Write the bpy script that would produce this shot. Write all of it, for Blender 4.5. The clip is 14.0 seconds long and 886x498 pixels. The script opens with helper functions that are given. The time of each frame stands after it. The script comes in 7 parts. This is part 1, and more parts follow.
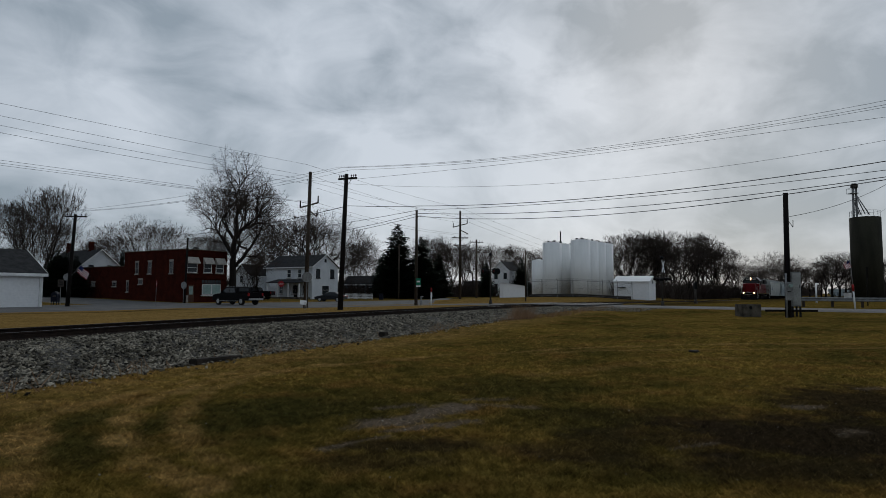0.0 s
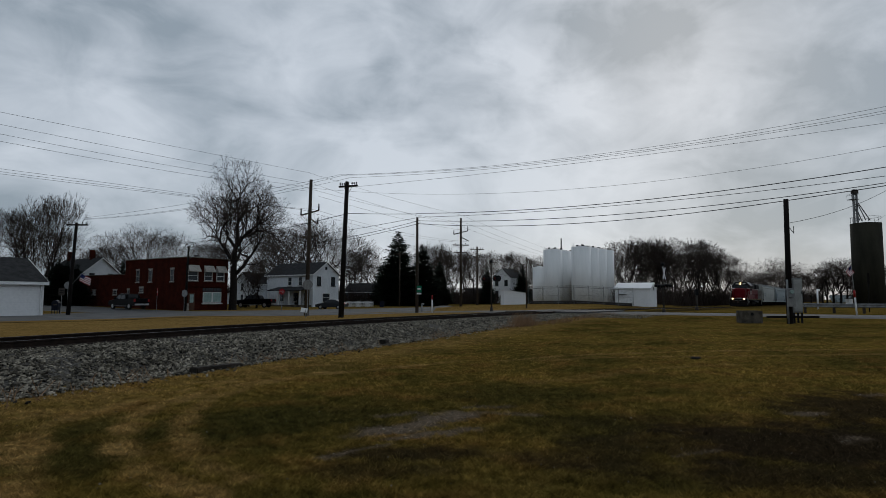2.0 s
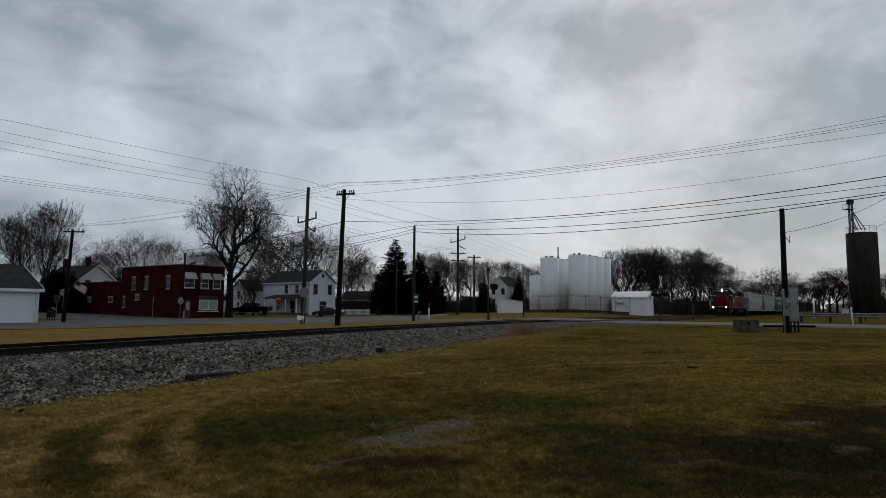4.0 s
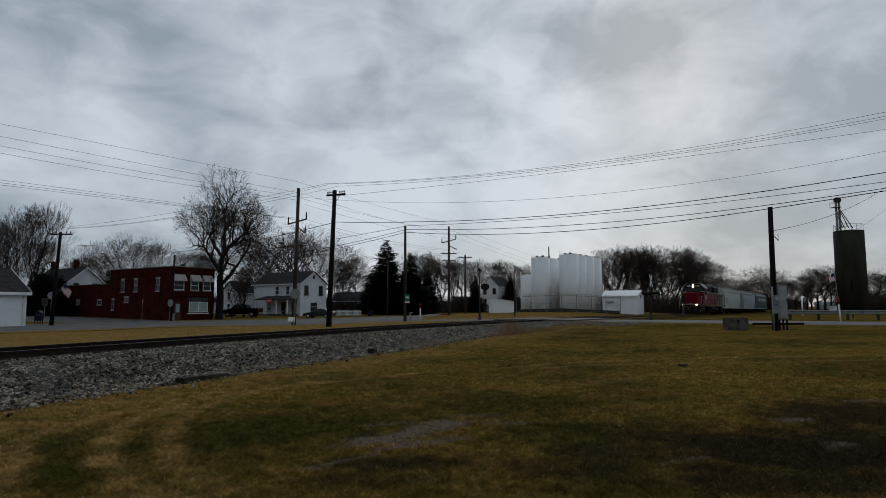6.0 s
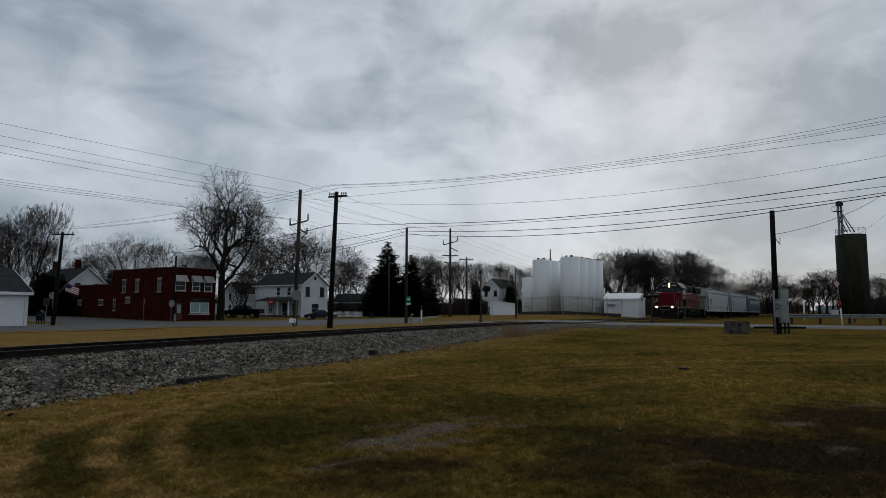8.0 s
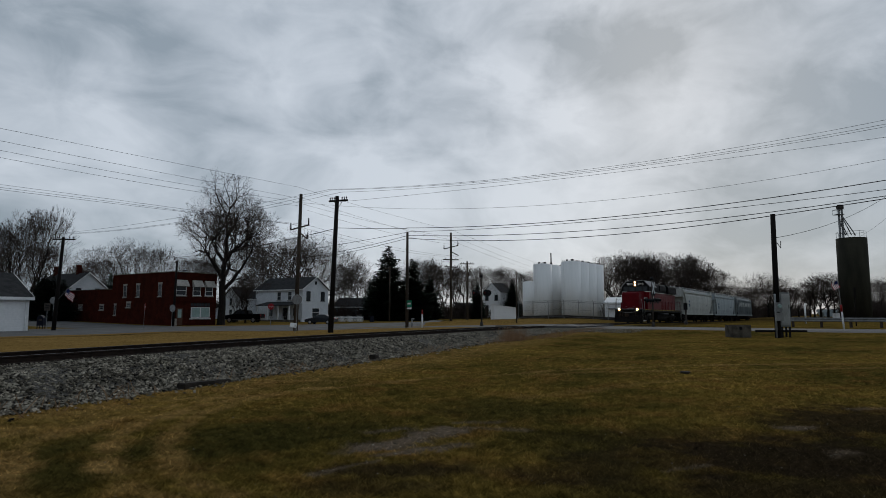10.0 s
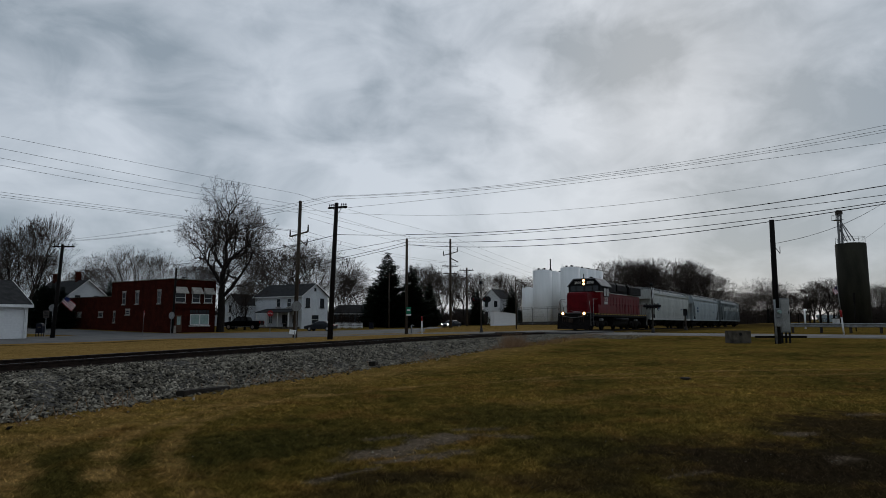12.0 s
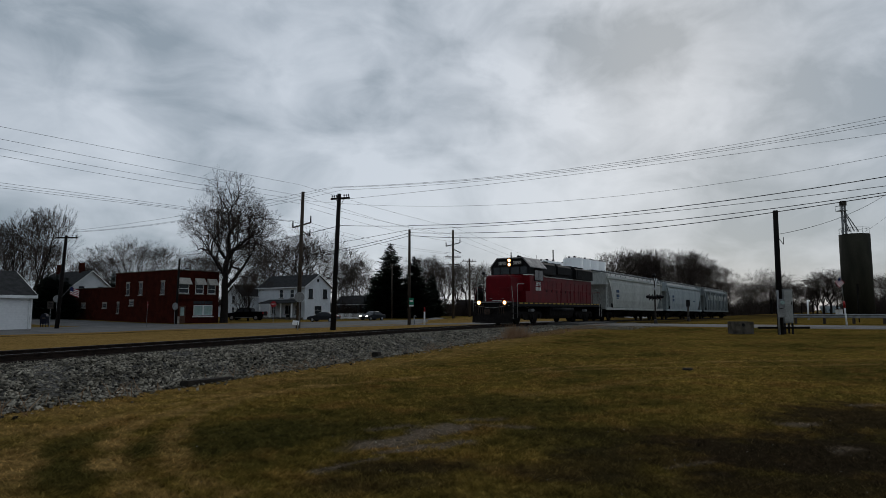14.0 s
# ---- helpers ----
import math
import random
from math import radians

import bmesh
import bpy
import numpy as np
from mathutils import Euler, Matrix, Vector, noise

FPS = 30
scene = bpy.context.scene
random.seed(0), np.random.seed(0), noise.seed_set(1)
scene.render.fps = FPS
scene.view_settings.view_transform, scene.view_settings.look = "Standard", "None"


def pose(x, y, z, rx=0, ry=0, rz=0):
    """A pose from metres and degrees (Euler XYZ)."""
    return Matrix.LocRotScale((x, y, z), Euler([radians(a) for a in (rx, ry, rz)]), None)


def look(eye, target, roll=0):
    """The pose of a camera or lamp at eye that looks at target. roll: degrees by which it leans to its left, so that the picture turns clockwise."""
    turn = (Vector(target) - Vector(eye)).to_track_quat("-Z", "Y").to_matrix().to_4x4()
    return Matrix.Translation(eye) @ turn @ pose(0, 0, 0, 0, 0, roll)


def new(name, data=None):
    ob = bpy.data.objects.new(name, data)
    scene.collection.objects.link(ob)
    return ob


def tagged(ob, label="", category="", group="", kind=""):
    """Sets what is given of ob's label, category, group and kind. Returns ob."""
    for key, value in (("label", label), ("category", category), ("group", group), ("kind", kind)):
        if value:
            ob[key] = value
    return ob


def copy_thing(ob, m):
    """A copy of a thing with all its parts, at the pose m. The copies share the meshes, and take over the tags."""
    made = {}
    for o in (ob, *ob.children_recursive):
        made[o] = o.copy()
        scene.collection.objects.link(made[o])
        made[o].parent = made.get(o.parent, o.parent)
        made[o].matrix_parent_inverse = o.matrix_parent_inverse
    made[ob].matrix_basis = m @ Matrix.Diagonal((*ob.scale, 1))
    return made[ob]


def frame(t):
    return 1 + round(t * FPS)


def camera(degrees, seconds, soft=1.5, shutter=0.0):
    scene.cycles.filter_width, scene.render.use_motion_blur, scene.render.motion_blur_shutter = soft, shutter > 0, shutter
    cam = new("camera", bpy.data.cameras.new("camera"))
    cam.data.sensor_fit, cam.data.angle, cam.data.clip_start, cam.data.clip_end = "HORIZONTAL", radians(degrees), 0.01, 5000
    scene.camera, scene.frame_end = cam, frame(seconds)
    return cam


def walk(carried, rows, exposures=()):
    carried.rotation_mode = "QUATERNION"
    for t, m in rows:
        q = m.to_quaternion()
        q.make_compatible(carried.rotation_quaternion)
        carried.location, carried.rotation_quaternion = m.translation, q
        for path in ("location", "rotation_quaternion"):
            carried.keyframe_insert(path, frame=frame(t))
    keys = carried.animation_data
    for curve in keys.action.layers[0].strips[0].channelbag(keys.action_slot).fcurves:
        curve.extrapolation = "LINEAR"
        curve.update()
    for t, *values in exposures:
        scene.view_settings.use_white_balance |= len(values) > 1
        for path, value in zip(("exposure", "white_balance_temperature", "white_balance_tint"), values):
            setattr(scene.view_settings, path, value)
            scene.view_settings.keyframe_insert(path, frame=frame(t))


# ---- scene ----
cam = camera(70, 14.0, soft=0.5)
EYE = (0.0, 0.0, 1.6)


def aim(yaw, pitch, roll):
    """Camera pose: degrees to the right of +y, above the horizon, and lean."""
    return pose(*EYE, 90 + pitch, 0, -yaw) @ pose(0, 0, 0, 0, 0, roll)


walk(cam, [(t, aim(a, b, c)) for t, a, b, c in (
    (0.0, -0.897, 3.834, 0.284), (0.5, -0.919, 3.483, 0.013), (1.0, -0.899, 3.753, -0.037),
    (1.5, -0.944, 4.529, -0.126), (2.0, -0.964, 4.490, 0.110), (2.5, -0.873, 4.543, 0.056),
    (3.0, -0.841, 4.820, 0.188), (5.5, -0.183, 5.355, 0.032), (6.0, 0.123, 5.255, -0.148),
    (6.5, -0.002, 5.352, 0.002), (7.0, 0.112, 5.293, -0.070), (7.5, 0.060, 5.464, -0.097),
    (8.0, -0.005, 5.433, 0.146), (10.5, -0.074, 5.938, 0.021), (11.0, -0.010, 6.061, 0.107),
    (11.5, -0.080, 6.247, 0.050), (12.0, -0.012, 6.393, -0.104), (12.5, 0.014, 6.438, -0.016),
    (13.0, 0.079, 6.164, -0.106), (13.5, 0.014, 6.006, -0.199), (14.0, -0.256, 5.571, -0.100))])

# ---- the town's own axes: s along the track, n away from it ----
E1, E2, ORG = Vector((0.5505, 0.8348)), Vector((-0.8348, 0.5505)), Vector((7.4, 49.3))
GRID = math.degrees(math.atan2(0.8348, 0.5505))


def town(s, n):
    p = ORG + E1 * s + E2 * n
    return p.x, p.y


def to_town(x, y):
    q = Vector((x, y)) - ORG
    return q.dot(E1), q.dot(E2)


def smooth(a):
    a = min(1.0, max(0.0, a))
    return a * a * (3 - 2 * a)


def ground_z(x, y):
    s, n = to_town(x, y)
    hump = 0.50 * smooth((s + 30) / 32) * (1 - 0.55 * smooth((s - 15) / 60)) * (1 - smooth((n - 5) / 22))
    dip = 0.15 * math.exp(-(x - 17.6) ** 2 / 60 - (y - 35) ** 2 / 20)
    mound = 0.7 * smooth((n - 6) / 10) * (1 - smooth((n - 27) / 12)) * smooth((s - 18) / 12) * (1 - smooth((s - 75) / 20))
    return hump - dip + mound + 0.9 * smooth((n - 45) / 60) * (1 - smooth((s - 150) / 100))


def rail_z(s):
    return 0.67 - 0.006 * max(0.0, s - 8) if s < 160 else 0.67 - 0.006 * 152


def track_x(s):
    """Sideways shift of the track's middle, towards the camera, where it curves."""
    return 0.0038 * max(0.0, 1 - s) ** 2 * 0.78


def rail_at(s):
    """Place and heading of the track's middle at s."""
    d = track_x(s)
    h = math.atan2(track_x(s + 0.5) - track_x(s - 0.5), 1.0)
    x, y = town(s, -d)
    return x, y, rail_z(s), math.degrees(-h) + GRID


# ---- world and sun ----
world = bpy.data.worlds.new("overcast")
scene.world = world
world.use_nodes = True


def build_sky(nt):
    N, L = nt.nodes, nt.links
    N.clear()

    def node(kind, **kw):
        n = N.new(kind)
        for k, v in kw.items():
            n.inputs[k].default_value = v
        return n

    def math_node(op, a, b=None):
        n = N.new("ShaderNodeMath")
        n.operation = op
        for i, v in enumerate((a, b)):
            if v is None:
                continue
            if isinstance(v, (int, float)):
                n.inputs[i].default_value = v
            else:
                L.new(v, n.inputs[i])
        return n.outputs[0]

    out = N.new("ShaderNodeOutputWorld")
    bg = N.new("ShaderNodeBackground")
    co = N.new("ShaderNodeTexCoord")
    sep = N.new("ShaderNodeSeparateXYZ")
    L.new(co.outputs["Generated"], sep.inputs[0])
    stretch = N.new("ShaderNodeVectorMath")
    stretch.operation = "MULTIPLY_ADD"
    stretch.inputs[1].default_value, stretch.inputs[2].default_value = (1.0, 1.0, 1.9), (0.62, 0.35, 0.1)
    L.new(co.outputs["Generated"], stretch.inputs[0])
    big = node("ShaderNodeTexNoise", Scale=2.7, Detail=5.0, Roughness=0.5, Distortion=0.5)
    fine = node("ShaderNodeTexNoise", Scale=7.0, Detail=6.0, Roughness=0.55, Distortion=0.6)
    L.new(stretch.outputs[0], big.inputs["Vector"]), L.new(stretch.outputs[0], fine.inputs["Vector"])
    total = math_node("ADD", math_node("MULTIPLY", big.outputs[0], 0.58), math_node("MULTIPLY", fine.outputs[0], 0.42))
    # the veiled sun brightens the clouds in front and leaves the sky behind dull
    glow_dot = N.new("ShaderNodeVectorMath")
    glow_dot.operation = "DOT_PRODUCT"
    glow_dot.inputs[1].default_value = Vector((0.13, 0.94, 0.32)).normalized()
    L.new(co.outputs["Generated"], glow_dot.inputs[0])
    veil = N.new("ShaderNodeMapRange")
    veil.interpolation_type = "SMOOTHSTEP"
    for i, v in ((1, -0.3), (2, 0.9), (3, 0.80), (4, 1.0)):
        veil.inputs[i].default_value = v
    L.new(glow_dot.outputs["Value"], veil.inputs[0])
    core = N.new("ShaderNodeMapRange")
    core.interpolation_type = "SMOOTHSTEP"
    for i, v in ((1, 0.80), (2, 0.995), (3, -0.075), (4, 0.035)):
        core.inputs[i].default_value = v
    L.new(glow_dot.outputs["Value"], core.inputs[0])
    total = math_node("ADD", total, core.outputs[0])
    # separate cloud masses with ragged edges: direction, half-width in degrees, weight
    rag = node("ShaderNodeTexNoise", Scale=5.0, Detail=6.0, Roughness=0.58)
    L.new(co.outputs["Generated"], rag.inputs["Vector"])
    warp = N.new("ShaderNodeVectorMath")
    warp.operation = "MULTIPLY_ADD"
    warp.inputs[1].default_value = (0.26, 0.26, 0.26)
    L.new(rag.outputs["Color"], warp.inputs[0])
    shifted = N.new("ShaderNodeVectorMath")
    shifted.inputs[1].default_value = (-0.13, -0.13, -0.13)
    L.new(co.outputs["Generated"], shifted.inputs[0])
    L.new(shifted.outputs[0], warp.inputs[2])
    unit = N.new("ShaderNodeVectorMath")
    unit.operation = "NORMALIZE"
    L.new(warp.outputs[0], unit.inputs[0])
    for d, wide, weight in (((-0.03, 0.935, 0.352), 8, -0.11), ((-0.15, 0.90, 0.37), 8, -0.06), ((0.25, 0.90, 0.335), 6.5, -0.115), ((0.33, 0.862, 0.385), 7, -0.07), ((0.50, 0.79, 0.357), 9, -0.085),
                            ((-0.43, 0.82, 0.36), 11, -0.015), ((-0.37, 0.884, 0.28), 8, -0.035), ((0.55, 0.82, 0.15), 14, -0.15), ((0.36, 0.92, 0.13), 10, -0.10), ((0.02, 0.99, 0.12), 8, -0.05),
                            ((0.123, 0.955, 0.30), 6, 0.035), ((0.13, 0.902, 0.408), 5, 0.06), ((-0.27, 0.86, 0.44), 7, 0.04), ((-0.52, 0.84, 0.21), 8, 0.03), ((-0.05, 0.975, 0.23), 9, 0.03)):
        dot = N.new("ShaderNodeVectorMath")
        dot.operation = "DOT_PRODUCT"
        dot.inputs[1].default_value = Vector(d).normalized()
        L.new(unit.outputs[0], dot.inputs[0])
        mass = N.new("ShaderNodeMapRange")
        mass.interpolation_type = "SMOOTHSTEP"
        for i, v in ((1, math.cos(radians(wide))), (2, math.cos(radians(wide * 0.3))), (3, 0.0), (4, weight)):
            mass.inputs[i].default_value = v
        L.new(dot.outputs["Value"], mass.inputs[0])
        total = math_node("ADD", total, mass.outputs[0])
    ramp = N.new("ShaderNodeValToRGB")
    e = ramp.color_ramp.elements
    e[0].position, e[0].color = 0.34, (0.27, 0.325, 0.38, 1)
    e[1].position, e[1].color = 0.60, (0.58, 0.635, 0.705, 1)
    mid = e.new(0.47)
    mid.color = (0.43, 0.485, 0.55, 1)
    L.new(total, ramp.inputs[0])
    sky = N.new("ShaderNodeTexSky")
    sky.sky_type, sky.sun_disc, sky.sun_elevation, sky.sun_rotation = "NISHITA", False, radians(24), radians(20)
    dim = N.new("ShaderNodeMix")
    dim.data_type = "RGBA"
    dim.blend_type = "MULTIPLY"
    dim.inputs[0].default_value = 1
    dim.inputs[7].default_value = (0.1, 0.1, 0.1, 1)
    L.new(sky.outputs[0], dim.inputs[6])
    mix = N.new("ShaderNodeMix")
    mix.data_type = "RGBA"
    mix.inputs[0].default_value = 0.93
    L.new(dim.outputs[2], mix.inputs[6]), L.new(ramp.outputs[0], mix.inputs[7])
    L.new(mix.outputs[2], bg.inputs[0])
    L.new(veil.outputs[0], bg.inputs[1])
    L.new(bg.outputs[0], out.inputs[0])


build_sky(world.node_tree)
sun = new("sun", bpy.data.lights.new("sun", "SUN"))
sun.data.energy, sun.data.angle, sun.data.color = 0.5, radians(25), (1.0, 0.95, 0.88)
sun.matrix_world = look((0, 0, 50), (-12, -33, 32))


# ---- materials ----
def mat(name, colour, other=None, scale=3.0, rough=0.8, metal=0.0, bump=0.0, bump_scale=None, ramp=(0.35, 0.65), object_random=0.0,
        stretch=(1, 1, 1), detail=5.0, fleck=None, coord="Object", spec=0.12):
    m = bpy.data.materials.new(name)
    m.use_nodes = True
    N, L = m.node_tree.nodes, m.node_tree.links
    b = N["Principled BSDF"]
    b.inputs["Roughness"].default_value, b.inputs["Metallic"].default_value = rough, metal
    b.inputs["Specular IOR Level"].default_value = spec
    co = N.new("ShaderNodeTexCoord")
    mp = N.new("ShaderNodeMapping")
    mp.inputs["Scale"].default_value = stretch
    L.new(co.outputs[coord], mp.inputs[0])
    other = other or tuple(c * 0.72 for c in colour)
    n1 = N.new("ShaderNodeTexNoise")
    n1.inputs["Scale"].default_value, n1.inputs["Detail"].default_value = scale, detail
    L.new(mp.outputs[0], n1.inputs["Vector"])
    r = N.new("ShaderNodeValToRGB")
    e = r.color_ramp.elements
    e[0].position, e[0].color = ramp[0], (*other, 1)
    e[1].position, e[1].color = ramp[1], (*colour, 1)
    L.new(n1.outputs[0], r.inputs[0])
    last = r.outputs[0]
    n2 = N.new("ShaderNodeTexNoise")
    n2.inputs["Scale"].default_value, n2.inputs["Detail"].default_value = (bump_scale or scale * 9), 4
    L.new(mp.outputs[0], n2.inputs["Vector"])
    grain = N.new("ShaderNodeMix")
    grain.data_type, grain.blend_type = "RGBA", "OVERLAY"
    grain.inputs[0].default_value = 0.45
    L.new(last, grain.inputs[6])
    L.new(n2.outputs[0], grain.inputs[7])
    last = grain.outputs[2]
    if object_random:
        oi = N.new("ShaderNodeObjectInfo")
        hsv = N.new("ShaderNodeHueSaturation")
        rng = N.new("ShaderNodeMapRange")
        rng.inputs[3].default_value, rng.inputs[4].default_value = 1 - object_random, 1 + object_random
        L.new(oi.outputs["Random"], rng.inputs[0]), L.new(rng.outputs[0], hsv.inputs["Value"])
        L.new(last, hsv.inputs["Color"])
        last = hsv.outputs[0]
    L.new(last, b.inputs["Base Color"])
    if bump:
        bp = N.new("ShaderNodeBump")
        bp.inputs["Strength"].default_value, bp.inputs["Distance"].default_value = bump, 0.03
        L.new(n2.outputs[0], bp.inputs["Height"]), L.new(bp.outputs[0], b.inputs["Normal"])
    return m


def glow(name, colour, strength):
    m = mat(name, colour)
    b = m.node_tree.nodes["Principled BSDF"]
    b.inputs["Emission Color"].default_value, b.inputs["Emission Strength"].default_value = (*colour, 1), strength
    return m


# ---- mesh helpers ----
def box(bm, x0, x1, y0, y1, z0, z1, bevel=0.0):
    v = [bm.verts.new((x, y, z)) for x in (x0, x1) for y in (y0, y1) for z in (z0, z1)]
    fs = [bm.faces.new([v[i] for i in q]) for q in ((0, 1, 3, 2), (4, 6, 7, 5), (0, 4, 5, 1), (2, 3, 7, 6), (0, 2, 6, 4), (1, 5, 7, 3))]
    if bevel:
        edges = list({e for f in fs for e in f.edges})
        bmesh.ops.bevel(bm, geom=edges, offset=bevel, segments=2, affect="EDGES", clamp_overlap=True)
    return bm


def tube(bm, a, b, r0, r1=None, seg=8, caps=True):
    r1 = r0 if r1 is None else r1
    a, b = Vector(a), Vector(b)
    d = (b - a).normalized()
    x = d.cross(Vector((0, 0, 1)) if abs(d.z) < 0.95 else Vector((1, 0, 0))).normalized()
    y = d.cross(x)
    ring = [[bm.verts.new(p + (x * math.cos(k * 2 * math.pi / seg) + y * math.sin(k * 2 * math.pi / seg)) * r) for k in range(seg)] for p, r in ((a, r0), (b, r1))]
    for k in range(seg):
        f = bm.faces.new((ring[0][k], ring[0][(k + 1) % seg], ring[1][(k + 1) % seg], ring[1][k]))
        f.smooth = seg > 6
    if caps:
        bm.faces.new(ring[0][::-1]), bm.faces.new(ring[1])
    return bm


def prism(bm, outline, y0, y1):
    """An outline of (x, z) drawn out along y."""
    a = [bm.verts.new((x, y0, z)) for x, z in outline]
    b = [bm.verts.new((x, y1, z)) for x, z in outline]
    bm.faces.new(a), bm.faces.new(b[::-1])
    for i in range(len(outline)):
        j = (i + 1) % len(outline)
        bm.faces.new((a[j], a[i], b[i], b[j]))
    return bm


def bm_new():
    return bmesh.new()


def finish(name, bm, material):
    bmesh.ops.recalc_face_normals(bm, faces=bm.faces)
    me = bpy.data.meshes.new(name)
    bm.to_mesh(me)
    bm.free()
    me.materials.append(material)
    return me


def part(name, bm, material, parent, label="", at=None):
    ob = new(name, finish(name, bm, material))
    ob.parent = parent
    if at is not None:
        ob.matrix_basis = at
    if label:
        ob["label"] = label
    return ob


def thing(name, m, label, category, group="", kind=""):
    ob = new(name)
    ob.empty_display_size = 0.2
    ob.matrix_basis = m
    return tagged(ob, label, category, group, kind)


def solid(name, bm, material, m, label, category="", group="", kind=""):
    ob = new(name, finish(name, bm, material))
    ob.matrix_basis = m
    return tagged(ob, label, category, group, kind)


def spot(s, n, turn=0.0, dz=0.0):
    """A pose on the ground at town place s, n, its x along the track."""
    x, y = town(s, n)
    return pose(x, y, ground_z(x, y) + dz, 0, 0, GRID + turn)


M_RAIL = mat("rail_steel", (0.030, 0.020, 0.016), (0.016, 0.012, 0.010), 6, 0.8, 0.1, 0.2, spec=0.1)
# darker ballast for the strip between the rails
M_BEDDARK = mat("dark_ballast", (0.045, 0.04, 0.036), (0.014, 0.012, 0.011), 14, 0.95, 0, 1.0, 22)
M_HEAD = mat("rail_head_steel", (0.05, 0.045, 0.042), (0.03, 0.027, 0.025), 4, 0.5, 0.7)
M_TIE = mat("old_tie_wood", (0.042, 0.035, 0.029), (0.018, 0.015, 0.013), 4, 0.9, 0, 0.6, 40, object_random=0.3, stretch=(1, 0.2, 1))
# bed painted darker than its stones, for the shade in their gaps
M_BED = mat("shaded_ballast_bed", (0.11, 0.105, 0.095), (0.022, 0.020, 0.018), 16, 0.95, 0, 1.0, 22, ramp=(0.38, 0.62))
M_ASPHALT = mat("worn_asphalt", (0.098, 0.096, 0.094), (0.054, 0.053, 0.052), 0.5, 0.85, 0, 0.25, 30, spec=0.25)
M_POLE = mat("weathered_pole_wood", (0.075, 0.058, 0.046), (0.032, 0.026, 0.021), 3, 0.9, 0, 0.5, 30, stretch=(1, 1, 0.1))
M_POLE_DARK = mat("creosote_pole_wood", (0.013, 0.011, 0.010), (0.007, 0.006, 0.006), 3, 0.9, 0, 0.5, 30, stretch=(1, 1, 0.1))
M_WIRE = mat("black_cable", (0.02, 0.02, 0.022))
M_METAL = mat("galvanised_steel", (0.26, 0.27, 0.275), (0.17, 0.175, 0.18), 4, 0.6, 0.3, 0.05)
M_DARKMETAL = mat("dark_painted_steel", (0.016, 0.016, 0.018), (0.009, 0.009, 0.010), 4, 0.65, 0.1, 0.1)
M_OLDMETAL = mat("rusty_dull_steel", (0.075, 0.066, 0.058), (0.035, 0.030, 0.026), 5, 0.8, 0.1, 0.2, spec=0.15)
M_WHITE = mat("white_paint", (0.76, 0.77, 0.77), (0.62, 0.63, 0.63), 1.5, 0.6)
M_SIDING = mat("white_siding", (0.55, 0.565, 0.58), (0.42, 0.435, 0.45), 0.8, 0.65)
M_SILO = mat("white_silo_steel", (0.86, 0.875, 0.875), (0.80, 0.815, 0.815), 0.35, 0.45, 0.0, 0.03, stretch=(1, 1, 0.15))
M_ROOF = mat("asphalt_shingle", (0.034, 0.035, 0.037), (0.019, 0.020, 0.021), 2, 0.9, 0, 0.4, 25)
M_STONE_TRIM = mat("limestone_trim", (0.32, 0.29, 0.26), (0.2, 0.18, 0.16), 3, 0.85)
M_GLASS = mat("dark_window_glass", (0.03, 0.035, 0.04), (0.02, 0.024, 0.028), 1, 0.12, spec=0.3)
M_BLIND = mat("pale_window_blind", (0.30, 0.40, 0.38), (0.24, 0.33, 0.31), 2, 0.5)
M_CONCRETE = mat("old_concrete", (0.125, 0.11, 0.088), (0.045, 0.039, 0.031), 2.5, 0.92, 0, 0.5, 30)
M_DARKSILO = mat("stained_dark_concrete", (0.034, 0.033, 0.023), (0.017, 0.0165, 0.012), 0.5, 0.9, 0, 0.2, 12, stretch=(1, 1, 0.25))
M_RED = mat("red_locomotive_paint", (0.135, 0.005, 0.009), (0.090, 0.004, 0.007), 1.2, 0.45, 0, 0.0, spec=0.08)
M_BLACK = mat("black_locomotive_paint", (0.008, 0.008, 0.009), (0.005, 0.005, 0.006), 1.5, 0.7, 0, 0.05, spec=0.15)
M_UNDER = mat("grimy_running_gear", (0.013, 0.011, 0.010), (0.006, 0.005, 0.005), 5, 0.9, 0, 0.4, spec=0.1)
M_HOPPER = mat("pale_grey_car_paint", (0.45, 0.47, 0.445), (0.36, 0.375, 0.355), 0.9, 0.6, 0, 0.05, stretch=(1, 1, 0.3))
M_HOPPER2 = mat("blue_grey_car_paint", (0.34, 0.39, 0.405), (0.26, 0.30, 0.315), 0.9, 0.6, 0, 0.05, stretch=(1, 1, 0.3))
M_HOPPER3 = mat("dull_grey_car_paint", (0.21, 0.24, 0.245), (0.13, 0.15, 0.155), 1.2, 0.65, 0, 0.05, stretch=(1, 1, 0.3))
M_BARK = mat("bare_bark", (0.021, 0.017, 0.015), (0.010, 0.009, 0.008), 5, 0.95, 0, 0.5)
M_TWIG = mat("bare_twigs", (0.058, 0.044, 0.037), (0.033, 0.026, 0.022), 5, 0.95)
M_NEEDLE = mat("spruce_needles", (0.022, 0.036, 0.024), (0.009, 0.016, 0.011), 3, 0.8)
M_CARPAINT = mat("black_car_paint", (0.003, 0.003, 0.004), (0.002, 0.002, 0.003), 2, 0.3, 0.0, spec=0.04)
M_CARBLUE = mat("dark_blue_car_paint", (0.006, 0.010, 0.016), (0.004, 0.007, 0.012), 2, 0.35, 0.0, spec=0.3)
M_TYRE = mat("tyre_rubber", (0.018, 0.018, 0.018))
M_RIM = mat("alloy_rim", (0.45, 0.45, 0.46), None, 5, 0.35, 0.8)
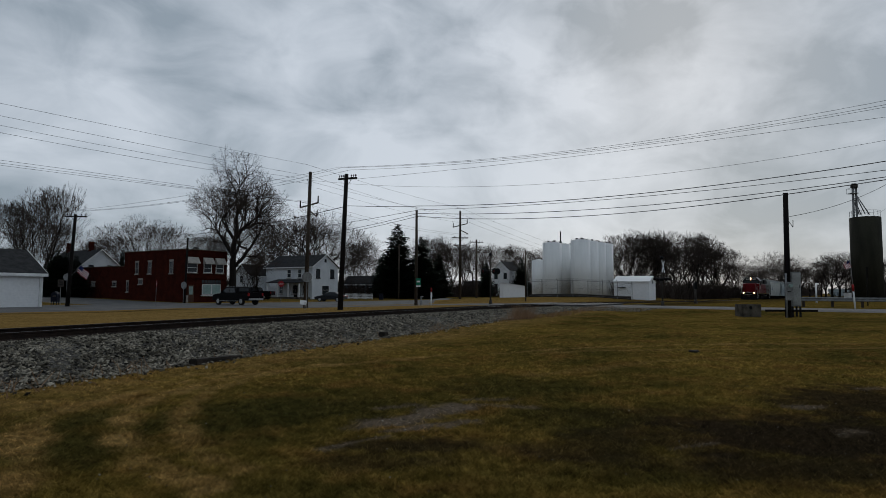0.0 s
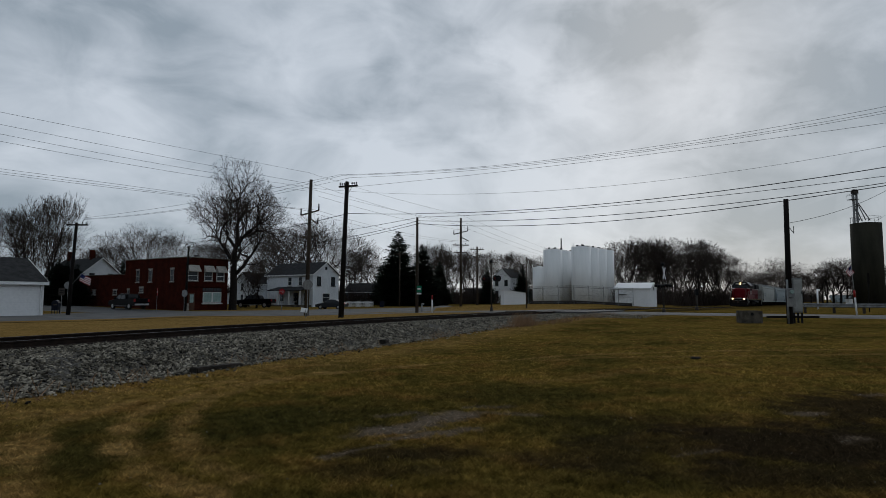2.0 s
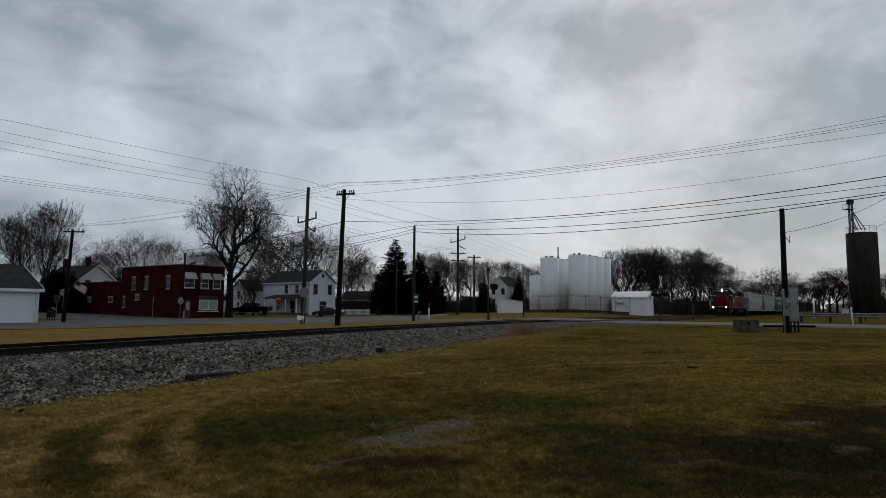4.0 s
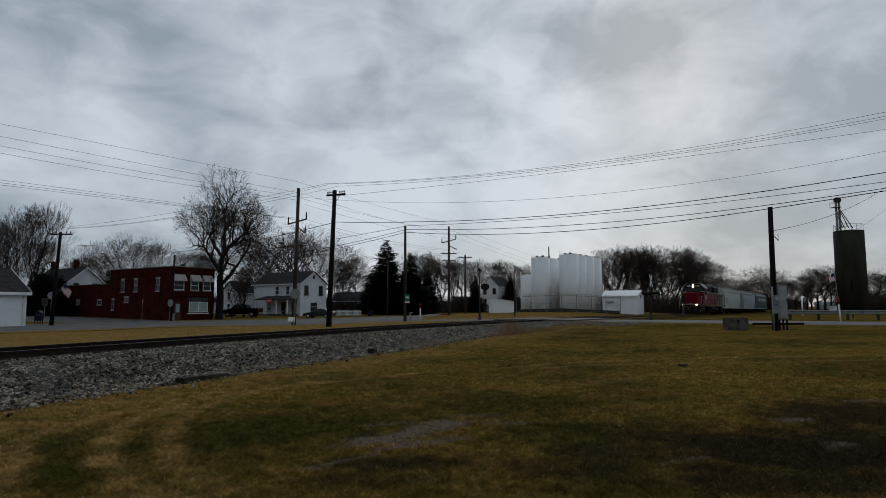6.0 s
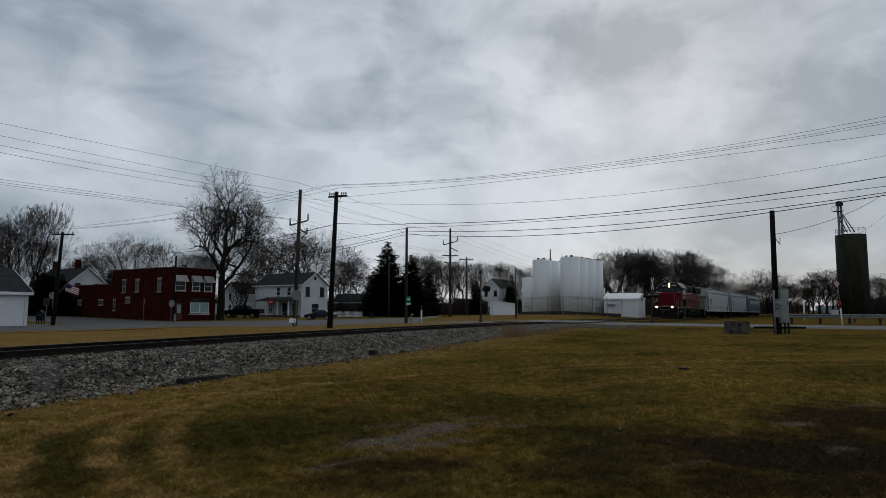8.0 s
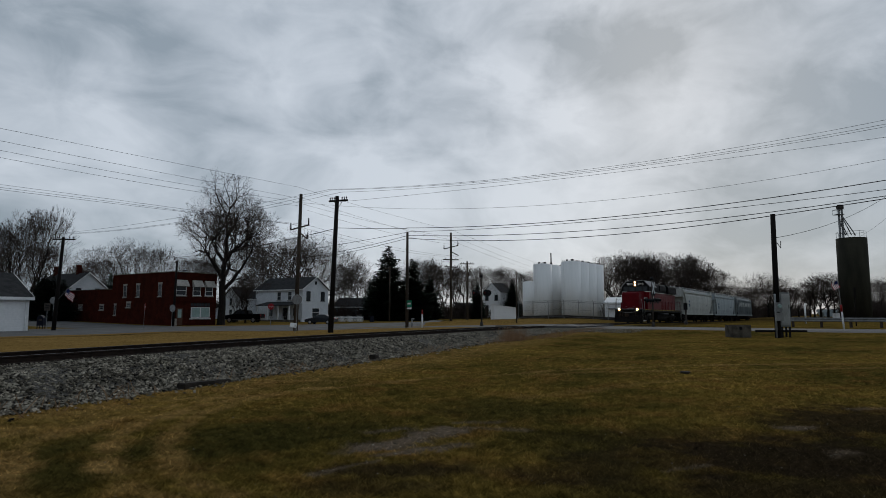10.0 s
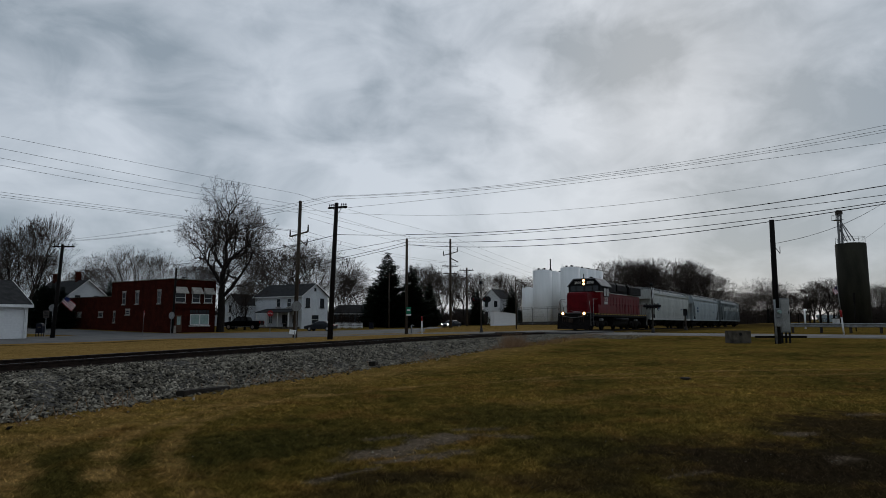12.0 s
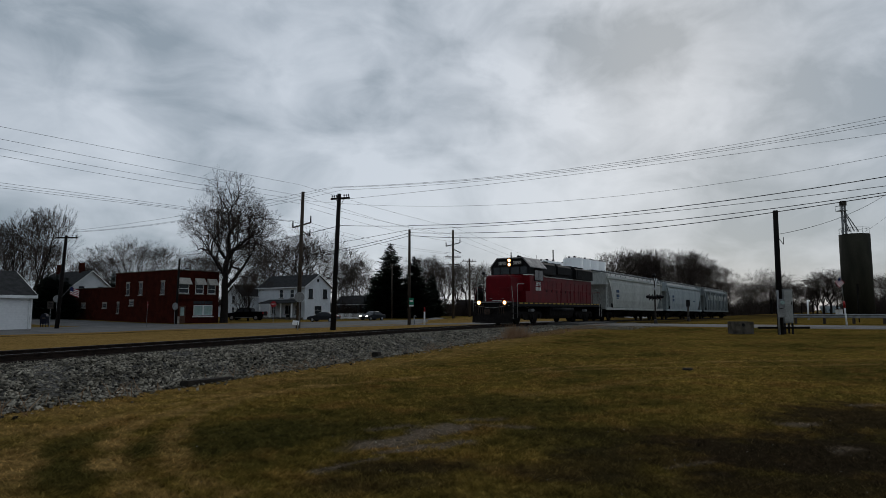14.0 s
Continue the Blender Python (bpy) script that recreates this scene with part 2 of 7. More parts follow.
M_LAMP = glow("headlight_glow", (1.0, 0.74, 0.38), 9.0)
# dim orange emission round each lens, standing in for lamp bloom
M_RING = glow("lamp_bloom_ring", (1.0, 0.46, 0.14), 1.1)
M_CARLAMP = glow("car_lamp_glow", (1.0, 0.95, 0.85), 9.0)
M_TAIL = mat("red_lamp_plastic", (0.30, 0.02, 0.02), None, 5, 0.3)


# ---- ground ----
def build_ground():
    xs = list(np.geomspace(-2600, -48, 30)) + list(np.arange(-47, -12, 1.0)) + list(np.arange(-12, 14, 0.08)) + list(np.arange(14, 60, 1.0)) + list(np.geomspace(60, 2600, 30))
    ys = list(np.geomspace(-2600, -4, 18)) + list(np.arange(-3, 3.5, 1.0)) + list(np.arange(3.6, 13, 0.08)) + list(np.arange(13, 20, 0.14)) + list(np.arange(20, 84, 0.8)) + list(np.geomspace(85, 3200, 34))
    verts = [(x, y, ground_z(x, y)) for y in ys for x in xs]
    w = len(xs)
    faces = [(j * w + i, j * w + i + 1, (j + 1) * w + i + 1, (j + 1) * w + i) for j in range(len(ys) - 1) for i in range(w - 1)]
    me = bpy.data.meshes.new("ground")
    me.from_pydata(verts, [], faces)
    for p in me.polygons:
        p.use_smooth = True
    return tagged(new("ground", me), "mown winter grass, brown and dull green, with bare worn patches", "grass", kind="structure")


build_ground()


def strip(name, left, right, material, dz, label, category, steps=60, across=6):
    """A surface laid on the ground between two lines of town places."""
    def along(line, k):
        k *= len(line) - 1
        i = min(int(k), len(line) - 2)
        a, b = line[i], line[i + 1]
        return a[0] + (b[0] - a[0]) * (k - i), a[1] + (b[1] - a[1]) * (k - i)
    verts, faces = [], []
    for j in range(steps + 1):
        a, b = along(left, j / steps), along(right, j / steps)
        for i in range(across + 1):
            f = i / across
            x, y = town(a[0] + (b[0] - a[0]) * f, a[1] + (b[1] - a[1]) * f)
            verts.append((x, y, ground_z(x, y) + dz - (0.12 if i in (0, across) else 0)))
    w = across + 1
    for j in range(steps):
        for i in range(across):
            faces.append((j * w + i, j * w + i + 1, (j + 1) * w + i + 1, (j + 1) * w + i))
    me = bpy.data.meshes.new(name)
    me.from_pydata(verts, [], faces)
    me.materials.append(material)
    return tagged(new(name, me), label, category, kind="structure")


strip("road", [(9.5, -90), (6.9, -5), (6.4, 12), (5.0, 24), (2.6, 44), (2.7, 66), (2.2, 82), (-4, 140), (-14, 300)], [(1.5, -90), (-0.6, -5), (-2.0, 12), (-8, 24), (-11, 44), (-12, 66), (-14, 82), (-17, 140), (-26, 300)], M_ASPHALT, 0.06,
      "worn grey asphalt road over the crossing", "road", 110)
strip("side_road", [(-90, 51), (-30, 51), (-8, 50.5), (18, 47.5), (69, 51), (170, 62), (320, 70)], [(-90, 26), (-30, 26), (-19, 25.5), (-13, 28), (-9, 25), (19, 24.5), (69, 42), (170, 52), (320, 60)], M_ASPHALT, 0.05,
      "worn grey asphalt street beside the grass verge", "road", 120)


# ---- track ----
def build_track():
    track = thing("railway_track", Matrix(), "rusty single railway track on pale limestone ballast", "railway track", kind="structure")
    S = list(np.arange(-62, 40, 1.0)) + list(np.arange(40, 420, 6.0))
    # rails
    prof = [(-0.07, -0.17), (0.07, -0.17), (0.07, -0.155), (0.012, -0.14), (0.012, -0.045), (0.036, -0.035), (0.036, 0), (-0.036, 0), (-0.036, -0.035), (-0.012, -0.045), (-0.012, -0.14), (-0.07, -0.155)]
    for side in (-0.754, 0.754):
        bm = bm_new()
        last = None
        for s in S:
            x, y, z, h = rail_at(s)
            m = pose(x, y, z, 0, 0, h)
            ring = [bm.verts.new(m @ Vector((0, side + a, b))) for a, b in prof]
            if last:
                for k in range(len(prof)):
                    f = bm.faces.new((last[k], last[(k + 1) % len(prof)], ring[(k + 1) % len(prof)], ring[k]))
                    f.material_index = 1 if k == 6 else 0
            last = ring
        ob = part("rail", bm, M_RAIL, track)
        ob.data.materials.append(M_HEAD)
    # ballast bank
    sec = [(-4.1, -0.95), (-3.4, -0.62), (-2.5, -0.30), (-1.75, -0.20), (-0.75, -0.20), (0.75, -0.20), (1.75, -0.20), (2.5, -0.32), (3.3, -0.66), (4.0, -0.95)]
    verts, faces = [], []
    fine = list(np.arange(-62, 3.0, 0.5)) + list(np.arange(3.0, 420, 4.0))
    for s in fine:
        x, y, z, h = rail_at(s)
        m = pose(x, y, z, 0, 0, h)
        for a, b in sec:
            p = m @ Vector((0, a, b))
            k = noise.noise(p * 1.3) * 0.06 if abs(a) > 1.5 else 0
            verts.append((p.x, p.y, p.z + k))
    w = len(sec)
    for j in range(len(fine) - 1):
        for i in range(w - 1):
            faces.append((j * w + i, j * w + i + 1, (j + 1) * w + i + 1, (j + 1) * w + i))
    me = bpy.data.meshes.new("ballast_bank")
    me.from_pydata(verts, [], faces)
    me.materials.append(M_BED)
    me.materials.append(M_BEDDARK)
    for k, p in enumerate(me.polygons):
        p.material_index = 1 if 3 <= k % (w - 1) <= 5 else 0
    bank = new("ballast_bank", me)
    bank.parent = track
    return track


track = build_track()


# ---- crossing deck, ties ----
def build_ties():
    bm = box(bm_new(), -0.11, 0.11, -1.3, 1.3, -0.35, -0.175, 0.012)
    me = finish("tie", bm, M_TIE)
    k = 0
    for s in np.arange(-61, 60, 0.52):
        if -0.5 < s < 7.5:
            continue
        x, y, z, h = rail_at(s)
        ob = new("tie", me)
        ob.parent = track
        ob.matrix_basis = pose(x, y, z, 0, 0, h + random.uniform(-1.2, 1.2)) @ pose(0, random.uniform(-0.04, 0.04), random.uniform(-0.01, 0.01))
        k += 1


def build_deck():
    x, y, z, h = rail_at(3.3)
    deck = thing("crossing_deck", pose(x, y, z, 0, 0, h), "dark timber and asphalt crossing deck between the rails", "crossing deck", kind="structure")
    for a, b in ((-3.4, -0.86), (-0.66, 0.66), (0.86, 3.4)):
        part("deck_panel", box(bm_new(), -4.2, 4.2, a, b, -0.3, -0.012, 0.02), M_ASPHALT, deck)


# ---- poles ----
def insulator(bm, x, y, z):
    tube(bm, (x, y, z), (x, y, z + 0.1), 0.02, 0.02, 6)
    tube(bm, (x, y, z + 0.08), (x, y, z + 0.2), 0.06, 0.035, 8)


def utility_pole(m, h, r=0.16, arms=(), label="weathered wooden utility pole with a crossarm", material=None, lean=(0, 0), wish=()):
    material = material or M_POLE
    pole = thing("utility_pole", m, label, "utility pole", "utility poles")
    top = Vector((lean[0], lean[1], h))
    part("pole", tube(bm_new(), (0, 0, -0.4), top, r, r * 0.68, 14), material, pole)
    for z, half, turn, count in arms:
        mm = pose(lean[0] * z / h, lean[1] * z / h, z, 0, 0, turn)
        part("crossarm", box(bm_new(), -half, half, r * 0.6, r * 0.6 + 0.11, -0.06, 0.07, 0.012), material, pole, at=mm)
        for k in range(count):
            f = -1 + 2 * (k + 0.5) / count
            f = math.copysign(0.3 + 0.68 * abs(f), f)
            bm = bm_new()
            insulator(bm, f * half, r * 0.6 + 0.055, 0.07)
            part("insulator", bm, M_DARKMETAL, pole, at=mm)
        for sx in (-1, 1):
            part("brace", tube(bm_new(), (sx * half * 0.45, r * 0.6 + 0.02, -0.05), (0, r * 0.6 + 0.02, -0.55), 0.018, 0.018, 5), M_DARKMETAL, pole, at=mm)
    for z, half, tilt, post in wish:
        mm = pose(lean[0] * z / h, lean[1] * z / h, z)
        a, b = Vector((-half, 0, -tilt)), Vector((half, 0, tilt))
        part("crossarm", tube(bm_new(), a, b, 0.07, 0.07, 6), material, pole, at=mm)
        for e in (a, b):
            if (e.x < 0) == (post < 0) or post == 0:
                part("insulator", tube(bm_new(), e, e + Vector((0, 0, 0.6)), 0.07, 0.05, 8), M_POLE_DARK, pole, at=mm)
    return pole


def build_poles():
    utility_pole(pose(*(-8.00, 45), ground_z(*(-8.00, 45))), 9.75, 0.2, [(9.45, 0.78, -22, 6)], "tall dark utility pole with a crossarm of insulators on the verge", M_POLE_DARK, (0.32, 0))
    p = utility_pole(pose(*(-12.80, 55), ground_z(*(-12.80, 55))), 11.95, 0.2, [(6.9, 0.75, -14, 2)], "tall wooden utility pole with slanting arms beside the road", None, (0.22, 0),
                     [(9.0, 0.78, 0.22, 0), (8.1, 0.01, 0.01, -1)])
    bm = tube(bm_new(), (0.16, 0, 8.55), (0.85, 0, 8.0), 0.07, 0.07, 6)
    part("crossarm", bm, M_POLE, p)
    part("insulator", tube(bm_new(), (0.85, 0, 8.0), (0.9, 0, 8.55), 0.07, 0.05, 8), M_POLE_DARK, p)
    p = utility_pole(pose(*(-3.18, 55), ground_z(*(-3.18, 55))), 8.3, 0.15, (), "plain grey wooden utility pole with a green sign plate")
    part("sign_plate", box(bm_new(), -0.02, 0.42, -0.2, -0.17, 1.75, 2.35, 0.02), mat("green_sign", (0.02, 0.2, 0.12), None, 5, 0.5), p, "small green sign plate")
    part("sign_bar", box(bm_new(), 0.06, 0.34, -0.21, -0.2, 2.0, 2.14), M_WHITE, p)
    part("sign_bar", box(bm_new(), 0.0, 0.4, -0.21, -0.2, 1.6, 1.73), M_WHITE, p)
    p = utility_pole(pose(*(0.99, 86), ground_z(*(0.99, 86))), 12.0, 0.2, [(8.3, 1.1, 10, 2), (7.3, 0.9, 10, 2)], "tall wooden utility pole with slanting arms behind the crossing", None, (0, 0),
                     [(10.0, 0.95, 0.25, 0)])
    part("crossarm", tube(bm_new(), (0.05, 0, 9.35), (1.05, 0, 8.85), 0.07, 0.07, 6), M_POLE, p)
    utility_pole(pose(*(3.73, 100), ground_z(*(3.73, 100))), 9.3, 0.2, [(8.9, 1.15, 8, 4)], "brown wooden utility pole with one crossarm")
    utility_pole(pose(*(-10.41, 122), ground_z(*(-10.41, 122))), 10.6, 0.17, [(10.1, 1.1, 4, 3)], "thin grey utility pole before dark spruces")
    utility_pole(pose(*(8.60, 75), ground_z(*(8.60, 75))), 6.1, 0.09, (), "thin grey wooden pole beside the crossing")
    utility_pole(pose(*(-35.54, 58), ground_z(*(-35.54, 58))), 8.6, 0.19, [(8.4, 0.98, 4, 4)], "dark wooden utility pole with a crossarm and a flag bracket", M_POLE_DARK, (0.42, 0))
    # street lamp before the brick shop
    lamp = thing("street_lamp", pose(*(-32.76, 77), ground_z(*(-32.76, 77))), "dark pole with a street lamp beside the brick shop", "street lamp")
    part("pole", tube(bm_new(), (0, 0, -0.3), (0.2, 0, 8.0), 0.16, 0.11, 10), M_POLE_DARK, lamp)
    part("arm", tube(bm_new(), (0.2, 0, 6.3), (1.0, 0, 6.75), 0.035, 0.03, 8), M_DARKMETAL, lamp)
    part("lamp_head", box(bm_new(), 0.9, 1.5, -0.14, 0.14, 6.68, 6.86, 0.05), M_DARKMETAL, lamp)
    # service pole with meter near the crossing
    x, y = (18.33, 35)
    z = ground_z(x, y)
    sp = thing("service_pole", pose(x, y, z, 0, 0, 0), "thick dark wooden service pole with an electricity meter", "utility pole")
    part("pole", tube(bm_new(), (0, 0, -0.4), (0.05, 0, 6.85), 0.165, 0.13, 14), M_POLE_DARK, sp)
    part("conduit", tube(bm_new(), (-0.13, -0.12, 0), (-0.13, -0.12, 2.4), 0.055, 0.055, 8), M_METAL, sp, "grey conduit")
    part("meter_box", box(bm_new(), -0.17, 0.17, -0.30, -0.12, 1.42, 1.93, 0.03), M_METAL, sp, "grey meter box")
    part("meter_glass", tube(bm_new(), (0, -0.29, 1.73), (0, -0.40, 1.73), 0.11, 0.10, 14), M_BLIND, sp, "round glass meter")
    part("switch_box", box(bm_new(), -0.19, 0.2, -0.32, -0.12, 0.93, 1.38, 0.02), mat("grey_enamel", (0.28, 0.29, 0.28), (0.2, 0.2, 0.2), 2, 0.5), sp, "grey switch box")
    part("cable_loop", tube(bm_new(), (0.12, 0, 5.35), (0.38, -0.05, 4.95), 0.02, 0.02, 5), M_WIRE, sp)
    part("cable_loop", tube(bm_new(), (0.38, -0.05, 4.95), (0.42, 0, 5.35), 0.02, 0.02, 5), M_WIRE, sp)
    cb = thing("signal_cabinet", pose(x + 0.62, y + 0.5, z), "tall grey steel equipment cabinet on legs beside the pole", "cabinet")
    part("body", box(bm_new(), -0.27, 0.27, -0.25, 0.25, 0.6, 2.5, 0.03), M_METAL, cb)
    part("door", box(bm_new(), -0.23, 0.23, -0.275, -0.25, 0.68, 2.42, 0.012), mat("cabinet_enamel", (0.36, 0.37, 0.36), (0.26, 0.27, 0.26), 2, 0.5), cb)
    part("handle", box(bm_new(), 0.15, 0.19, -0.31, -0.275, 1.6, 1.8, 0.008), M_DARKMETAL, cb)
    for sx in (-0.21, 0.21):
        for sy in (-0.19, 0.19):
            part("leg", box(bm_new(), sx - 0.04, sx + 0.04, sy - 0.04, sy + 0.04, -0.2, 0.6), M_DARKMETAL, cb)
    part("base_rail", box(bm_new(), -1.75, 1.1, -0.34, -0.22, 0.3, 0.42, 0.02), M_POLE_DARK, cb, "dark timber rail")
    # concrete well box
    x, y = (16.61, 36)
    wb = thing("concrete_box", pose(x, y, ground_z(x, y), 0, 0, 6), "weathered square concrete box standing in the grass", "concrete box")
    for a in ((-0.52, 0.52, -0.45, -0.33), (-0.52, 0.52, 0.33, 0.45), (-0.52, -0.40, -0.33, 0.33), (0.40, 0.52, -0.33, 0.33)):
        part("side", box(bm_new(), *a, -0.1, 0.68, 0.02), M_CONCRETE, wb)
    part("lid", box(bm_new(), -0.39, 0.39, -0.32, 0.32, 0.5, 0.62, 0.02), M_CONCRETE, wb)
    part("pipe_hole", tube(bm_new(), (-0.1, -0.455, 0.5), (-0.1, -0.43, 0.5), 0.09, 0.09, 12), M_DARKMETAL, wb)


# ---- wires ----
def wire(a, b, sag, r=0.013, label="thin black overhead wire between poles"):
    a, b = Vector(a), Vector(b)
    bm = bm_new()
    n = 22
    pts = [a.lerp(b, k / n) - Vector((0, 0, sag * 4 * (k / n) * (1 - k / n))) for k in range(n + 1)]
    rings = []
    side = (b - a).cross(Vector((0, 0, 1))).normalized()
    for p in pts:
        rings.append([bm.verts.new(p + (side * math.cos(q) + Vector((0, 0, 1)) * math.sin(q)) * r) for q in (0.5, 2.6, 4.7)])
    for i in range(n):
        for k in range(3):
            bm.faces.new((rings[i][k], rings[i][(k + 1) % 3], rings[i + 1][(k + 1) % 3], rings[i + 1][k]))
    me = finish("overhead_wire", bm, M_WIRE)
    tagged(new("overhead_wire", me), label, "wire", "overhead wires")


def build_wires():
    for a, b, sag in (
            ((-29.82, 30.00, 12.21), (-12.84, 55.00, 12.69), 0.026), ((-29.76, 30.00, 11.62), (-12.37, 55.00, 11.63), 0.111), ((-29.72, 30.00, 11.14), (-13.51, 55.00, 11.48), 0.262),
            ((-29.68, 30.00, 10.71), (-12.80, 55.00, 11.02), 0.298), ((-31.48, 32.00, 9.30), (-13.32, 55.00, 9.37), -0.071), ((-31.46, 32.00, 9.15), (-12.52, 55.00, 9.27), 0.015),
            ((-31.45, 32.00, 9.06), (-12.13, 55.00, 9.37), 0.155),
            ((-36.02, 58.00, 8.88), (-8.42, 45.00, 10.46), 0.310), ((-35.09, 58.00, 8.93), (-8.18, 45.00, 10.42), 0.597), ((-34.57, 58.00, 8.88), (-7.44, 45.00, 10.30), 0.512),
            ((-8.42, 45.00, 10.50), (30.93, 30.00, 13.07), 1.185), ((-8.14, 45.00, 10.46), (30.90, 30.00, 12.75), 1.113), ((-7.40, 45.00, 10.30), (30.88, 30.00, 12.55), 0.985),
            ((-7.51, 45.00, 9.59), (30.78, 30.00, 11.48), 0.305), ((-12.81, 55.00, 11.33), (32.79, 32.00, 11.68), 2.176),
            ((-12.37, 55, 11.68), (0.33, 86, 11.77), 0.35), ((-12.00, 55, 10.62), (1.56, 86, 10.91), 0.35), ((-13.51, 55, 11.48), (1.72, 86, 11.92), 0.35),
            ((-12.84, 55, 12.69), (1.03, 86, 13.01), 0.2), ((-12.13, 55, 9.37), (2.02, 86, 9.36), 0.5), ((-13.32, 55, 9.37), (0.17, 86, 9.36), 0.5),
            ((0.33, 86, 11.77), (25.77, 150, 10.38), 0.3), ((1.72, 86, 11.92), (27.11, 150, 10.65), 0.3), ((1.03, 86, 13.01), (26.47, 150, 11.99), 0.2),
            ((2.88, 100, 10.26), (-10.47, 122, 11.20), 0.4), ((-32.91, 77, 8.53), (-37.51, 62, 5.42), 0.2), ((-32.87, 77, 7.56), (-54.90, 85, 6.69), 0.2)):
        wire(a, b, sag, 0.011)
    for a, b, sag, r in (
            ((-7.85, 45, 7.71), (-3.26, 55, 9.01), 0.03, 0.025), ((-3.26, 55.00, 9.06), (31.62, 31.00, 9.94), 1.02, 0.03), ((-3.26, 55.00, 8.71), (31.54, 31.00, 9.08), 0.65, 0.02),
            ((-3.25, 55.00, 8.41), (31.54, 31.00, 9.05), 1.12, 0.026), ((-3.25, 55.00, 8.16), (18.40, 35.00, 7.05), 0.69, 0.026), ((18.40, 35, 7.05), (27.45, 27, 7.94), 0.05, 0.026),
            ((-3.26, 55, 8.66), (-32.87, 77, 7.56), 0.4, 0.02), ((-3.25, 55, 8.36), (-12.76, 55, 6.34), 0.15, 0.022), ((-3.25, 55, 8.11), (-12.75, 55, 6.04), 0.1, 0.022),
            ((-7.85, 45, 7.63), (-32.90, 77, 8.39), 0.35, 0.025)):
        wire(a, b, sag, r, "thick black overhead cable between poles")
    wire((18.49, 35.00, 5.80), (47.46, 60.00, 17.10), 1.392, 0.016, "slack black service cable from the thick pole")
    wire((80.50, 122, 16.34), (77.92, 100, 23.91), 1.0, 0.02, "slack cable down to the grain tower")


# ---- crossing signals, signs ----
def crossing_signal(m, label, cross=True, top=4.0, lamps=2.1):
    c = thing("crossing_signal", m, label, "crossing signal", "crossing signals")
    part("mast", tube(bm_new(), (0, 0, 0), (0, 0, top - 0.25), 0.07, 0.06, 10), M_OLDMETAL, c)
    part("base", tube(bm_new(), (0, 0, -0.2), (0, 0, 0.35), 0.18, 0.11, 12), M_OLDMETAL, c)
    part("bell", tube(bm_new(), (0, 0, top - 0.25), (0, 0, top), 0.17, 0.1, 12), M_DARKMETAL, c)
    if cross:
        for a in (50, -50):
            part("crossbuck_blade", box(bm_new(), -0.6, 0.6, -0.105, -0.085, -0.085, 0.085), M_SIDING, c, "weathered white crossbuck blade", at=pose(0, 0, 3.15, 0, a, 0))
    part("lamp_bar", tube(bm_new(), (-0.75, 0, lamps), (0.75, 0, lamps), 0.045, 0.045, 8), M_DARKMETAL, c)
    for sx in (-0.5, 0.5):
        for f in (-1, 1):
            lamp = part("lamp", tube(bm_new(), (sx, f * 0.08, lamps), (sx, f * 0.3, lamps), 0.11, 0.14, 14), M_DARKMETAL, c)
            part("backing_disc", tube(bm_new(), (sx, f * 0.29, lamps), (sx, f * 0.31, lamps), 0.26, 0.26, 18), M_DARKMETAL, lamp)
            part("lens", tube(bm_new(), (sx, f * 0.312, lamps), (sx, f * 0.325, lamps), 0.1, 0.1, 12), M_TAIL, lamp, "dull red lens")
            part("hood", tube(bm_new(), (sx, f * 0.31, lamps + 0.05), (sx, f * 0.55, lamps + 0.03), 0.13, 0.11, 12, False), M_DARKMETAL, lamp)
    return c


def road_sign(m, h, kind, label):
    s = thing("road_sign", m, label, "road sign", "road signs")
    part("post", box(bm_new(), -0.03, 0.03, 0, 0.03, -0.3, h, 0.005), M_METAL, s)
    red = mat("stop_sign_red", (0.32, 0.02, 0.025), (0.25, 0.016, 0.02), 3, 0.5)
    if kind in ("stop", "stop_back"):
        front = red if kind == "stop" else M_METAL
        part("plate", tube(bm_new(), (0, -0.03, h - 0.3), (0, -0.012, h - 0.3), 0.4, 0.4, 8), front, s, "octagonal plate", at=None)
        if kind == "stop":
            text(s, "STOP", 0.26, pose(0, -0.034, h - 0.39, 90, 0, 0), M_WHITE)
    elif kind == "disc":
        part("plate", tube(bm_new(), (0, -0.03, h - 0.35), (0, -0.012, h - 0.35), 0.42, 0.42, 24), M_METAL, s, "round grey plate")
    elif kind == "board":
        part("plate", box(bm_new(), -0.3, 0.3, -0.03, -0.012, h - 0.75, h, 0.01), M_OLDMETAL, s, "dull weathered plate")
        for z in (0.2, 0.42):
            part("sign_bar", box(bm_new(), -0.2, 0.2, -0.035, -0.03, h - z - 0.1, h - z), M_DARKMETAL, s)
    return s


def text(parent, words, size, m, material, name="lettering"):
    cu = bpy.data.curves.new("lettering", "FONT")
    cu.body, cu.size, cu.align_x, cu.extrude = words, size, "CENTER", 0.004
    tmp = bpy.data.objects.new("lettering_source", cu)
    scene.collection.objects.link(tmp)
    me = bpy.data.meshes.new_from_object(tmp.evaluated_get(bpy.context.evaluated_depsgraph_get()))
    bpy.data.objects.remove(tmp)
    me.materials.clear()
    me.materials.append(material)
    ob = new(name, me)
    ob.parent, ob.matrix_basis = parent, m
    return ob


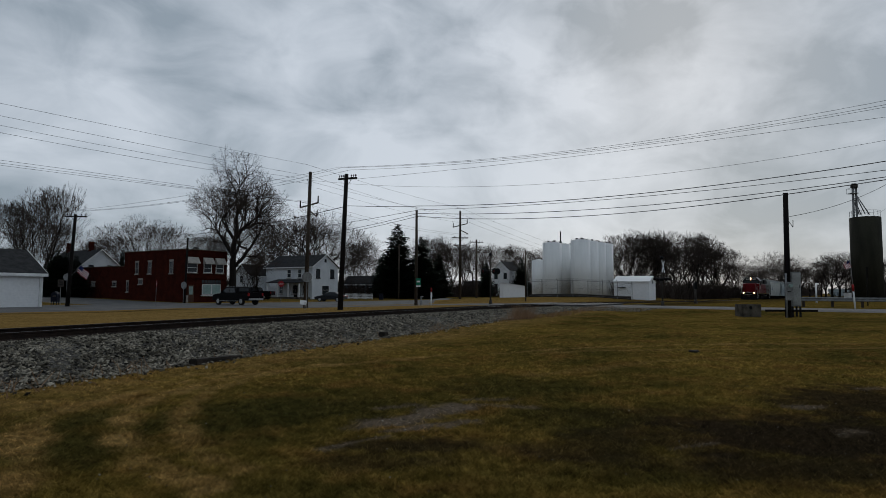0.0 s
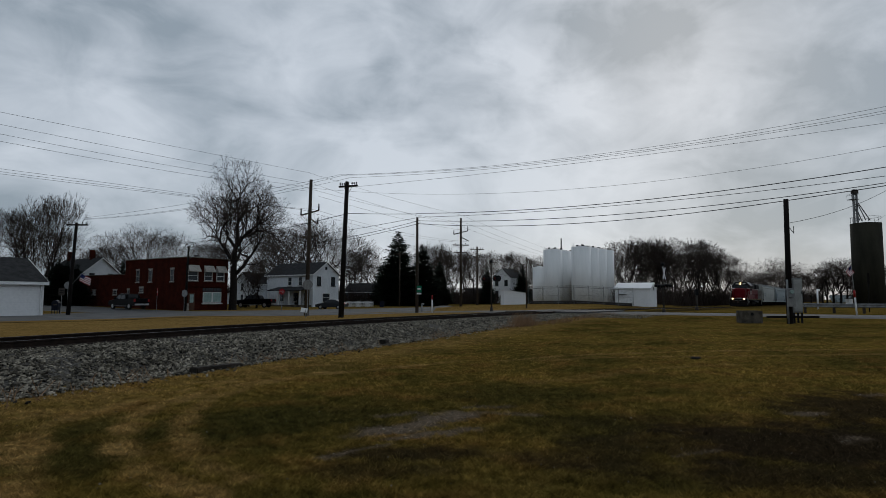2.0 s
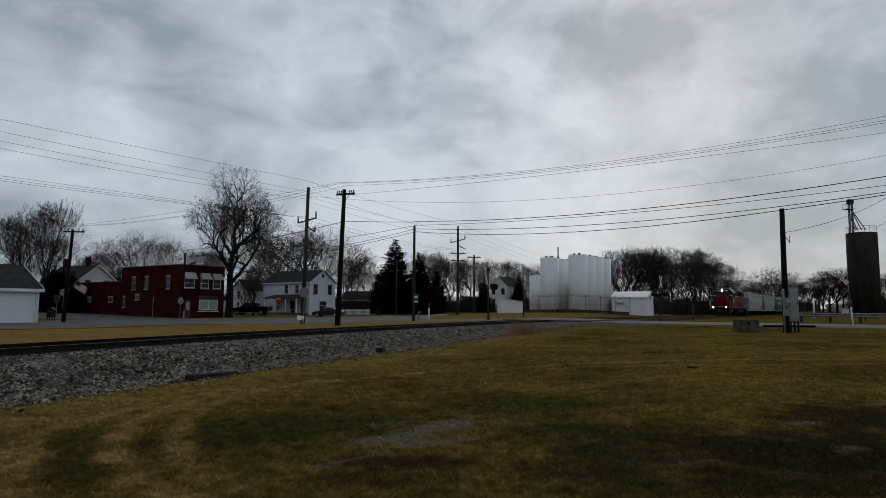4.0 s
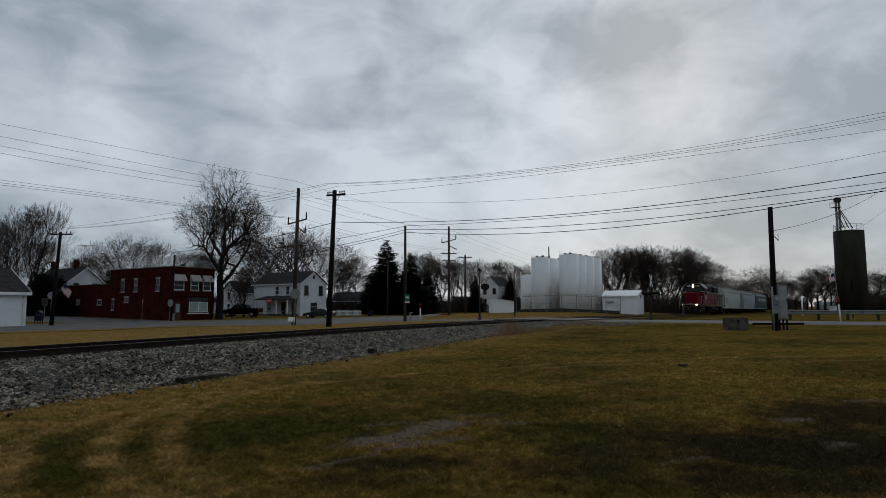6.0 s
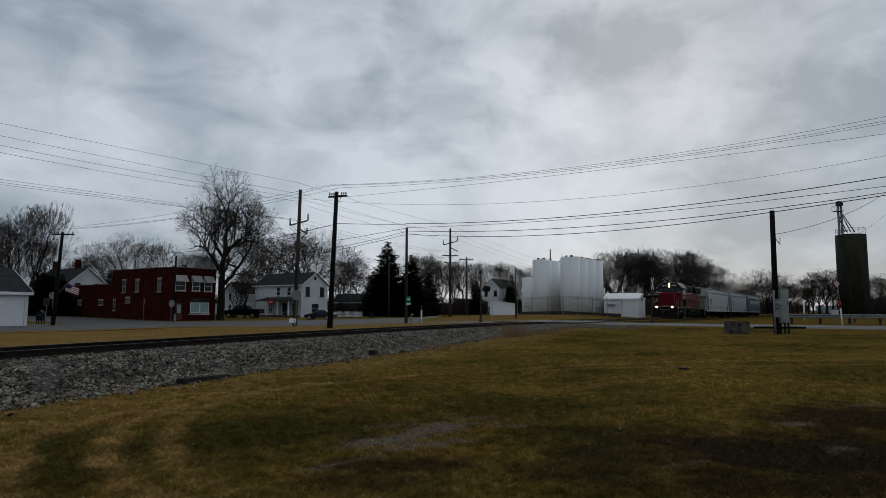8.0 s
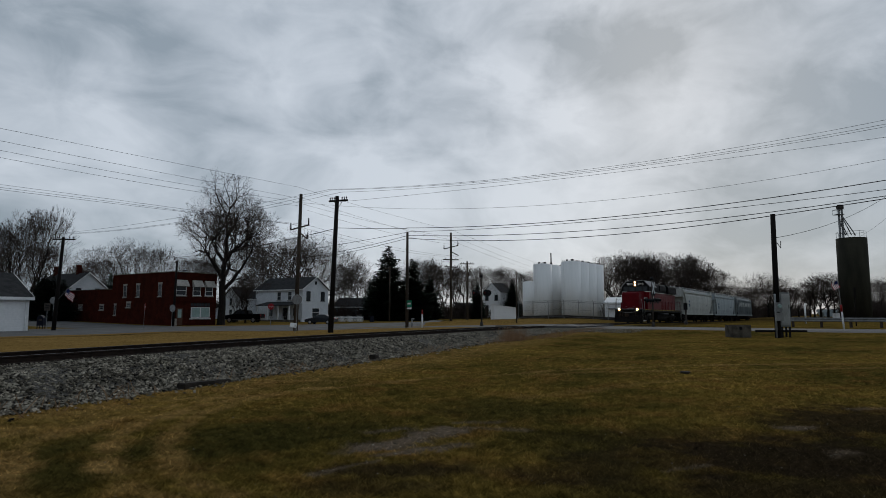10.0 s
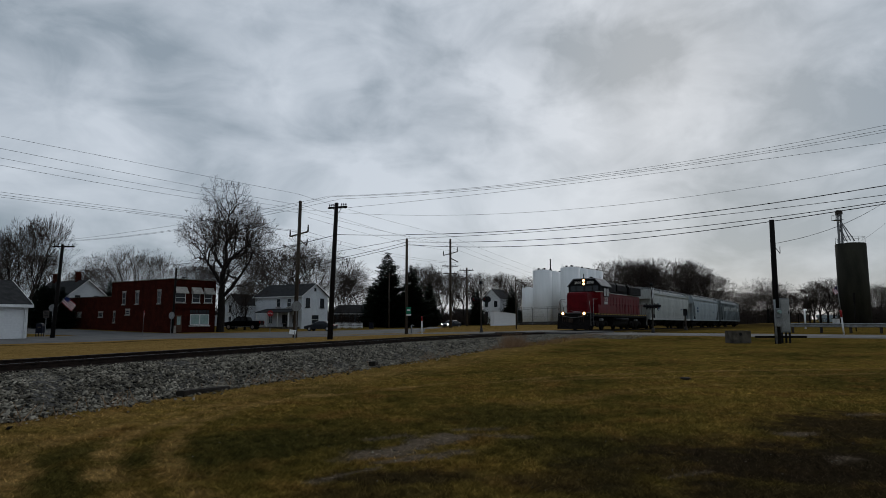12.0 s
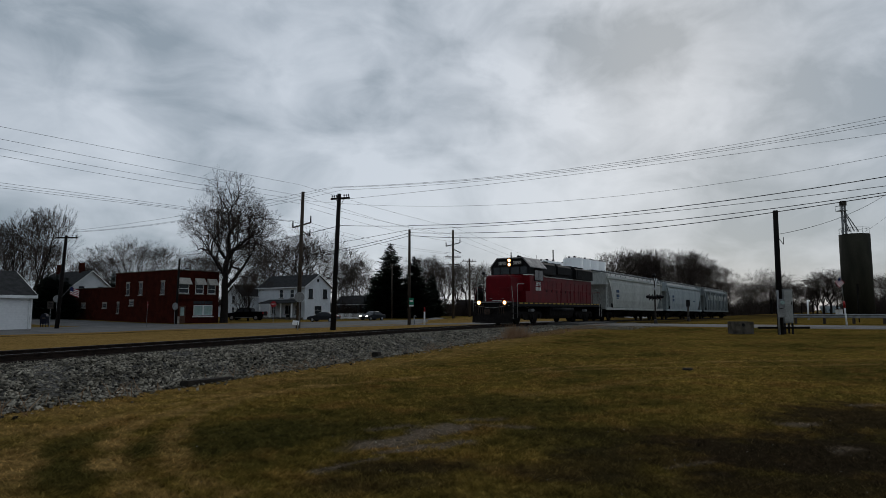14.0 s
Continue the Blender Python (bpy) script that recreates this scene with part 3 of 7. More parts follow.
def build_signals():
    x, y = (16.94, 51.5)
    crossing_signal(pose(x, y, ground_z(x, y) + 0.05, 0, 0, GRID + 1), "grey crossing signal mast with a white crossbuck beside the road")
    x, y = (3.16, 53)
    crossing_signal(pose(x, y, ground_z(x, y) + 0.05, 0, 0, -28), "grey crossing signal mast with dark round lamps beyond the track", False, 4.3, 2.75)
    # relay post
    x, y = (25.11, 66)
    r = thing("relay_post", pose(x, y, ground_z(x, y)), "short grey post with a dark box beside the track", "signal post")
    part("post", tube(bm_new(), (0, 0, -0.2), (0, 0, 1.7), 0.1, 0.09, 10), M_OLDMETAL, r)
    part("box", box(bm_new(), -0.16, 0.16, -0.15, 0.15, 1.5, 2.2, 0.02), M_DARKMETAL, r)
    part("base", tube(bm_new(), (0, 0, -0.2), (0, 0, 0.4), 0.24, 0.12, 12), M_OLDMETAL, r)
    road_sign(pose(*(-29.19, 62), ground_z(*(-29.19, 62)), 0, 0, 112), 2.5, "stop", "red stop sign seen nearly edge-on beside the road")
    road_sign(pose(*(-30.76, 72), ground_z(*(-30.76, 72)), 0, 0, 68), 2.5, "disc", "round grey sign plate on a post by the brick shop")
    road_sign(pose(*(-21.75, 80), ground_z(*(-21.75, 80)), 0, 0, 0), 2.75, "stop", "red stop sign with street name plates above")
    road_sign(pose(*(-12.13, 52.5), ground_z(*(-12.13, 52.5)), 0, 0, 0), 2.95, "disc", "round grey sign plate beside the tall pole")
    road_sign(pose(*(-39.33, 63), ground_z(*(-39.33, 63)), 0, 0, 5), 2.6, "board", "dull weathered rectangular sign beside the post box")
    road_sign(pose(*(-40.56, 66), ground_z(*(-40.56, 66)), 0, 0, 12), 3.2, "stop_back", "grey back of a stop sign behind the pole")
    # leaning white sign board in the grass
    x, y = (-11.19, 47)
    b = thing("notice_board", pose(x, y, ground_z(x, y), 0, 0, 10), "small white notice board on a thin post in the grass", "notice board")
    part("board", box(bm_new(), -0.24, 0.24, -0.03, 0, 0.42, 0.78, 0.01), M_WHITE, b, at=pose(0, 0, 0, -25, 8, 0))
    part("post", tube(bm_new(), (0.22, 0.02, -0.1), (0.22, 0.02, 0.6), 0.03, 0.03, 8), M_METAL, b)
    # cable marker posts
    x, y = (-1.82, 54)
    c = thing("marker_post", pose(x, y, ground_z(x, y)), "white marker post with a red top", "marker post", "marker posts")
    part("post", tube(bm_new(), (0, 0, -0.2), (0, 0, 1.1), 0.07, 0.07, 10), M_WHITE, c)
    part("cap", tube(bm_new(), (0, 0, 1.1), (0, 0, 1.5), 0.075, 0.05, 10), M_TAIL, c, "red cap")
    x, y = (-2.79, 56)
    c = thing("vent_pipe", pose(x, y, ground_z(x, y)), "bent grey vent pipe in the grass", "pipe")
    part("riser", tube(bm_new(), (0, 0, -0.2), (0, 0, 0.8), 0.05, 0.05, 8), M_METAL, c)
    part("elbow", tube(bm_new(), (0, 0, 0.78), (0.2, 0, 0.72), 0.05, 0.05, 8), M_METAL, c)
    # flag pole marker at the road, red band and flag
    x, y = (28.87, 46)
    f = thing("flag_marker", pose(x, y, ground_z(x, y), 0, -4, 0), "leaning white roadside post with a red band", "marker post")
    part("post", tube(bm_new(), (0, 0, -0.2), (0, 0, 1.25), 0.06, 0.06, 10), M_WHITE, f)
    part("band", tube(bm_new(), (0, 0, 1.25), (0, 0, 1.75), 0.075, 0.075, 10), M_TAIL, f, "red band")
    part("rod", tube(bm_new(), (0, 0, 1.75), (0, 0, 3.6), 0.025, 0.02, 8), M_METAL, f)
    # guard rail
    g = thing("guard_rail", Matrix(), "galvanised steel guard rail along the road", "guard rail")
    a, b = Vector((27.87, 52)), Vector((38.32, 47))
    d = (b - a).normalized()
    for k in range(8):
        p = a + d * (k * 2.0 + 0.6)
        z = ground_z(*p)
        part("post", box(bm_new(), p.x - 0.08, p.x + 0.08, p.y + 0.03, p.y + 0.17, z - 0.3, z + 0.72), M_POLE, g)
    prof = [(0, 0.46), (-0.08, 0.50), (-0.08, 0.55), (0, 0.60), (0, 0.64), (-0.08, 0.69), (-0.08, 0.74), (0, 0.78), (0.01, 0.77), (0.01, 0.47)]
    bm = bm_new()
    rings = []
    for p in (a, a + (b - a) * 0.5, b):
        z = ground_z(*p)
        rings.append([bm.verts.new((p.x + d.y * q, p.y + q, z + w)) for q, w in prof])
    for r0, r1 in zip(rings, rings[1:]):
        for k in range(len(prof)):
            bm.faces.new((r0[k], r0[(k + 1) % len(prof)], r1[(k + 1) % len(prof)], r1[k]))
    part("beam", bm, M_METAL, g)
    # post box
    x, y = (-40.47, 64)
    m = thing("post_box", pose(x, y, ground_z(x, y), 0, 0, 8), "dark blue steel post box on four short legs", "post box")
    blue = mat("post_box_blue", (0.006, 0.009, 0.020), (0.005, 0.007, 0.015), 3, 0.45)
    bm = prism(bm_new(), [(-0.3, 0.35), (0.3, 0.35), (0.3, 1.1), (0.2, 1.3), (0, 1.38), (-0.2, 1.3), (-0.3, 1.1)], -0.3, 0.3)
    part("body", bm, blue, m)
    part("plate", box(bm_new(), -0.12, 0.2, -0.312, -0.302, 0.85, 1.0), M_OLDMETAL, m)
    for sx in (-0.25, 0.25):
        for sy in (-0.25, 0.25):
            part("leg", box(bm_new(), sx - 0.03, sx + 0.03, sy - 0.03, sy + 0.03, -0.1, 0.35), blue, m)
    # wheeled bin
    x, y = (-12.75, 113)
    w = thing("wheeled_bin", pose(x, y, ground_z(x, y)), "dark blue wheeled rubbish bin by the roadside", "bin")
    bm = bm_new()
    box(bm, -0.36, 0.36, -0.4, 0.4, 0.05, 1.0, 0.04)
    part("body", bm, blue, w)
    part("lid", box(bm_new(), -0.4, 0.4, -0.44, 0.44, 1.0, 1.12, 0.04), blue, w)
    for sx in (-0.33, 0.33):
        part("wheel", tube(bm_new(), (sx - 0.03, 0.4, 0.12), (sx + 0.03, 0.4, 0.12), 0.12, 0.12, 12), M_TYRE, w)


# ---- buildings ----
def brick_material():
    m = mat("dark_red_brick", (0.056, 0.0110, 0.0065), (0.032, 0.007, 0.0045), 1.1, 0.9, 0, 0.3, 30, spec=0.03)
    N, L = m.node_tree.nodes, m.node_tree.links
    b = N["Principled BSDF"]
    co = N.new("ShaderNodeTexCoord")
    sep, comb = N.new("ShaderNodeSeparateXYZ"), N.new("ShaderNodeCombineXYZ")
    add = N.new("ShaderNodeMath")
    L.new(co.outputs["Object"], sep.inputs[0])
    L.new(sep.outputs[0], add.inputs[0]), L.new(sep.outputs[1], add.inputs[1])
    L.new(add.outputs[0], comb.inputs[0]), L.new(sep.outputs[2], comb.inputs[1])
    br = N.new("ShaderNodeTexBrick")
    br.inputs["Scale"].default_value = 1.0
    br.inputs["Brick Width"].default_value, br.inputs["Row Height"].default_value, br.inputs["Mortar Size"].default_value = 0.21, 0.075, 0.008
    br.inputs["Color1"].default_value, br.inputs["Color2"].default_value, br.inputs["Mortar"].default_value = (1, 1, 1, 1), (0.62, 0.6, 0.6, 1), (1.1, 1.4, 1.4, 1)
    L.new(comb.outputs[0], br.inputs["Vector"])
    mul = N.new("ShaderNodeMix")
    mul.data_type, mul.blend_type = "RGBA", "MULTIPLY"
    mul.inputs[0].default_value = 1
    src = b.inputs["Base Color"].links[0].from_socket
    L.new(src, mul.inputs[6]), L.new(br.outputs["Color"], mul.inputs[7]), L.new(mul.outputs[2], b.inputs["Base Color"])
    return m


def siding_material(name, colour, other, pitch=0.12):
    m = mat(name, colour, other, 0.5, 0.65, 0, 0.0, ramp=(0.25, 0.75))
    N, L = m.node_tree.nodes, m.node_tree.links
    co, sep, mod, bp = N.new("ShaderNodeTexCoord"), N.new("ShaderNodeSeparateXYZ"), N.new("ShaderNodeMath"), N.new("ShaderNodeBump")
    mod.operation = "MODULO"
    mod.inputs[1].default_value = pitch
    L.new(co.outputs["Object"], sep.inputs[0]), L.new(sep.outputs[2], mod.inputs[0]), L.new(mod.outputs[0], bp.inputs["Height"])
    bp.inputs["Strength"].default_value, bp.inputs["Distance"].default_value, bp.invert = 0.5, 0.06, True
    L.new(bp.outputs[0], N["Principled BSDF"].inputs["Normal"])
    return m


M_BRICKWALL = brick_material()
M_CLAP = siding_material("white_clapboard", (0.68, 0.71, 0.74), (0.54, 0.57, 0.60))
M_VINYL = siding_material("white_vinyl_siding", (0.82, 0.83, 0.84), (0.75, 0.76, 0.77), 0.15)
M_GREYCLAP = siding_material("grey_clapboard", (0.12, 0.13, 0.14), (0.08, 0.09, 0.10))
M_FRAME = mat("weathered_window_frame", (0.30, 0.29, 0.27), (0.2, 0.19, 0.18), 3, 0.7)
M_AWNING = mat("striped_awning_metal", (0.46, 0.44, 0.40), (0.33, 0.31, 0.28), 3, 0.6, stretch=(6, 1, 1))


def window(parent, m, w, h, sill=True, lintel=True, glass=None, rails=1, frame_mat=None):
    """A window on a wall: its x along the wall, its -y outwards, its origin at the lower left corner."""
    fm = frame_mat or M_WHITE
    bm = bm_new()
    for a in ((0, w, h - 0.07, h), (0, w, 0, 0.07), (0, 0.07, 0.07, h - 0.07), (w - 0.07, w, 0.07, h - 0.07)):
        box(bm, a[0], a[1], -0.05, 0.04, a[2], a[3])
    win = part("window", bm, fm, parent, at=m)
    part("pane", box(bm_new(), 0.07, w - 0.07, -0.012, 0.0, 0.07, h - 0.07), glass or M_GLASS, win)
    for k in range(rails):
        z = h * (k + 1) / (rails + 1)
        part("glazing_bar", box(bm_new(), 0.07, w - 0.07, -0.035, -0.012, z - 0.025, z + 0.025), fm, win)
    if sill:
        part("sill", box(bm_new(), -0.1, w + 0.1, -0.14, 0.0, -0.13, -0.01, 0.015), M_STONE_TRIM if frame_mat is None else fm, win)
    if lintel:
        part("lintel", box(bm_new(), -0.1, w + 0.1, -0.06, 0.0, h + 0.01, h + 0.2, 0.015), M_STONE_TRIM, win)
    return win


def build_brick_shop():
    m = spot(3, 51.9)
    b = thing("brick_shop", m, "two-storey dark red brick corner shop with awnings and a low annex", "shop building")
    W, D, H, A, AH = 6.4, 14.2, 6.8, 26.6, 4.85

    def walls(x0, x1, y0, y1, h, name="wall"):
        for q in ((x0, x1, y0, y0 + 0.3), (x0, x1, y1 - 0.3, y1), (x0, x0 + 0.3, y0 + 0.3, y1 - 0.3), (x1 - 0.3, x1, y0 + 0.3, y1 - 0.3)):
            part(name, box(bm_new(), *q, -0.5, h), M_BRICKWALL, b)
    walls(0, W, 0, D, H)
    walls(0.03, W, D + 0.005, A, AH, "annex_wall")
    part("roof", box(bm_new(), 0.3, W - 0.3, 0.3, D - 0.3, H - 0.7, H - 0.5), M_ROOF, b)
    part("annex_roof", box(bm_new(), 0.33, W - 0.3, D + 0.305, A - 0.3, AH - 0.6, AH - 0.4), M_ROOF, b)
    for q in ((-0.06, W + 0.06, -0.06, 0.36), (-0.06, W + 0.06, D - 0.36, D + 0.06), (-0.06, 0.36, 0.36, D - 0.36), (W - 0.36, W + 0.06, 0.36, D - 0.36)):
        part("coping", box(bm_new(), *q, H, H + 0.1, 0.02), M_CONCRETE, b)
    part("annex_coping", box(bm_new(), -0.02, 0.36, D + 0.07, A + 0.05, AH, AH + 0.1, 0.02), M_CONCRETE, b)
    part("corbel", box(bm_new(), 0.1, W - 0.1, -0.07, -0.004, H - 0.9, H - 0.75, 0.015), M_BRICKWALL, b)
    # front
    for x, w, aw in ((0.3, 1.5, 1.7), (2.75, 1.2, 1.45), (4.6, 1.2, 1.45)):
        window(b, pose(x, 0, 3.85), w, 1.25, True, False)
        bm = prism(bm_new(), [(0, 0.0), (0, 0.85), (-0.06, 0.85), (-0.62, 0.06), (-0.62, 0.0)], 0, aw)
        part("awning", bm, M_AWNING, b, "faded pale metal awning", at=pose(x - 0.1, -0.01, 5.0) @ pose(0, 0, 0, 0, 0, 90) @ pose(0, -aw, 0))
    part("cornice", box(bm_new(), 0.05, W - 0.05, -0.16, -0.004, 3.05, 3.28, 0.03), M_BRICKWALL, b)
    for k in range(7):
        part("transom_pane", box(bm_new(), 2.55 + k * 0.42, 2.9 + k * 0.42, -0.03, -0.006, 2.45, 2.9), M_GLASS, b)
    window(b, pose(2.6, 0, 1.0), 1.4, 1.35, False, False, M_BLIND, 0)
    window(b, pose(4.02, 0, 1.0), 1.4, 1.35, False, False, M_BLIND, 0)
    part("shop_sill", box(bm_new(), 2.4, 5.6, -0.14, -0.004, 0.78, 0.9, 0.02), M_WHITE, b, "white painted sill")
    door = part("door", box(bm_new(), 0.5, 1.4, -0.05, -0.004, 0.05, 2.25, 0.01), mat("brown_door_wood", (0.09, 0.045, 0.03), None, 3, 0.6, 0, 0.2), b)
    part("door_glass", box(bm_new(), 0.68, 1.2, -0.062, -0.05, 1.0, 2.05), M_BLIND, door)
    part("box", box(bm_new(), 0.1, 0.4, -0.35, -0.01, -0.2, 0.9, 0.02), M_STONE_TRIM, b, "small pale box by the door")
    # long side
    side = pose(0, 0, 0, 0, 0, -90)
    for y, z, w, h in ((3.3, 3.75, 0.8, 1.6), (8.3, 3.75, 0.8, 1.6), (11.4, 3.75, 0.8, 1.6), (10.5, 2.35, 1.0, 0.6), (13.5, 1.3, 0.5, 1.4), (17.3, 2.05, 1.05, 0.6), (23.1, 2.05, 1.05, 0.6)):
        window(b, pose(0.0 if y < D else 0.03, y, z) @ side, w, h, True, True, None, 1, M_FRAME)
    part("chimney", box(bm_new(), 4.6, 5.2, 6, 6.6, H - 0.6, H + 0.5, 0.03), M_BRICKWALL, b)


def gable_house(name, m, L, W, eave, peak, wall, roof, label, over=0.35, category="house", parent=None):
    """Ridge along x, from the corner at the origin; gables at x = 0 and x = L."""
    h = parent or thing(name, m, label, category)
    mm = Matrix() if parent is None else m
    bm = bm_new()
    v = [(0, 0, -0.5), (0, W, -0.5), (0, W, eave), (0, W / 2, peak), (0, 0, eave)]
    a = [bm.verts.new(p) for p in v]
    c = [bm.verts.new((L, p[1], p[2])) for p in v]
    bm.faces.new(a), bm.faces.new(c[::-1])
    for i in range(5):
        bm.faces.new((a[(i + 1) % 5], a[i], c[i], c[(i + 1) % 5]))
    part("wall", bm, wall, h, at=mm)
    sl = (peak - eave) / (W / 2)
    for sgn in (0, 1):
        y0, y1 = (-over, W / 2) if sgn == 0 else (W + over, W / 2)
        z0 = eave - over * sl
        bm = bm_new()
        pts = []
        for x in (-over, L + over):
            pts.append([bm.verts.new((x, y, z)) for y, z in ((y0, z0 + 0.02), (y1, peak + 0.02), (y1, peak + 0.16), (y0, z0 + 0.16))])
        p, q = pts
        bm.faces.new(p), bm.faces.new(q[::-1])
        for i in range(4):
            bm.faces.new((p[(i + 1) % 4], p[i], q[i], q[(i + 1) % 4]))
        part("roof", bm, roof, h, at=mm)
        part("fascia", box(bm_new(), -over, L + over, min(y0, y0 + (0.03 if sgn else -0.03)), max(y0, y0 + (0.03 if sgn else -0.03)), z0 - 0.02, z0 + 0.165), M_WHITE, h, at=mm)
    for x in (-over - 0.035, L + over + 0.005):
        for sgn in (-1, 1):
            bm = bm_new()
            ya, yb = (W / 2, -over) if sgn < 0 else (W / 2, W + over)
            vs = [bm.verts.new((xx, yy, zz)) for xx in (x, x + 0.03) for yy, zz in ((ya, peak - 0.02), (yb, eave - over * sl - 0.02), (yb, eave - over * sl + 0.17), (ya, peak + 0.17))]
            bm.faces.new(vs[:4]), bm.faces.new(vs[4:][::-1])
            for i in range(4):
                bm.faces.new((vs[(i + 1) % 4], vs[i], vs[4 + i], vs[4 + (i + 1) % 4]))
            part("bargeboard", bm, M_WHITE, h, at=mm)
    return h


SIDE_X0 = pose(0, 0, 0, 0, 0, -90)      # a wall at x = 0 that faces -x




def build_white_house():
    x, y = (-20.85, 114.5)
    g = ground_z(x, y)
    h = thing("white_house", pose(x, y, g, 0, 0, GRID + 90), "two-storey white clapboard house with a dark roof and porch", "house")
    W, L = 6.3, 12.0
    gable_house("", Matrix(), L, W, 5.7, 7.8, M_CLAP, M_ROOF, "", parent=h)
    gab = SIDE_X0
    for yy in (1.9, 5.4):
        window(h, pose(0, yy, 3.7) @ gab, 0.95, 1.6, True, False, None, 1, M_DARKMETAL)
    window(h, pose(0, 4.0, 0.8) @ gab, 1.8, 1.6, True, False, None, 1)
    window(h, pose(0, 3.4, 6.5) @ gab, 0.45, 0.6, False, False, None, 0, M_DARKMETAL)
    # the long wall that faces the crossing road
    for xx in (3.6, 6.3):
        window(h, pose(xx, W, 3.75) @ pose(0, 0, 0, 0, 0, 180), 1.0, 1.5, True, False, None, 1)
    for xx in (2.3, 4.9, 8.3):
        window(h, pose(xx, W, 0.9) @ pose(0, 0, 0, 0, 0, 180), 1.0, 1.6, True, False, None, 1)
    # porch
    bm = prism(bm_new(), [(W + 0.01, 3.35), (W + 2.6, 2.75), (W + 2.6, 2.9), (W + 0.01, 3.5)], 0.4, 8.8)
    part("porch_roof", bm, M_ROOF, h, "dark shingled porch roof", at=pose(0, 0, 0) @ Matrix(((0, 1, 0, 0), (1, 0, 0, 0), (0, 0, 1, 0), (0, 0, 0, 1))))
    for xx in (0.6, 3.3, 6.0, 8.6):
        part("porch_post", box(bm_new(), xx - 0.08, xx + 0.08, W + 2.35, W + 2.51, -0.3, 2.78), M_WHITE, h)
    part("porch_floor", box(bm_new(), 0.4, 8.8, W + 0.01, W + 2.6, -0.3, 0.35), M_CONCRETE, h)
    part("door", box(bm_new(), 3.6, 4.5, W + 0.004, W + 0.05, 0.36, 2.4), M_DARKMETAL, h)
    gable_house("", pose(L + 4.6, W - 2.5, 0, 0, 0, 90), 6.0, 4.55, 4.2, 6.1, M_CLAP, M_ROOF, "", parent=h)
    window(h, pose(L + 2.9, W + 3.5, 2.9) @ pose(0, 0, 0, 0, 0, 180), 0.9, 1.3, True, False, None, 1)
    window(h, pose(L + 2.9, W + 3.5, 0.8) @ pose(0, 0, 0, 0, 0, 180), 0.9, 1.4, True, False, None, 1)
    bm = prism(bm_new(), [(0, -0.4), (4.5, -0.4), (4.5, 2.1), (0, 3.0)], 0, 4)
    part("lean_to", bm, M_CLAP, h, at=pose(L + 4.62, W - 1.2, 0))
    bm = prism(bm_new(), [(-0.05, 3.05), (4.8, 2.08), (4.8, 2.2), (-0.05, 3.17)], -0.3, 4.3)
    part("lean_to_roof", bm, M_ROOF, h, at=pose(L + 4.62, W - 1.2, 0))
    window(h, pose(L + 6.9, W - 1.2 + 4, 0.9) @ pose(0, 0, 0, 0, 0, 180), 0.9, 0.9, True, False, None, 1)
    part("chimney", box(bm_new(), 4.2, 4.8, 2.7, 3.3, 7.2, 8.5, 0.02), M_BRICKWALL, h)


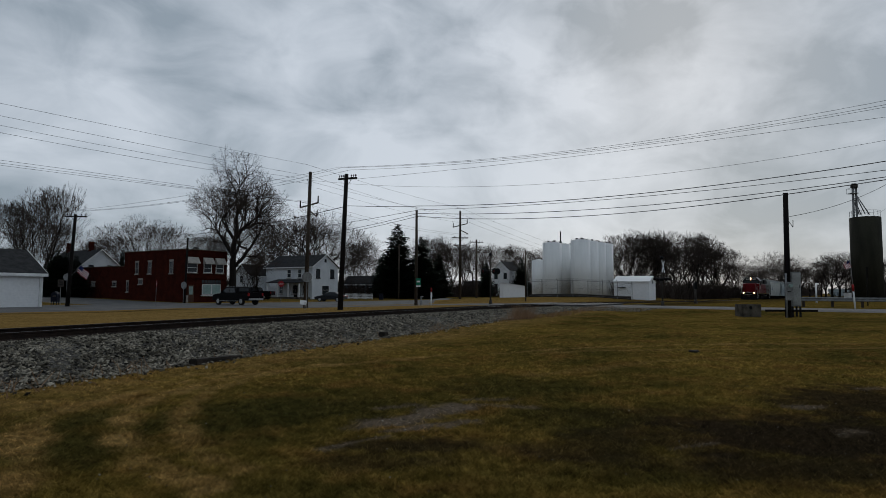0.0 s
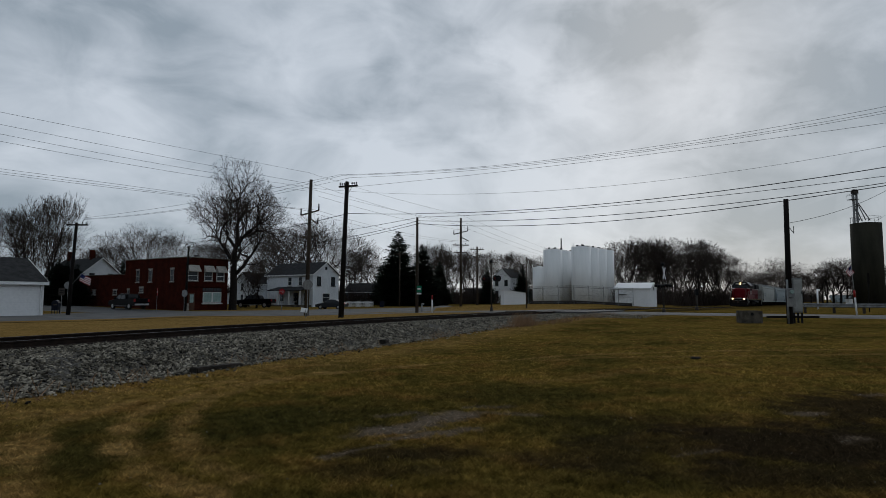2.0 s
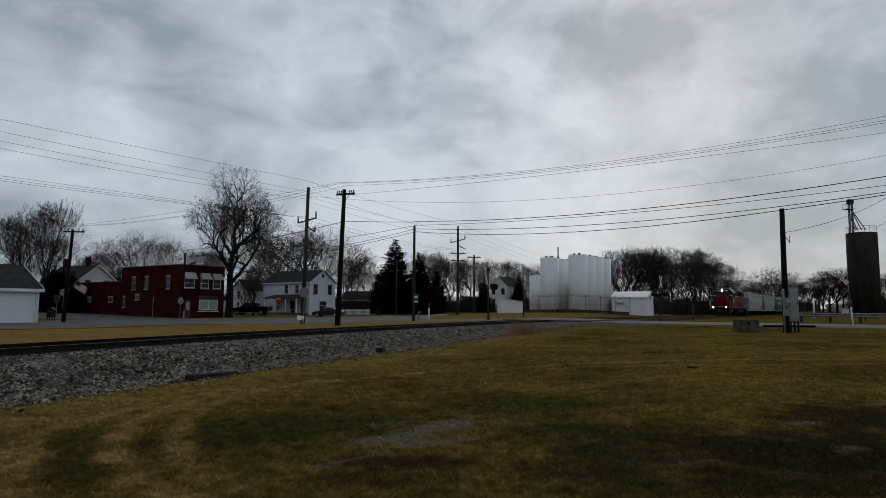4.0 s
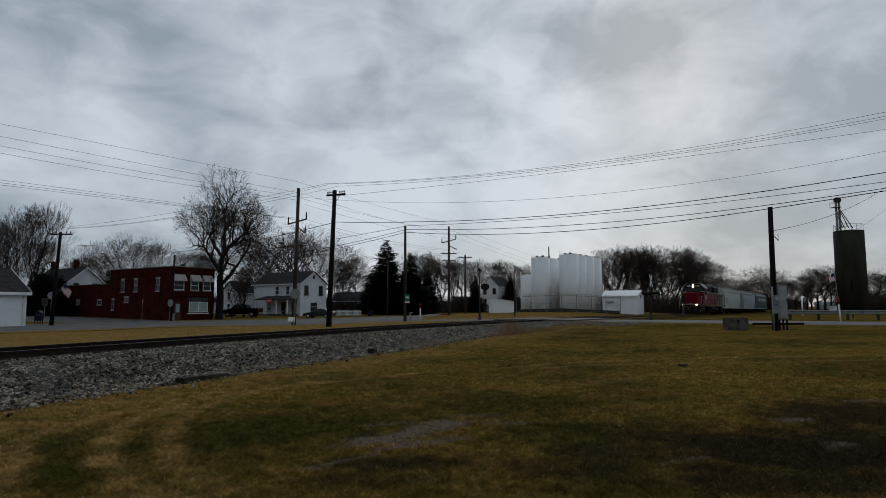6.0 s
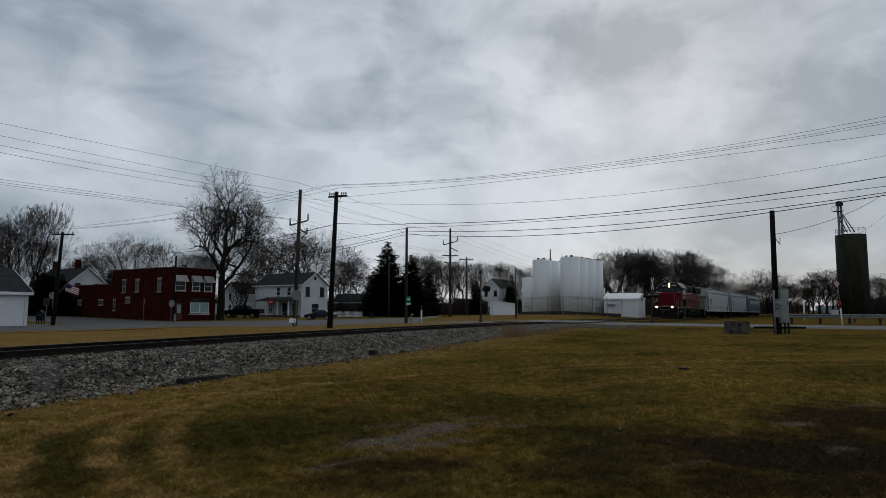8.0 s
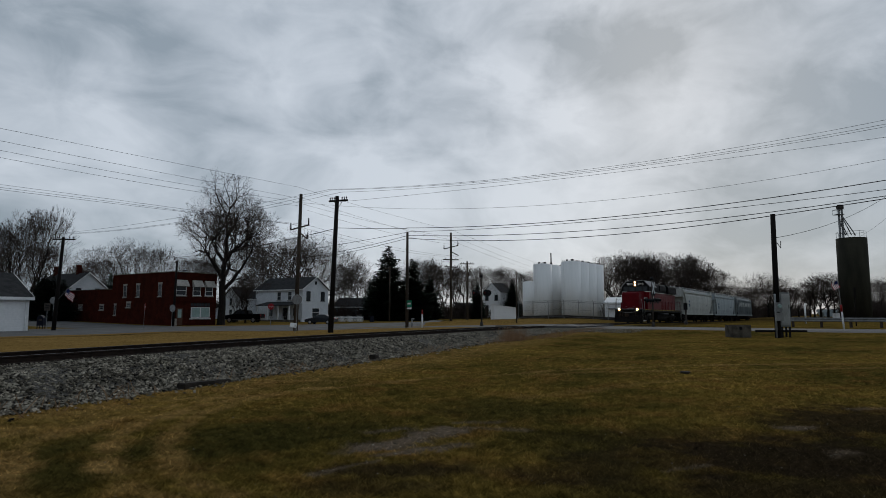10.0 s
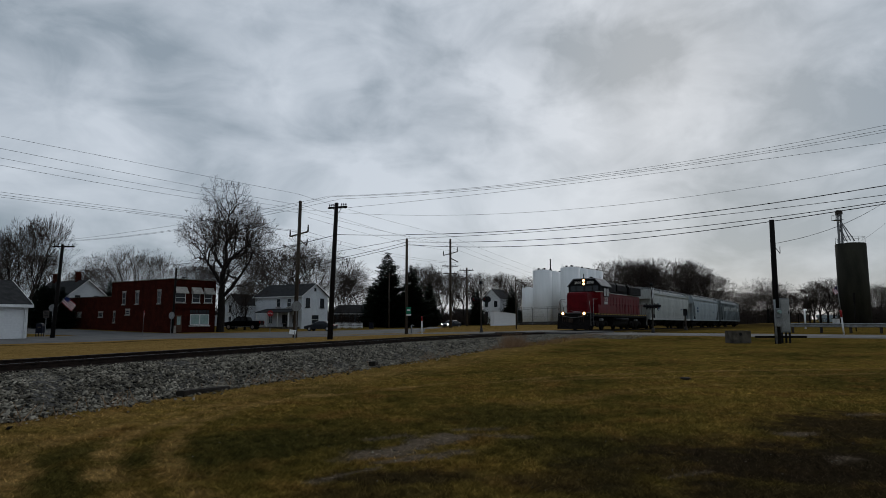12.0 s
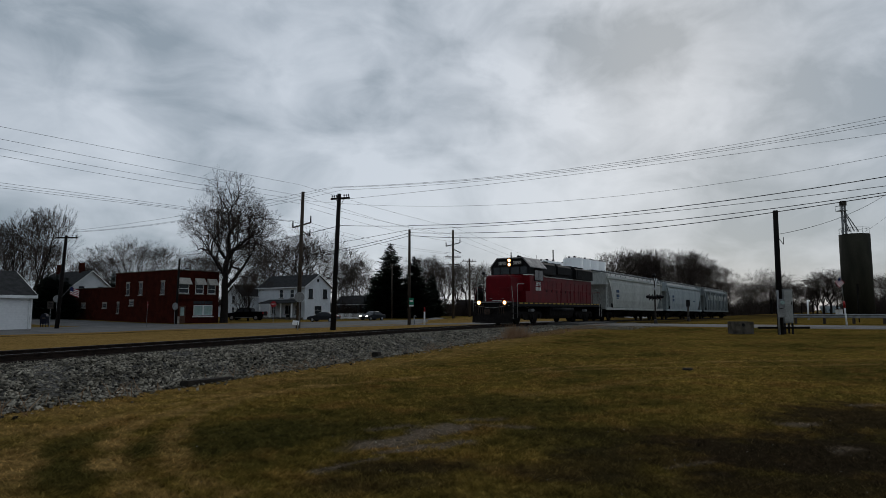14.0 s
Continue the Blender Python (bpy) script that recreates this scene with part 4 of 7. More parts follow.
def build_other_buildings():
    # white garage at the street corner
    x, y = (-36.62, 56)
    h = gable_house("white_garage", pose(x, y, ground_z(x, y), 0, 0, GRID + 180) @ pose(0, -8.2, 0), 11, 8.2, 3.0, 5.15, M_VINYL, M_ROOF, "low white vinyl-sided building with a grey shingle roof", 0.3, "building")
    part("corner_trim", box(bm_new(), -0.03, 0.14, 8.2, 8.24, -0.3, 2.95), M_WHITE, h)
    part("corner_trim", box(bm_new(), -0.04, -0.004, 8.0, 8.2, -0.3, 2.95), M_WHITE, h)
    part("gutter", box(bm_new(), -0.3, 11.3, 8.5, 8.62, 2.72, 2.84, 0.03), M_WHITE, h, "white gutter")
    part("downpipe", box(bm_new(), 0.2, 0.28, 8.245, 8.33, 0, 2.75), M_WHITE, h)
    # grey-roofed house behind the annex
    x, y = (-59.09, 112)
    h = gable_house("old_house", pose(x, y, ground_z(x, y), 0, 0, GRID + 90), 13, 7.5, 4.6, 7.7, M_CLAP, M_ROOF, "old white house with a steep grey roof and brick chimneys", 0.35)
    for yy in (2.6, 5.8):
        window(h, pose(0, yy, 3.9) @ SIDE_X0, 0.9, 1.2, True, False, None, 1, M_DARKMETAL)
    for xx in (3.0, 11.0):
        part("chimney", box(bm_new(), xx, xx + 0.7, 3.4, 4.1, 6.8, 9.3, 0.03), M_BRICKWALL, h)
    # antenna behind
    x, y = (-70.05, 125)
    a = thing("roof_antenna", pose(x, y, ground_z(x, y)), "thin metal television antenna mast", "antenna")
    part("mast", tube(bm_new(), (0, 0, 0), (0, 0, 13.2), 0.06, 0.04, 6), M_METAL, a)
    part("boom", tube(bm_new(), (-2.2, 0, 13.0), (1.2, 0, 13.1), 0.04, 0.04, 6), M_METAL, a)
    for k in range(6):
        part("element", tube(bm_new(), (-2 + k * 0.55, -0.7, 13.02), (-2 + k * 0.55, 0.7, 13.02), 0.02, 0.02, 4), M_METAL, a)
    # dim low house beyond the fence
    x, y = (-23.15, 135)
    h = gable_house("low_house", pose(x, y, ground_z(x, y), 0, 0, -8), 11, 8, 2.6, 4.4, M_GREYCLAP, M_ROOF, "low grey single-storey house behind shrubs", 0.4)
    for xx in (1.5, 5, 8.5):
        window(h, pose(xx, 0, 0.9), 1.2, 1.1, True, False, None, 1)
    x, y = (3.6, 172)
    h = gable_house("brown_house", pose(x, y, ground_z(x, y), 0, 0, 5), 6.5, 7, 2.4, 4.0, mat("brown_siding", (0.045, 0.032, 0.026), None, 1, 0.8), M_ROOF, "low brown house among bare trees", 0.4)
    for xx in (0.8, 3.8):
        window(h, pose(xx, 0, 0.8), 1.2, 1.1, True, False, None, 1, M_DARKMETAL)
    # tall white house far behind
    x, y = (17.0, 190)
    h = gable_house("far_house", pose(x, y, ground_z(x, y), 0, 0, GRID), 8, 6, 7.6, 10.4, M_VINYL, M_ROOF, "tall white gabled house with dark shutters among spruces", 0.3)
    for yy in (2.0, 5.2):
        for zz in (2.0, 5.2):
            window(h, pose(0, yy, zz) @ SIDE_X0, 1.1, 1.7, True, False, None, 1, M_DARKMETAL)
    # white wedge shed
    x, y = (7.12, 90)
    w = thing("wedge_shed", pose(x, y, ground_z(x, y), 0, 0, 4), "low white shed with a slanting top beside the tanks", "shed")
    part("wall", prism(bm_new(), [(0, -0.4), (3.15, -0.4), (3.15, 1.6), (0, 2.05)], 0, 3.2), M_VINYL, w)
    part("roof", prism(bm_new(), [(-0.1, 2.07), (3.25, 1.59), (3.25, 1.68), (-0.1, 2.16)], -0.1, 3.3), M_WHITE, w)
    # white shed with a metal roof
    x, y = (29.92, 97)
    h = gable_house("white_shed", pose(x, y, ground_z(x, y), 0, 0, GRID + 90) @ pose(0, -3.4, 0), 5.5, 3.4, 2.85, 3.65, M_VINYL, M_SILO, "small white metal shed beside the tanks", 0.12, "shed")
    part("vent", box(bm_new(), -0.05, -0.004, 1.4, 2.0, 2.6, 3.1), M_METAL, h)
    part("awning", box(bm_new(), 3.6, 4.9, 3.41, 3.8, 1.95, 2.05), M_DARKMETAL, h)
    # far grain cars shed at the right
    x, y = (86.38, 140)
    w = thing("utility_shed", pose(x, y, ground_z(x, y)), "small white utility shed below the dark tower", "shed")
    part("wall", box(bm_new(), 0, 1.6, 0, 1.4, -0.5, 1.5), M_WHITE, w)
    part("roof", box(bm_new(), -0.1, 1.7, -0.1, 1.5, 1.51, 1.6), M_ROOF, w)
    x, y = (48.29, 85)
    w = thing("vent_pipe", pose(x, y, ground_z(x, y)), "bent white vent pipe standing in the grass", "pipe")
    part("riser", tube(bm_new(), (0, 0, -0.3), (0, 0, 2.6), 0.11, 0.11, 10), M_WHITE, w)
    part("elbow", tube(bm_new(), (0, 0, 2.55), (0.3, 0, 2.5), 0.11, 0.11, 10), M_WHITE, w)


def silo(m, r, h, label, extra=0):
    s = thing("silo", m, label, "storage silo", "white storage silos")
    part("shell", tube(bm_new(), (0, 0, -0.4), (0, 0, h), r, r, 40), M_SILO, s)
    part("roof", tube(bm_new(), (0, 0, h), (0, 0, h + 0.22), r - 0.02, r * 0.25, 40), M_SILO, s)
    bm = bm_new()
    for k in range(20):
        a, b = k * math.tau / 20, (k + 1) * math.tau / 20
        p, q = [(math.cos(t) * (r - 0.1), math.sin(t) * (r - 0.1)) for t in (a, b)]
        tube(bm, (*p, h + 0.2), (*q, h + 0.2), 0.015, 0.015, 4)
        if k % 2 == 0:
            tube(bm, (*p, h), (*p, h + 0.2), 0.015, 0.015, 4)
    if extra:
        part("railing", bm, M_METAL, s)
        for k in range(3):
            a = k * 2.1 + extra
            part("vent", tube(bm_new(), (math.cos(a) * 0.6, math.sin(a) * 0.6, h + 0.1), (math.cos(a) * 0.6, math.sin(a) * 0.6, h + 0.42), 0.16, 0.2, 10), M_DARKMETAL, s)
    else:
        bm.free()
    bm = bm_new()
    for k in range(int(h / 0.4)):
        tube(bm, (-0.2, -r - 0.12, k * 0.4), (0.2, -r - 0.12, k * 0.4), 0.015, 0.015, 4)
    for sx in (-0.2, 0.2):
        tube(bm, (sx, -r - 0.12, 0), (sx, -r - 0.12, h + 0.6), 0.02, 0.02, 5)
    part("ladder", bm, M_SILO, s, at=pose(0, 0, 0, 0, 0, -62))
    return s


def build_silos():
    c = Vector((21.34, 106))
    a = Vector((16.92, 108))
    for k in range(4):
        p = c + E1 * 3.75 * k
        silo(pose(p.x, p.y, ground_z(*p)), 1.62, 9.45 + 0.04 * k, "tall smooth white steel storage silo", 0.7 + k)
    for k in range(3):
        p = a + E1 * 3.55 * k
        silo(pose(p.x, p.y, ground_z(*p)), 1.6, 9.2, "tall smooth white steel storage silo", 1.1 * (k != 1))
    p = Vector((15.26, 113))
    silo(pose(p.x, p.y, ground_z(*p)), 1.15, 6.5, "shorter narrow white steel storage silo")
    st = thing("exhaust_stack", pose(a.x + 1.45, a.y, ground_z(*a) + 9.2), "thin dark stack on the silo roof", "stack")
    part("pipe", tube(bm_new(), (0, 0, 0), (0, 0, 2.0), 0.1, 0.1, 10), M_DARKMETAL, st)
    part("collar", tube(bm_new(), (0, 0, 0), (0, 0, 0.35), 0.22, 0.18, 10), M_DARKMETAL, st)
    # chain-link fence on a dark kerb wall
    f = thing("chain_link_fence", Matrix(), "chain-link fence with barbed wire round the silos", "fence")
    line = [Vector((11.61, 99)), Vector((17.79, 94)), Vector((26.76, 95))]
    k = 0
    for a, b in zip(line, line[1:]):
        n = max(3, int((b - a).length / 2.2))
        for i in range(n + 1):
            p = a.lerp(b, i / n)
            z = ground_z(*p)
            part("post", tube(bm_new(), (p.x, p.y, z - 0.2), (p.x, p.y, z + 2.5), 0.04, 0.04, 6), M_METAL, f)
            part("arm", tube(bm_new(), (p.x, p.y, z + 2.5), (p.x - 0.2, p.y - 0.25, z + 2.8), 0.025, 0.025, 5), M_METAL, f)
        za, zb = ground_z(*a), ground_z(*b)
        for zz, r in ((2.45, 0.03), (0.25, 0.012), (1.3, 0.010)):
            part("rail", tube(bm_new(), (a.x, a.y, za + zz), (b.x, b.y, zb + zz), r, r, 5), M_METAL, f)
        for q in (0.08, 0.16, 0.22):
            part("barbed_strand", tube(bm_new(), (a.x - q, a.y - q, za + 2.5 + q), (b.x - q, b.y - q, zb + 2.5 + q), 0.008, 0.008, 4), M_METAL, f)
        # woven wire
        bm = bm_new()
        steps = int((b - a).length / 0.16)
        for i in range(steps):
            for up in (0, 1):
                p, q = a.lerp(b, i / steps), a.lerp(b, min(1, (i + 13) / steps))
                z0, z1 = (0.3, 2.4) if up else (2.4, 0.3)
                tube(bm, (p.x, p.y, ground_z(*p) + z0), (q.x, q.y, ground_z(*q) + z1), 0.003, 0.003, 3, False)
        part("wire_mesh", bm, M_METAL, f)
    w = thing("kerb_wall", Matrix(), "low dark concrete wall at the foot of the silos", "low wall")
    for a, b in zip(line, line[1:]):
        d = (b - a).normalized()
        nrm = Vector((-d.y, d.x)) * 0.4
        bm = bm_new()
        vs = []
        for p in (a + nrm, b + nrm, b + nrm * 1.6, a + nrm * 1.6):
            z = ground_z(*p)
            vs.append((bm.verts.new((p.x, p.y, z - 0.3)), bm.verts.new((p.x, p.y, z + 0.5))))
        bm.faces.new([v[1] for v in vs]), bm.faces.new([v[0] for v in vs][::-1])
        for i in range(4):
            j = (i + 1) % 4
            bm.faces.new((vs[i][0], vs[j][0], vs[j][1], vs[i][1]))
        part("wall_run", bm, mat("dark_wet_concrete", (0.05, 0.045, 0.04), (0.03, 0.027, 0.025), 2, 0.9), w)
    # dark grain tower
    x, y = (79.07, 122)
    t = thing("grain_tower", pose(x, y, ground_z(x, y)), "dark stained concrete grain tower with a steel elevator leg", "grain tower")
    part("shell", tube(bm_new(), (0, 0, -0.5), (0, 0, 15.9), 2.64, 2.60, 48), M_DARKSILO, t)
    part("roof", tube(bm_new(), (0, 0, 15.9), (0, 0, 16.1), 2.58, 1.0, 48), M_DARKMETAL, t)
    bm = bm_new()
    for k in range(16):
        a, b = k * math.tau / 16, (k + 1) * math.tau / 16
        tube(bm, (2.5 * math.cos(a), 2.5 * math.sin(a), 17.1), (2.5 * math.cos(b), 2.5 * math.sin(b), 17.1), 0.03, 0.03, 4)
        tube(bm, (2.5 * math.cos(a), 2.5 * math.sin(a), 16.1), (2.5 * math.cos(a), 2.5 * math.sin(a), 17.1), 0.03, 0.03, 4)
    part("railing", bm, M_METAL, t)
    part("elevator_leg", box(bm_new(), -2.22, -2.0, -0.2, 0.2, 15.9, 22.0), M_METAL, t, "tall galvanised elevator leg")
    part("elevator_leg", box(bm_new(), -1.62, -1.40, -0.2, 0.2, 16.0, 22.0), M_METAL, t)
    bm = bm_new()
    for k in range(12):
        z = 16.4 + k * 0.45
        tube(bm, (-2.1, -0.25, z), (-1.5, -0.25, z), 0.03, 0.03, 4)
        tube(bm, (-2.1, -0.25, z), (-1.5, -0.25, z + 0.45), 0.02, 0.02, 4)
    part("lattice", bm, M_METAL, t)
    part("head_house", box(bm_new(), -2.45, -1.2, -0.4, 0.4, 21.5, 22.5, 0.2), M_OLDMETAL, t)
    part("platform", box(bm_new(), -2.9, -1.4, -0.7, 0.7, 20.5, 20.6), M_METAL, t)
    bm = bm_new()
    for a, b in (((-2.9, -0.7), (-1.4, -0.7)), ((-2.9, 0.7), (-1.4, 0.7)), ((-2.9, -0.7), (-2.9, 0.7))):
        tube(bm, (*a, 21.5), (*b, 21.5), 0.03, 0.03, 4)
        tube(bm, (*a, 20.6), (*a, 21.5), 0.03, 0.03, 4)
    part("railing", bm, M_METAL, t)
    for a, b in (((-1.7, 0, 20.6), (0.9, 0, 16.5)), ((-1.8, -0.3, 20.2), (-0.1, -0.3, 16.5)), ((-1.7, 0.2, 19.4), (-0.6, 0.2, 16.5)), ((-1.9, 0.1, 19.0), (-1.0, 0.1, 16.5))):
        part("spout", tube(bm_new(), a, b, 0.09, 0.09, 8), M_METAL, t)
    x, y = (37.54, 58)
    p = thing("marker_post", pose(x, y, ground_z(x, y)), "thin dark roadside sign post with a narrow plate", "sign post", "marker posts")
    part("post", tube(bm_new(), (0, 0, -0.3), (0, 0, 3.4), 0.05, 0.05, 8), M_POLE_DARK, p)
    part("plate", box(bm_new(), -0.1, 0.1, -0.07, -0.05, 2.5, 3.5), M_POLE_DARK, p)
    # picket fence
    a, b = Vector((-19.01, 112)), Vector((-14.48, 114))
    f = thing("picket_fence", Matrix(), "white wooden picket fence beside the house", "fence")
    n = int((b - a).length / 0.2)
    me = finish("picket", prism(bm_new(), [(-0.05, 0), (0.05, 0), (0.05, 0.95), (0, 1.03), (-0.05, 0.95)], -0.012, 0.012), M_WHITE)
    for i in range(n + 1):
        p = a.lerp(b, i / n)
        ob = new("picket", me)
        ob.parent, ob.matrix_basis = f, pose(p.x, p.y, ground_z(*p) + 0.08)
    for z in (0.35, 0.8):
        part("rail", tube(bm_new(), (a.x, a.y + 0.05, ground_z(*a) + z), (b.x, b.y + 0.05, ground_z(*b) + z), 0.05, 0.05, 4), M_WHITE, f)


# ---- trees ----
def limb(store, pts, radii, sides):
    """A bent tapering branch into the store of vertices and faces."""
    verts, faces = store
    base = len(verts)
    for i, (p, r) in enumerate(zip(pts, radii)):
        d = (pts[min(i + 1, len(pts) - 1)] - pts[max(i - 1, 0)]).normalized()
        x = d.cross(Vector((0.31, 0.2, 0.93))).normalized()
        y = d.cross(x)
        for k in range(sides):
            a = k * math.tau / sides
            verts.append(p + (x * math.cos(a) + y * math.sin(a)) * r)
    for i in range(len(pts) - 1):
        for k in range(sides):
            a, b = base + i * sides + k, base + i * sides + (k + 1) % sides
            faces.append((a, b, b + sides, a + sides))


def forked_tree(seed, scaffold, levels, twig_r=0.012, lift=0.10, wander=0.17, ratio=(0.70, 0.86), fork=(16, 42), shoots=2, keep=0.76):
    """Meshes of a leafless tree whose limbs fork again and again. scaffold: first limbs as (start, direction, length, thickness, level)."""
    rng = random.Random(seed)
    wood, twigs = ([], []), ([], [])

    def turned(d, ang, az):
        x = d.cross(Vector((0.4, 0.1, 0.9))).normalized()
        y = d.cross(x)
        return (d * math.cos(ang) + (x * math.cos(az) + y * math.sin(az)) * math.sin(ang)).normalized()

    def grow(p, d, length, r, level):
        n = 5 if level < 3 else (3 if level < 6 else 2)
        pts, radii, q = [p.copy()], [r], d.copy()
        end = max(twig_r * 0.6, r * (keep if level < levels else 0.4))
        for i in range(n):
            q = (q + Vector((rng.gauss(0, wander), rng.gauss(0, wander), rng.gauss(0, wander) + lift))).normalized()
            p = p + q * (length / n)
            pts.append(p.copy())
            radii.append(r + (end - r) * (i + 1) / n)
        limb(wood if r > 0.035 else twigs, pts, radii, 8 if r > 0.2 else (5 if r > 0.06 else 3))
        if level >= levels:
            return
        az = rng.uniform(0, 6.28)
        kids = 3 if rng.random() < 0.3 else 2
        for k in range(kids):
            ang = math.radians(rng.uniform(*fork)) * (0.6 if k == 0 else 1.1)
            grow(p, turned(q, ang, az + k * math.tau / kids + rng.uniform(-0.4, 0.4)), length * rng.uniform(*ratio), max(twig_r, end * (0.86 if k == 0 else rng.uniform(0.55, 0.75))), level + 1)
        for k in range(shoots if level > 0 else 0):
            i = rng.randrange(1, len(pts))
            if level + 3 <= levels:
                grow(pts[i], turned(q, math.radians(rng.uniform(40, 75)), rng.uniform(0, 6.28)), length * rng.uniform(0.35, 0.6), max(twig_r, radii[i] * 0.3), level + 3)

    for at, d, length, r, level in scaffold:
        if level < 0:
            top = Vector(at) + Vector(d) * length
            mid = Vector(at).lerp(top, 0.5) + Vector((0.05, 0.0, 0.0)) * length * 0.3
            limb(wood, [Vector(at), Vector(at).lerp(mid, 0.2), mid, top], [r * 1.35, r * 1.08, r * 0.95, r * 0.85], 12)
        else:
            grow(Vector(at), Vector(d).normalized(), length, r, level)
    out = []
    for nm, (v, f), m in (("trunk", wood, M_BARK), ("crown", twigs, M_TWIG)):
        me = bpy.data.meshes.new(nm)
        me.from_pydata(v, [], f)
        me.materials.append(m)
        out.append(me)
    return out, max(p.z for p in twigs[0])


def tree_thing(meshes, m, label, scale=1.0, group=""):
    t = thing("bare_tree", m, label, "tree", group)
    for nm, me in zip(("trunk", "crown"), meshes):
        ob = new(nm, me)
        ob.parent = t
    t.scale = (scale, scale, scale)
    return t


def spruce_meshes(seed, height, radius):
    rng = random.Random(seed)
    trunk = bm_new()
    tube(trunk, (0, 0, -0.3), (0, 0, height * 0.98), 0.24, 0.02, 8)
    verts, faces = [], []
    z = 0.4
    while z < height * 0.985:
        f = z / height
        reach = radius * min(1.0, 1.25 * (1 - f)) ** 0.66 * (0.75 + 0.25 * smooth(f * 6)) * rng.uniform(0.8, 1.1) + 0.12
        n = max(6, int(22 * (1 - f) + 6))
        for k in range(n):
            az = rng.uniform(0, math.tau)
            ln = reach * rng.uniform(0.5, 1.12)
            z0 = z + rng.uniform(-0.3, 0.3)
            d = Vector((math.cos(az), math.sin(az), 0))
            side = Vector((-d.y, d.x, 0))
            m = max(4, int(ln * 7))
            for i in range(m):
                g = (i + 0.5) / m
                if g < 0.12:
                    continue
                c = d * ln * g + Vector((0, 0, z0 - 0.22 * ln * g * (1 - 1.3 * g) + rng.uniform(-0.16, 0.16)))
                for sgn in (-1, 1):
                    w = (0.55 * ln * (1 - g) + 0.28) * rng.uniform(0.5, 0.95)
                    tip = c + side * sgn * w + d * w * 0.6 + Vector((0, 0, w * rng.uniform(-0.45, 0.3)))
                    half = (d - side * sgn * 0.3) * rng.uniform(0.14, 0.24)
                    b = len(verts)
                    mid = c.lerp(tip, 0.45)
                    verts.extend((c, mid + half, tip, mid - half))
                    faces.append((b, b + 1, b + 2, b + 3))
        z += rng.uniform(0.22, 0.36)
    for k in range(7):
        b = len(verts)
        a = k * 0.9
        verts.extend((Vector((0, 0, height - 0.7)), Vector((0.12 * math.cos(a), 0.12 * math.sin(a), height - 0.3)), Vector((0, 0, height + 0.25))))
        faces.append((b, b + 1, b + 2))
    me = bpy.data.meshes.new("foliage")
    me.from_pydata(verts, [], faces)
    me.materials.append(M_NEEDLE)
    return finish("trunk", trunk, M_BARK), me


def place(x, y, turn=0.0):
    return pose(x, y, ground_z(x, y), 0, 0, turn)


